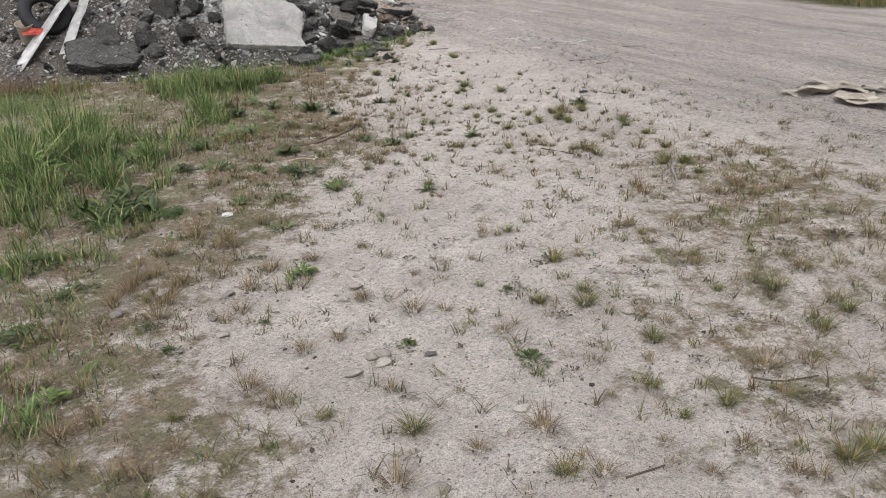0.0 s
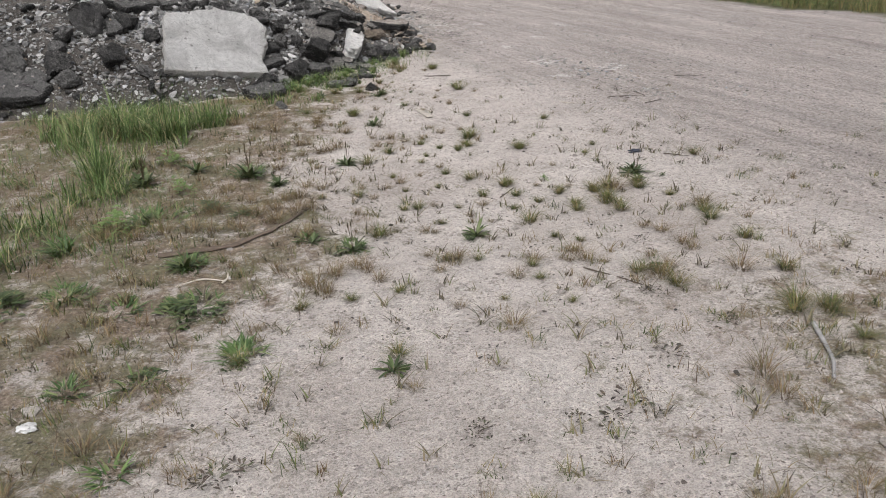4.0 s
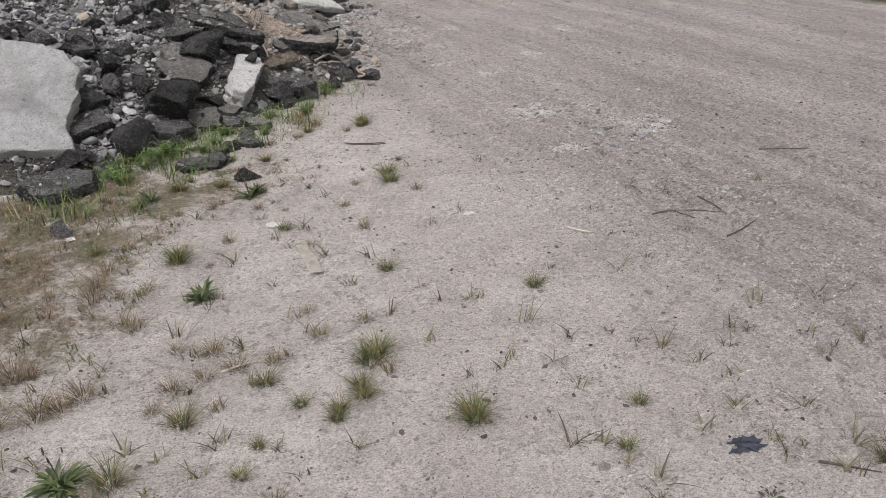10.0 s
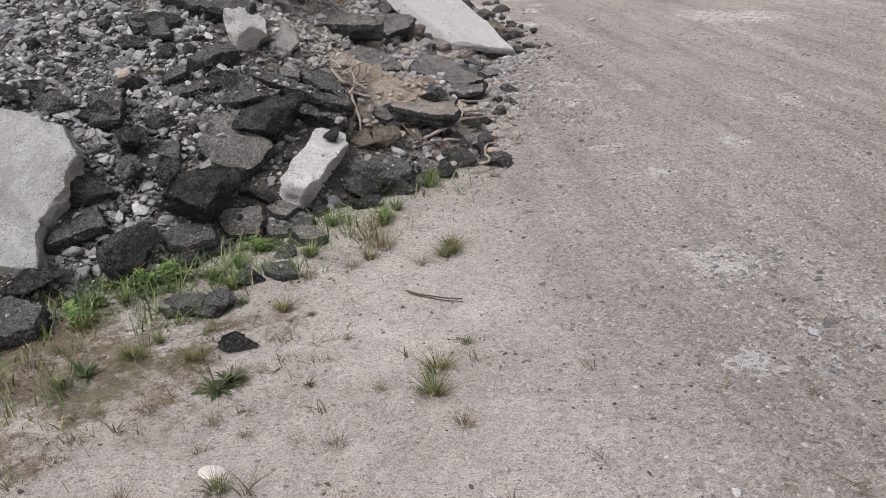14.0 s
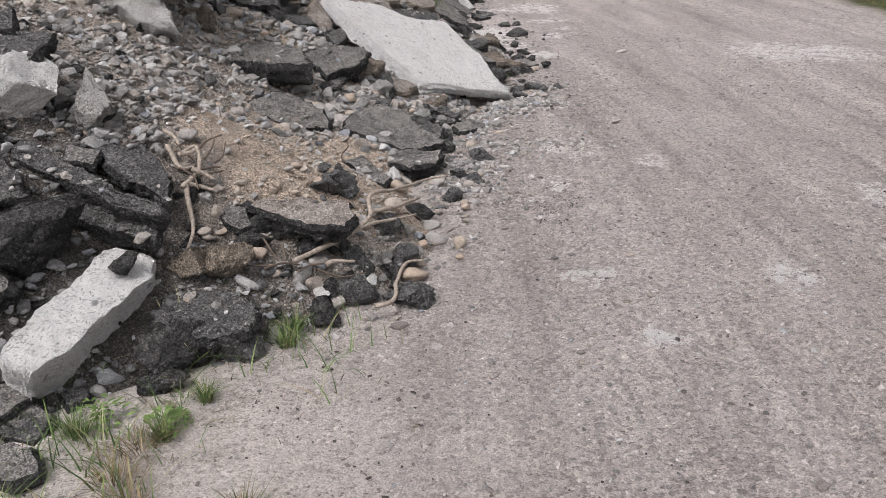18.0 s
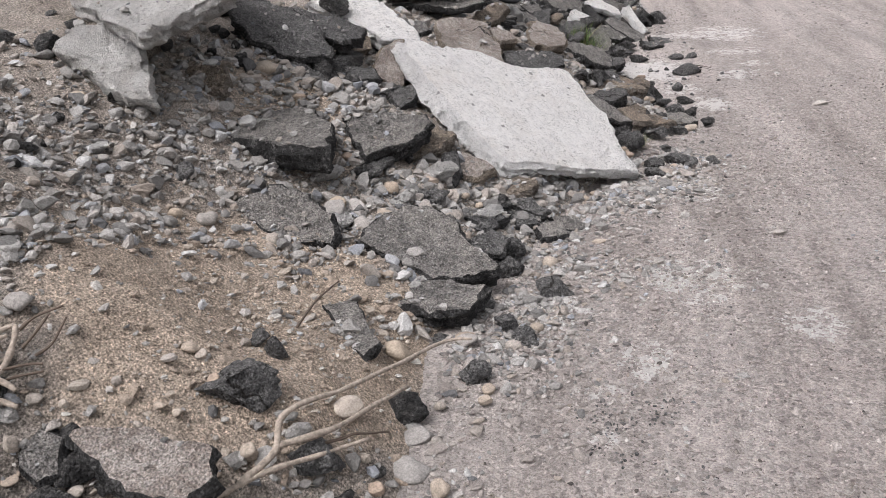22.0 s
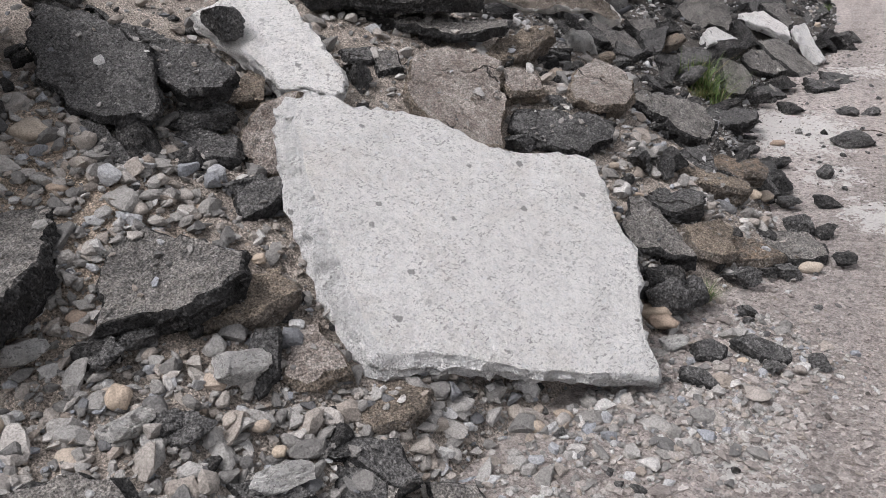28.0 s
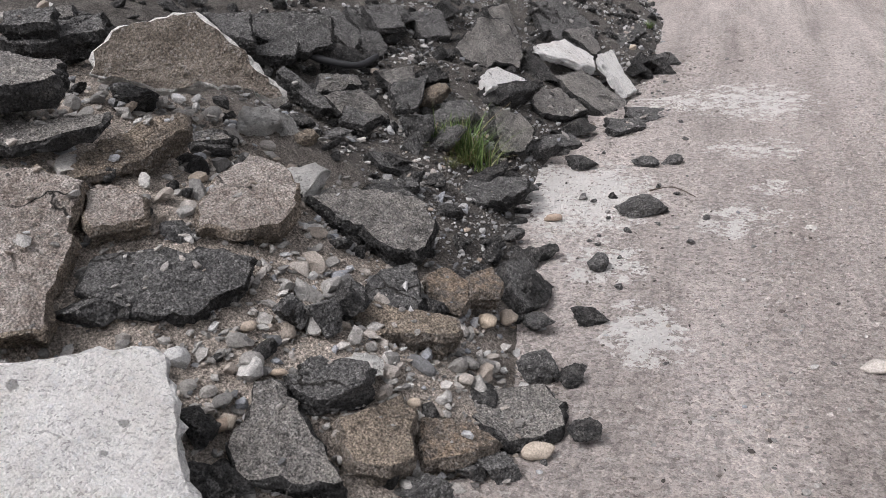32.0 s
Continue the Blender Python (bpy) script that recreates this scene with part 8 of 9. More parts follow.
weed('b', 1.29, 3.04, 0.1)
weed('b', 0.76, 3.57, 0.08)
weed('b', 0.44, 3.68, 0.11)
weed('b', 0.99, 2.7, 0.08)
weed('b', 1.31, 2.43, 0.08)
weed('b', -0.17, 3.78, 0.09)
weed('b', -0.59, 4.3, 0.13)
weed('b', -0.53, 4.34, 0.1)
weed('b', 0.94, 4.95, 0.12)
weed('b', 0.66, 4.56, 0.11)
weed('b', 0.55, 4.54, 0.08)
weed('b', 0.2, 4.47, 0.08)
weed('b', 0.37, 4.45, 0.06)
weed('b', 0.01, 4.02, 0.07)
weed('b', 1.22, 5.2, 0.1)
weed('b', -0.62, 4.3, 0.08)
weed('b', 1.09, 6.05, 0.09)
weed('b', 0.09, 7.19, 0.07)
weed('b', 1.01, 5.47, 0.09)
weed('b', 1.4, 7.39, 0.09)
weed('b', -0.32, 6.71, 0.07)
weed('p', -1.31, 10.41, 0.21)
weed('p', -1.2, 10.53, 0.21)
weed('p', -1.01, 10.57, 0.15)
weed('p', -1.35, 10.22, 0.2)
weed('p', -0.81, 11, 0.13)
weed('c', -1.26, 10.45, 0.15)
weed('c', -0.95, 10.89, 0.13)
weed('c', -1.15, 10.57, 0.16)
weed('c', -0.68, 11.36, 0.14)
weed('c', -1.36, 10.11, 0.17)
weed('c', -0.44, 11.36, 0.14)
weed('c', -0.9, 10.88, 0.13)
weed('c', -0.97, 10.61, 0.12)
weed('c', -0.91, 10.74, 0.1)
weed('n', -1.15, 7.34, 0.16)
weed('n', -0.93, 7.17, 0.1)
weed('n', -0.54, 7.56, 0.11)
weed('n', 1.31, 7.17, 0.13)
weed('n', -2.26, 4.83, 0.20)
weed('n', -2.09, 4.83, 0.22)
weed('n', -1.97, 4.86, 0.22)
weed('n', -1.82, 4.76, 0.18)
weed('n', -2.09, 4.61, 0.20)
weed('n', -1.93, 4.62, 0.18)
weed('p', -1.68, 4.69, 0.20)
weed('c', -2.99, 5.57, 0.30)
weed('c', -2.82, 5.45, 0.30)
weed('c', -2.94, 6.09, 0.25)
weed('c', -2.24, 6.02, 0.20)
weed('p', -1.85, 5.52, 0.25)
weed('c', -1.80, 7.72, 0.16)
weed('n', -1.55, 7.52, 0.14)
weed('n', -1.81, 7.26, 0.16)
weed('n', -1.90, 7.31, 0.14)
weed('c', -1.57, 7.04, 0.16)
weed('n', -0.93, 7.14, 0.10)
weed('p', -1.26, 6.76, 0.20)
weed('p', -1.04, 6.61, 0.14)
weed('p', -1.59, 6.58, 0.16)
weed('c', -1.63, 6.46, 0.20)


def ground_litter():
    """Low straw, dry sprouts and clipped grass in the mossy ground."""
    rng = np.random.RandomState(31)
    n = 220000
    x, y = rng.uniform(-4.6, 3.6, n), rng.uniform(1.3, 12.2, n)
    m = moss_at(x, y)
    keep = (rng.rand(n) < m ** 1.2 * smoothstep(-0.3, 0.2, rolling(x, y, 2.2, 4, 0.6)) * 0.8) & (inward(x, y) < 0)
    x, y = x[keep], y[keep]
    h = rng.uniform(0.012, 0.06, len(x)) * np.where(x < -1.0, 1.25, 0.8)
    v, f = blades(np.stack([x, y, ground_height(x, y) - 0.003], -1), h, rng.uniform(0.0008, 0.0019, len(x)), rng.uniform(0.4, 2.6, len(x)), rng)
    tagged(new("dry_grass_litter", raw_mesh("dry_grass_litter", v, f, DRY)), "low dry straw and moss litter over the ground", "dry grass", kind="stuff")
    n = 100000
    x, y = rng.uniform(-5.2, -0.7, n), rng.uniform(1.3, 9.6, n)
    wild = smoothstep(-1.3, -2.9, x + 0.35 * np.sin(y * 1.7)) * smoothstep(-0.12, 0.32, rolling(x + 9, y, 1.6, 4, 0.65))
    keep = (rng.rand(n) < wild) & (inward(x, y) < 0)
    x, y = x[keep], y[keep]
    h = rng.uniform(0.03, 0.15, len(x)) * (0.7 + 0.6 * smoothstep(-1.6, -3, x))
    v, f = blades(np.stack([x, y, ground_height(x, y) - 0.003], -1), h, rng.uniform(0.001, 0.0028, len(x)), rng.uniform(0.2, 1.5, len(x)), rng)
    n = 16000
    fx, fy = rng.uniform(-10, -4.4, n), rng.uniform(-2.0, 9.2, n)
    keep = (rng.rand(n) < smoothstep(-0.3, 0.3, rolling(fx, fy, 0.7, 4))) & (inward(fx, fy) < 0)
    fx, fy = fx[keep], fy[keep]
    fv, ff = blades(np.stack([fx, fy, ground_height(fx, fy) - 0.003], -1), rng.uniform(0.08, 0.3, len(fx)), rng.uniform(0.004, 0.009, len(fx)), rng.uniform(0.2, 1.4, len(fx)), rng)
    tagged(new("rough_meadow", raw_mesh("rough_meadow", fv, ff, MIXED)), "rough olive meadow grass away from the track", "grass", kind="stuff")
    fresh = rolling(x + 21, y, 1.1, 3) > 0.02
    for pick, mat, label in ((fresh, GREEN, "fresh green meadow grass beside the track"), (~fresh, MIXED, "short olive meadow grass beside the track")):
        one = np.repeat(pick, 7)
        many = np.repeat(pick, 5)
        shift = np.cumsum(one) - 1
        tagged(new("meadow_grass", raw_mesh("meadow_grass", v[one], shift[f[many]], mat)), label, "grass", kind="stuff")
    n = 2600
    cx, cy = rng.uniform(-3.8, 3.2, n), rng.uniform(1.3, 10.2, n)
    keep = (rng.rand(n) < 0.2 * smoothstep(9.0, 6.5, cy) + moss_at(cx, cy)) & (inward(cx, cy) < 0)
    cx, cy = cx[keep], cy[keep]
    many = 26
    spread = np.repeat(rng.uniform(0.012, 0.035, len(cx)), many)
    x, y = np.repeat(cx, many) + spread * rng.randn(len(cx) * many), np.repeat(cy, many) + spread * rng.randn(len(cx) * many)
    size = np.repeat(rng.uniform(0.02, 0.075, len(cx)), many) * rng.uniform(0.4, 1.2, len(x))
    half = np.repeat(rng.rand(len(cx)) < 0.45, many)
    for name, pick, mat, label in (("dry_undergrowth", half, DRY, "low straw-coloured clumps of dry grass beside the track"), ("olive_undergrowth", ~half, MIXED, "low olive clumps of grass beside the track")):
        v, f = blades(np.stack([x, y, ground_height(x, y) - 0.003], -1)[pick], size[pick], rng.uniform(0.001, 0.0026, pick.sum()), rng.uniform(0.2, 1.3, pick.sum()), rng)
        tagged(new(name, raw_mesh(name, v, f, mat)), label, "grass", kind="stuff")
    n = 42000
    x, y = rng.uniform(-4.4, 0.2, n), rng.uniform(8.9, 12.4, n)
    rich = np.exp(-((inward(x, y) + 0.1) / 0.2) ** 2) * smoothstep(-0.22, 0.25, rolling(x + 2, y, 3.5, 4, 0.6)) * smoothstep(12.3, 11.2, y)
    keep = rng.rand(n) < rich
    x, y = x[keep], y[keep]
    z = np.maximum(heap_top(x, y) * (inward(x, y) > 0), ground_height(x, y)) - 0.01
    v, f = blades(np.stack([x, y, z], -1), rng.uniform(0.03, 0.15, len(x)), rng.uniform(0.0015, 0.0032, len(x)), rng.uniform(0.2, 1.6, len(x)), rng)
    tagged(new("foot_grass", raw_mesh("foot_grass", v, f, GREEN)), "uneven green grass along the foot of the heap", "grass", kind="stuff")
    n = 1150
    cx, cy = rng.uniform(-1.6, 3.4, n), rng.uniform(1.4, 11.2, n)
    keep = (rng.rand(n) < smoothstep(11.0, 7.0, cy) * smoothstep(3.2, 1.8, cx - (5 - cy) * 0.1)) & (inward(cx, cy) < 0)
    cx, cy = cx[keep], cy[keep]
    many = 9
    x, y = np.repeat(cx, many) + 0.012 * rng.randn(len(cx) * many), np.repeat(cy, many) + 0.012 * rng.randn(len(cx) * many)
    size = np.repeat(rng.uniform(0.025, 0.085, len(cx)), many) * rng.uniform(0.5, 1.2, len(x))
    v, f = blades(np.stack([x, y, ground_height(x, y) - 0.003], -1), size, rng.uniform(0.0016, 0.0042, len(x)), rng.uniform(0.2, 1.6, len(x)), rng)
    tagged(new("withered_sprouts", raw_mesh("withered_sprouts", v, f, SPROUT)), "tiny withered brown sprouts scattered over sandy ground", "dry grass", kind="stuff")
    n = 15000
    t, o = rng.rand(n), rng.uniform(0.0, 2.2, n)
    px, py = np.interp(t, [0, 0.25, 0.5, 0.75, 1], [8.6, 6.92, 5.47, 4.1, 2.1]), np.interp(t, [0, 0.25, 0.5, 0.75, 1], [10, 12.6, 14.9, 17.8, 22.6])
    x, y = px + o * 0.88 + 0.15 * np.sin(t * 60), py + o * 0.48
    v, f = blades(np.stack([x, y, ground_height(x, y) - 0.01], -1), rng.uniform(0.06, 0.24, n), rng.uniform(0.002, 0.005, n), rng.uniform(0.1, 0.8, n), rng)
    tagged(new("verge_grass", raw_mesh("verge_grass", v, f, MIXED)), "green grass verge along the far side of the track", "grass", kind="stuff")


ground_litter()


def pale_straw():
    rng = np.random.RandomState(77)
    n = 70
    u = rng.rand(n)
    x, y = 0.0 + 0.3 * u + 0.05 * rng.randn(n), 14.45 + 0.28 * u + 0.05 * rng.randn(n)
    v, f = blades(np.stack([x, y, ground_height(x, y) + 0.004], -1), rng.uniform(0.012, 0.035, n), rng.uniform(0.0008, 0.0018, n), rng.uniform(1.5, 3.2, n), rng, azimuth=rng.normal(0.6, 0.5, n))
    tagged(new("pale_straw", raw_mesh("pale_straw", v, f, STRAW)), "bleached straw pressed flat on the sandy track", "straw", kind="stuff")


STRAW = leafy("bleached_straw", (0.0, (0.28, 0.235, 0.195)), (0.6, (0.45, 0.4, 0.35)), (1.0, (0.17, 0.14, 0.11)), rough=0.8)
pale_straw()

# ---- sticks, roots and litter ----
WOODS = {"dk": ("dead_twig", TWIG, 0.0042, "thin dark dead twig lying on the ground"), "gy": ("grey_stick", GREYWOOD, 0.011, "bleached grey stick lying on the ground"),
         "wh": ("pale_stick", PALEWOOD, 0.006, "pale peeled stick lying on the ground"), "rt": ("dead_root", ROOT, 0.0108, "gnarled pale dead root lying on the heap"), "rd": ("dead_root", BARK, 0.005, "thin brown dead root hanging from the heap")}


def tube(name, path, radius, material, sides=8, taper=0.5, gnarl=0.0, seed=0):
    pts = [Vector(p) for p in path]
    fine = []
    for i in range(len(pts) - 1):
        p0, p1, p2, p3 = pts[max(i - 1, 0)], pts[i], pts[i + 1], pts[min(i + 2, len(pts) - 1)]
        for j in range(6):
            t = j / 6
            fine.append(0.5 * ((2 * p1) + (p2 - p0) * t + (2 * p0 - 5 * p1 + 4 * p2 - p3) * t * t + (3 * p1 - p0 - 3 * p2 + p3) * t ** 3))
    fine.append(pts[-1])
    v, f = [], []
    for i, p in enumerate(fine):
        p = p + noise.noise_vector(p * 9 + Vector((seed, 0, 0))) * gnarl
        d = (fine[min(i + 1, len(fine) - 1)] - fine[max(i - 1, 0)]).normalized()
        a = d.cross(Vector((0, 0, 1))).normalized()
        b = a.cross(d)
        r = radius * (1 - taper * i / len(fine)) * (1 + 0.35 * noise.noise(p * 40 + Vector((0, seed, 0))))
        v += [p + (a * math.cos(w) + b * math.sin(w)) * r for w in (2 * math.pi * k / sides for k in range(sides))]
    n = len(fine)
    for i in range(n - 1):
        for k in range(sides):
            f.append((i * sides + k, i * sides + (k + 1) % sides, (i + 1) * sides + (k + 1) % sides, (i + 1) * sides + k))
    f += [tuple(reversed(range(sides))), tuple((n - 1) * sides + k for k in range(sides))]
    me = bpy.data.meshes.new(name)
    me.from_pydata([tuple(p) for p in v], [], f)
    me.materials.append(material)
    me.polygons.foreach_set("use_smooth", [True] * len(me.polygons))
    return new(name, me)


def stick(kind, path, rise=0.0):
    name, mat, r, words = WOODS[kind]
    lift = r * 0.8 + (0.085 if kind == "rt" else 0.06 if kind == "rd" else 0)
    lift = rise or lift
    at = lambda x, y: float(heap_top(np.float64(x), np.float64(y))) if float(inward(x, y)) > 0.0 else surface(x, y)
    return tagged(tube(name, [(x, y, at(x, y) + lift) for x, y in path], r, mat, gnarl=0.006 if kind[0] == "r" else 0.004, seed=len(path)), words, "root" if kind[0] == "r" else "stick")


stick('dk', [(2.36, 10.2), (2.5, 10.2), (2.64, 10.2)])
stick('dk', [(1.54, 9.31), (1.64, 9.35), (1.77, 9.33), (1.87, 9.31)])
stick('dk', [(1.81, 9.51), (1.85, 9.42), (1.87, 9.33)])
stick('dk', [(1.64, 9.35), (1.68, 9.3), (1.72, 9.24)])
stick('dk', [(1.8, 9.02), (1.9, 9.11), (2, 9.23)])
stick('dk', [(-0.08, 10.66), (0, 10.63), (0.09, 10.62), (0.18, 10.62)])
stick('dk', [(1.58, 7.55), (1.66, 7.53), (1.74, 7.51)])
stick('dk', [(0.75, 5.73), (0.82, 5.67), (0.89, 5.61), (0.98, 5.53)])
stick('gy', [(1.55, 5.13), (1.53, 4.99), (1.51, 4.87), (1.46, 4.74)])
stick('wh', [(-1.13, 5.68), (-1.09, 5.71), (-1.02, 5.75), (-0.91, 5.73)])
stick('wh', [(-0.92, 5.71), (-0.91, 5.76), (-0.92, 5.82)])
stick('dk', [(0.54, 2.03), (0.62, 2.06), (0.68, 2.09)])
stick('dk', [(1.14, 2.59), (1.26, 2.56), (1.39, 2.57)])
stick('dk', [(0.44, 6.8), (0.48, 6.88), (0.53, 6.97)])
stick('dk', [(-0.08, 10.66), (-0.01, 10.62), (0.09, 10.6), (0.19, 10.6)])
stick('wh', [(-0.23, 8.13), (-0.19, 8.16), (-0.14, 8.18)])
stick('dk', [(-1.54, 19.02), (-1.46, 19.12), (-1.3, 19.05)])
stick('wh', [(1.12, 9.2), (1.18, 9.16), (1.23, 9.14)])
stick('dk', [(1.52, 9.66), (1.55, 9.57)])
stick('rd', [(-0.32, 12.77), (-0.30, 12.84), (-0.29, 12.90), (-0.28, 13.01), (-0.26, 13.00)])
stick('rd', [(-0.17, 12.64), (-0.15, 12.69)])
stick('rt', [(-1.09, 12.34), (-1.05, 12.34), (-1.01, 12.32)])
stick('rt', [(-0.98, 12.28), (-0.97, 12.32), (-0.96, 12.35)])
stick('rd', [(-0.92, 12.28), (-0.90, 12.35), (-0.87, 12.38)])
stick('rt', [(-0.91, 12.25), (-0.87, 12.28), (-0.84, 12.29)])
stick('rd', [(-0.90, 12.28), (-0.88, 12.32), (-0.85, 12.37)])
stick('rd', [(-1.03, 12.31), (-1.00, 12.33), (-0.96, 12.33)])
stick('rd', [(-0.60, 12.22), (-0.56, 12.20), (-0.52, 12.18)])
stick('rd', [(-0.45, 12.20), (-0.43, 12.25), (-0.38, 12.31)])
stick('rt', [(-0.37, 12.28), (-0.35, 12.32), (-0.29, 12.38)])
stick('rd', [(-0.54, 12.25), (-0.50, 12.20)])
stick('rd', [(-0.68, 13.08), (-0.81, 13.29), (-0.86, 13.47)])
stick('rd', [(-0.94, 12.37), (-0.93, 12.42), (-0.95, 12.47)])
stick('rd', [(-0.90, 12.38), (-0.89, 12.43), (-0.91, 12.49)])
stick('rd', [(-0.97, 12.39), (-0.97, 12.44), (-0.93, 12.50)])
stick('rd', [(-0.96, 12.24), (-0.91, 12.25), (-0.87, 12.22)])
stick('rt', [(-0.459, 12.193), (-0.419, 12.300), (-0.375, 12.407), (-0.338, 12.539), (-0.296, 12.725), (-0.245, 12.889)], 0.1)
stick('rt', [(-0.341, 12.515), (-0.350, 12.649), (-0.389, 12.745), (-0.389, 13.004), (-0.436, 13.503), (-0.348, 13.565)], 0.1)
stick('rt', [(-0.355, 12.661), (-0.310, 12.823), (-0.365, 13.224)], 0.1)
stick('rt', [(-0.129, 12.202), (-0.094, 12.254), (-0.103, 12.328), (-0.163, 12.476), (-0.174, 12.609), (-0.129, 12.675)], 0.06)
stick('rt', [(-0.915, 12.212), (-0.874, 12.157), (-0.820, 12.089), (-0.779, 11.985)], 0.05)
stick('rt', [(-0.910, 12.186), (-0.918, 12.301), (-0.987, 12.388), (-1.010, 12.315)], 0.06)
stick('rt', [(-0.909, 12.217), (-0.875, 12.257), (-0.837, 12.280)], 0.05)
stick('rt', [(-1.079, 12.332), (-0.979, 12.270), (-0.953, 12.327)], 0.05)
stick('rd', [(-0.746, 12.018), (-0.708, 12.087), (-0.595, 12.096), (-0.535, 12.151)], 0.05)
stick('rd', [(-0.410, 12.270), (-0.334, 12.308), (-0.257, 12.402)], 0.05)
stick('rd', [(-0.540, 12.120), (-0.506, 12.189), (-0.460, 12.232)], 0.06)


def plate(name, corners, thick, material, bend=0.0, seed=1):
    """A thin board or sheet with a worn, slightly warped face."""
    bm = bmesh.new()
    face = bm.faces.new([bm.verts.new(Vector(p)) for p in corners])
    bmesh.ops.solidify(bm, geom=[face], thickness=thick)
    bmesh.ops.subdivide_edges(bm, edges=bm.edges[:], cuts=5, use_grid_fill=True)
    for v in bm.verts:
        v.co += noise.noise_vector(v.co * 5 + Vector((seed, 0, 0))) * bend
    me = bpy.data.meshes.new(name)
    bm.to_mesh(me)
    bm.free()
    me.materials.append(material)
    return new(name, me)


def lay(points, lift):
    return [(x, y, surface(x, y) + lift) for x, y in points]


tagged(plate("wood_batten", lay([(-0.135, 9.14), (-0.085, 9.15), (0.03, 8.86), (-0.03, 8.85)], 0.014), -0.018, BATTEN, 0.004), "short bleached wooden batten lying on sandy ground", "batten")
strip = tube("bark_strip", [(x, y, 0.0) for x, y in ((-1.32, 6.03), (-1.02, 6.12), (-0.85, 6.27), (-0.76, 6.42), (-0.69, 6.6))], 0.024, BARK, 10, 0.7, 0.012)
for v in strip.data.vertices:
    v.co.z = v.co.z * 0.28 + surface(v.co.x, v.co.y) + 0.009
tagged(strip, "long curved flat brown bark strip lying on dry grass", "bark")
tagged(tube("cable", [(-3.4, 18.0, 0.86), (-3.25, 18.12, 0.78), (-3.1, 18.22, 0.71), (-2.98, 18.36, 0.66), (-2.98, 18.52, 0.68)], 0.02, RUBBER, taper=0.05), "thick black cable sticking out of the rubble", "cable")
tagged(tube("cable", [(-3.45, 18.05, 0.9), (-3.28, 18.2, 0.8), (-3.12, 18.28, 0.7)], 0.014, RUBBER, taper=0.05), "thick black cable sticking out of the rubble", "cable")


def build_tyre():
    tyre = new("tyre")
    tyre.matrix_world = pose(-4.66, 10.1, 0.72, 62, 0, 35)
    ring, f = [], []
    n, m = 48, 14
    for i in range(n):
        a = 2 * math.pi * i / n
        for j in range(m):
            b = 2 * math.pi * j / m
            r = 0.225 + 0.075 * math.copysign(abs(math.cos(b)) ** 0.6, math.cos(b)) - (0.006 if i % 2 and math.cos(b) > 0.6 else 0)
            ring.append((r * math.cos(a), r * math.sin(a), 0.085 * math.copysign(abs(math.sin(b)) ** 0.7, math.sin(b))))
            f.append((i * m + j, ((i + 1) % n) * m + j, ((i + 1) % n) * m + (j + 1) % m, i * m + (j + 1) % m))
    part("tread", raw_mesh("tread", ring, f, RUBBER), tyre)
    return tagged(tyre, "worn black car tyre half buried in the heap", "tyre")


build_tyre()
tagged(plate("white_board", [(-4.42, 10.35, 0.98), (-4.28, 10.32, 1.0), (-4.72, 9.35, 0.16), (-4.92, 9.42, 0.14)], 0.012, WHITE, 0.02), "long dirty white plastic board leaning on the heap", "board")
tagged(plate("white_board", [(-4.3, 10.3, 0.86), (-4.17, 10.26, 0.84), (-4.3, 9.45, 0.12), (-4.42, 9.47, 0.12)], 0.012, WHITE, 0.02, 4), "long dirty white plastic board leaning on the heap", "board")


def build_bucket():
    bucket = new("plastic_bucket")
    bucket.matrix_world = pose(-4.86, 9.92, 0.44, 20, 0, 25) @ Matrix.Scale(0.75, 4)
    v, f = [], []
    n = 28
    for r, z in ((0.09, 0.0), (0.1, 0.02), (0.13, 0.26), (0.138, 0.27), (0.125, 0.27), (0.095, 0.025)):
        v += [(r * math.cos(2 * math.pi * i / n), r * math.sin(2 * math.pi * i / n), z) for i in range(n)]
    for j in range(5):
        for i in range(n):
            f.append((j * n + i, j * n + (i + 1) % n, (j + 1) * n + (i + 1) % n, (j + 1) * n + i))
    part("shell", raw_mesh("shell", v, f, BEIGE), bucket)
    return tagged(bucket, "dirty beige plastic bucket tipped over on the heap", "bucket")


build_bucket()
tagged(plate("plastic_scrap", [(-4.82, 9.75, 0.5), (-4.62, 9.78, 0.5), (-4.6, 9.84, 0.58), (-4.84, 9.82, 0.6)], 0.01, RED, 0.02, 3), "crumpled faded red plastic scrap on the heap", "litter")

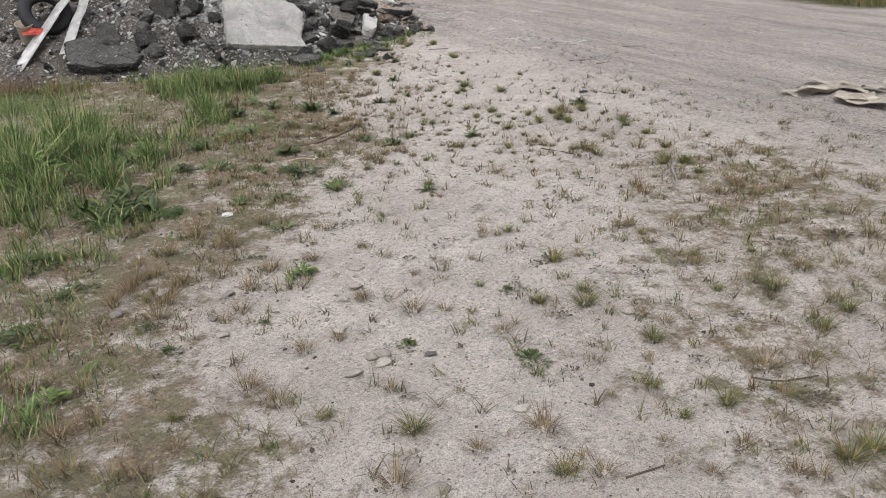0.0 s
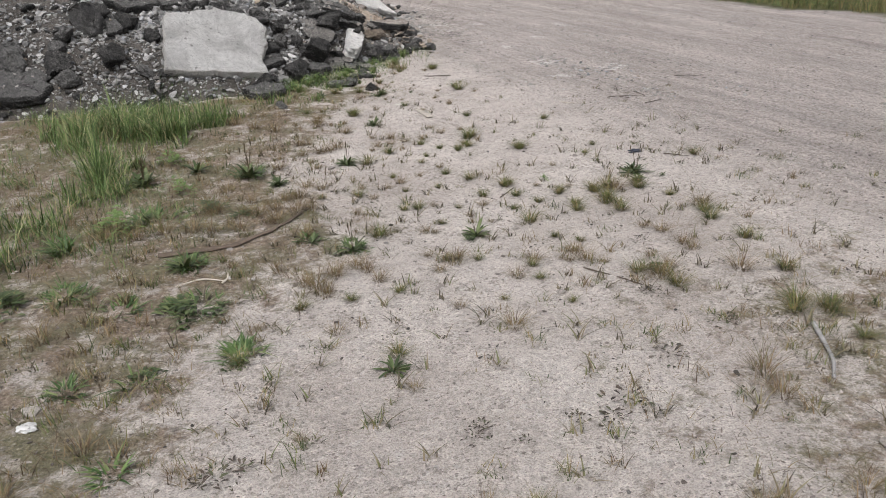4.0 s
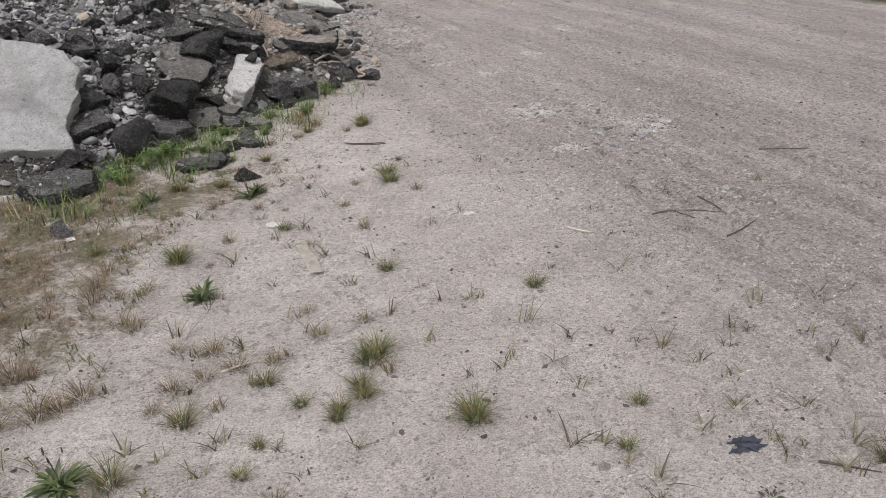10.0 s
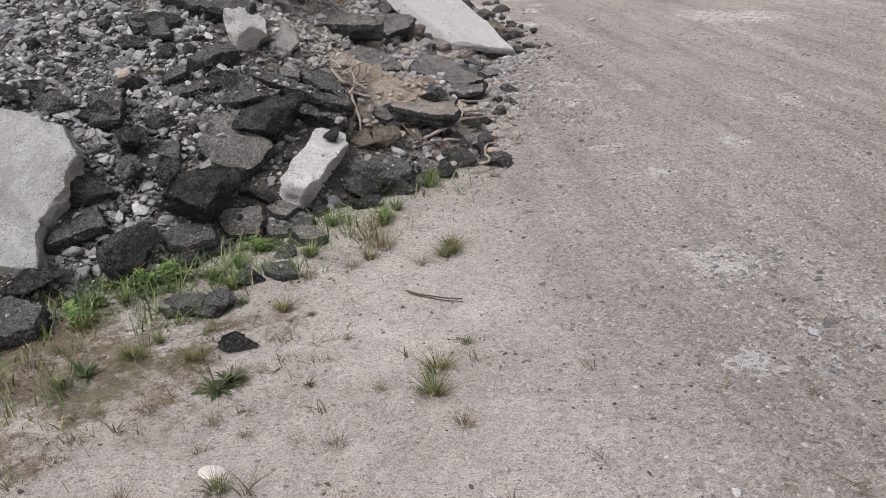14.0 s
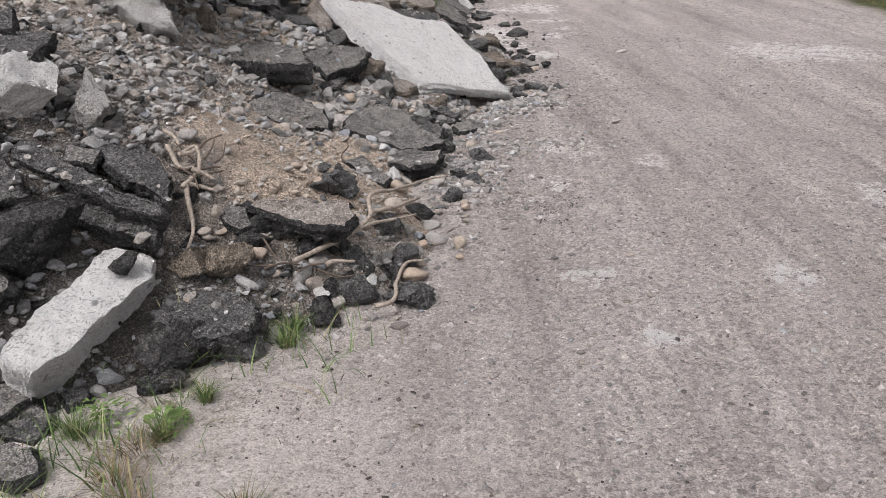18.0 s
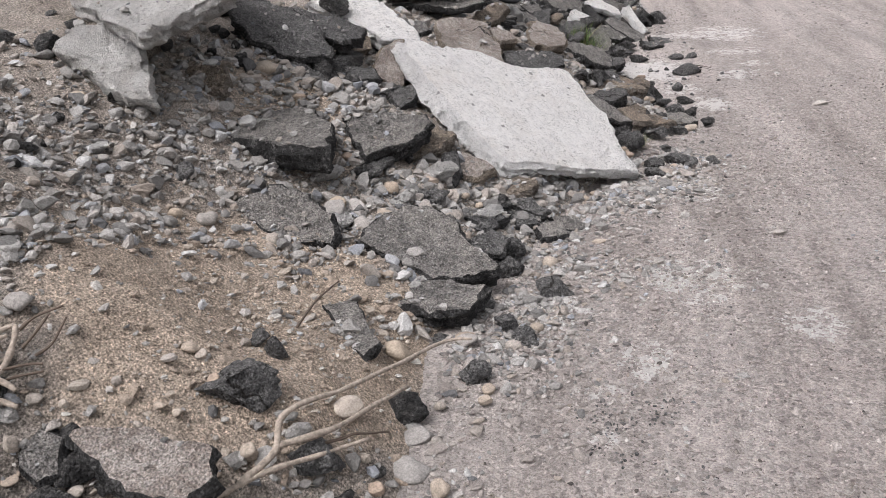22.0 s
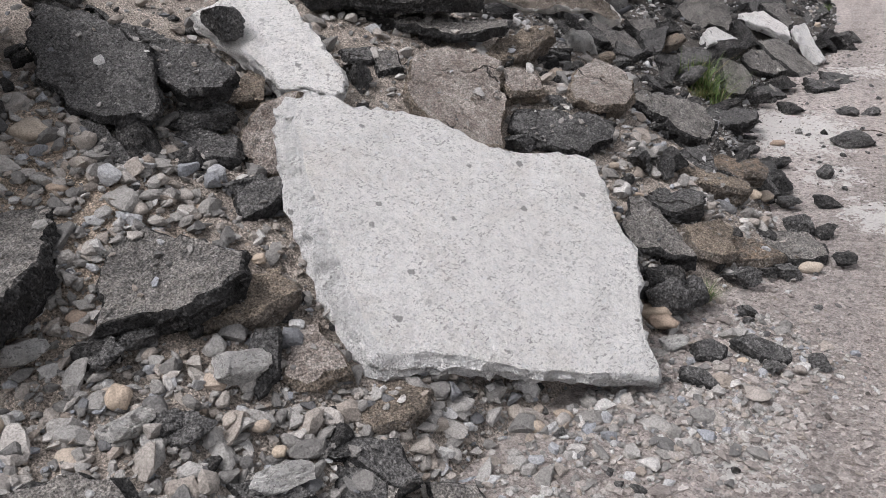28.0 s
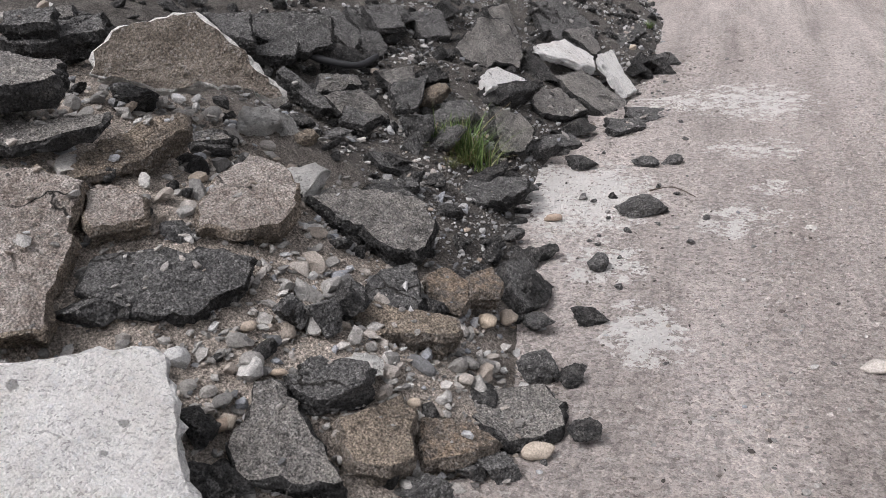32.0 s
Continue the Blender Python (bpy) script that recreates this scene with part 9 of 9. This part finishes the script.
CARDS = random.Random(14)
for i in range(9):
    x, y, a = 3.75 + CARDS.uniform(-0.5, 0.55), 7.0 + CARDS.uniform(-0.42, 0.42), CARDS.uniform(0, 180)
    w, l = CARDS.uniform(0.12, 0.28), CARDS.uniform(0.35, 0.75)
    c, s = math.cos(radians(a)), math.sin(radians(a))
    tagged(plate("cardboard_sheet", [(x + c * u - s * v, y + s * u + c * v, surface(x, y) + 0.02 + 0.008 * i) for u, v in ((-w / 2, -l / 2), (w / 2, -l / 2.3), (w / 2.2, l / 2), (-w / 2.4, l / 2.2))], 0.005, CARD, 0.05, 5 + i), "torn weathered cardboard sheet lying on the track", "cardboard", "torn cardboard sheets")


def crumpled(name, x, y, size, material, words, category, flat=0.35, seed=1, crease=0.35, fold=0.1):
    v = ICO3[0] * 1.0
    for i in range(len(v)):
        p = Vector(v[i])
        v[i] = np.array(p * (0.9 + crease * noise.noise(p * 3.7 + Vector((seed, 0, 0)))) + noise.noise_vector(p * 6) * fold)
    ob = new(name, raw_mesh(name, v * np.array([1, 0.75, flat]) * size, ICO3[1], material, False))
    ob.location = (x, y, surface(x, y) + size * flat * 0.25)
    return tagged(ob, words, category)


crumpled("cloth_rag", 1.41, 7.63, 0.075, CLOTH, "crumpled blue-black rag lying on sandy ground", "rag", 0.3, 2, 0.9, 0.55)
crumpled("paper_disc", -0.29, 9.43, 0.095, PAPER, "flat pale disc of paper litter on sandy ground", "litter", 0.1, 5, 0.06, 0.015)
crumpled("paper_scrap", 0.67, 9.42, 0.06, PAPER, "pale crumpled paper litter on sandy ground", "litter", 0.2, 6)
crumpled("paper_scrap", -1.26, 9.32, 0.055, WHITE, "small pale scrap of litter beside a dark stone", "litter", 0.15, 8)
crumpled("paper_scrap", -1.3, 4.6, 0.07, WHITE, "pale crumpled paper litter on dry grass", "litter", 0.4, 7)


def build_brush():
    rng = np.random.RandomState(8)
    n = 900
    x, y = -4.75 + 0.35 * rng.randn(n), 8.75 + 0.2 * rng.randn(n)
    v, f = blades(np.stack([x, y, ground_height(x, y)], -1), rng.uniform(0.08, 0.3, n), rng.uniform(0.002, 0.004, n), rng.uniform(0.4, 2.0, n), rng)
    tagged(new("dead_brush", raw_mesh("dead_brush", v, f, BRUSH)), "heap of dead brown brushwood in tall grass", "brushwood", kind="stuff")


build_brush()
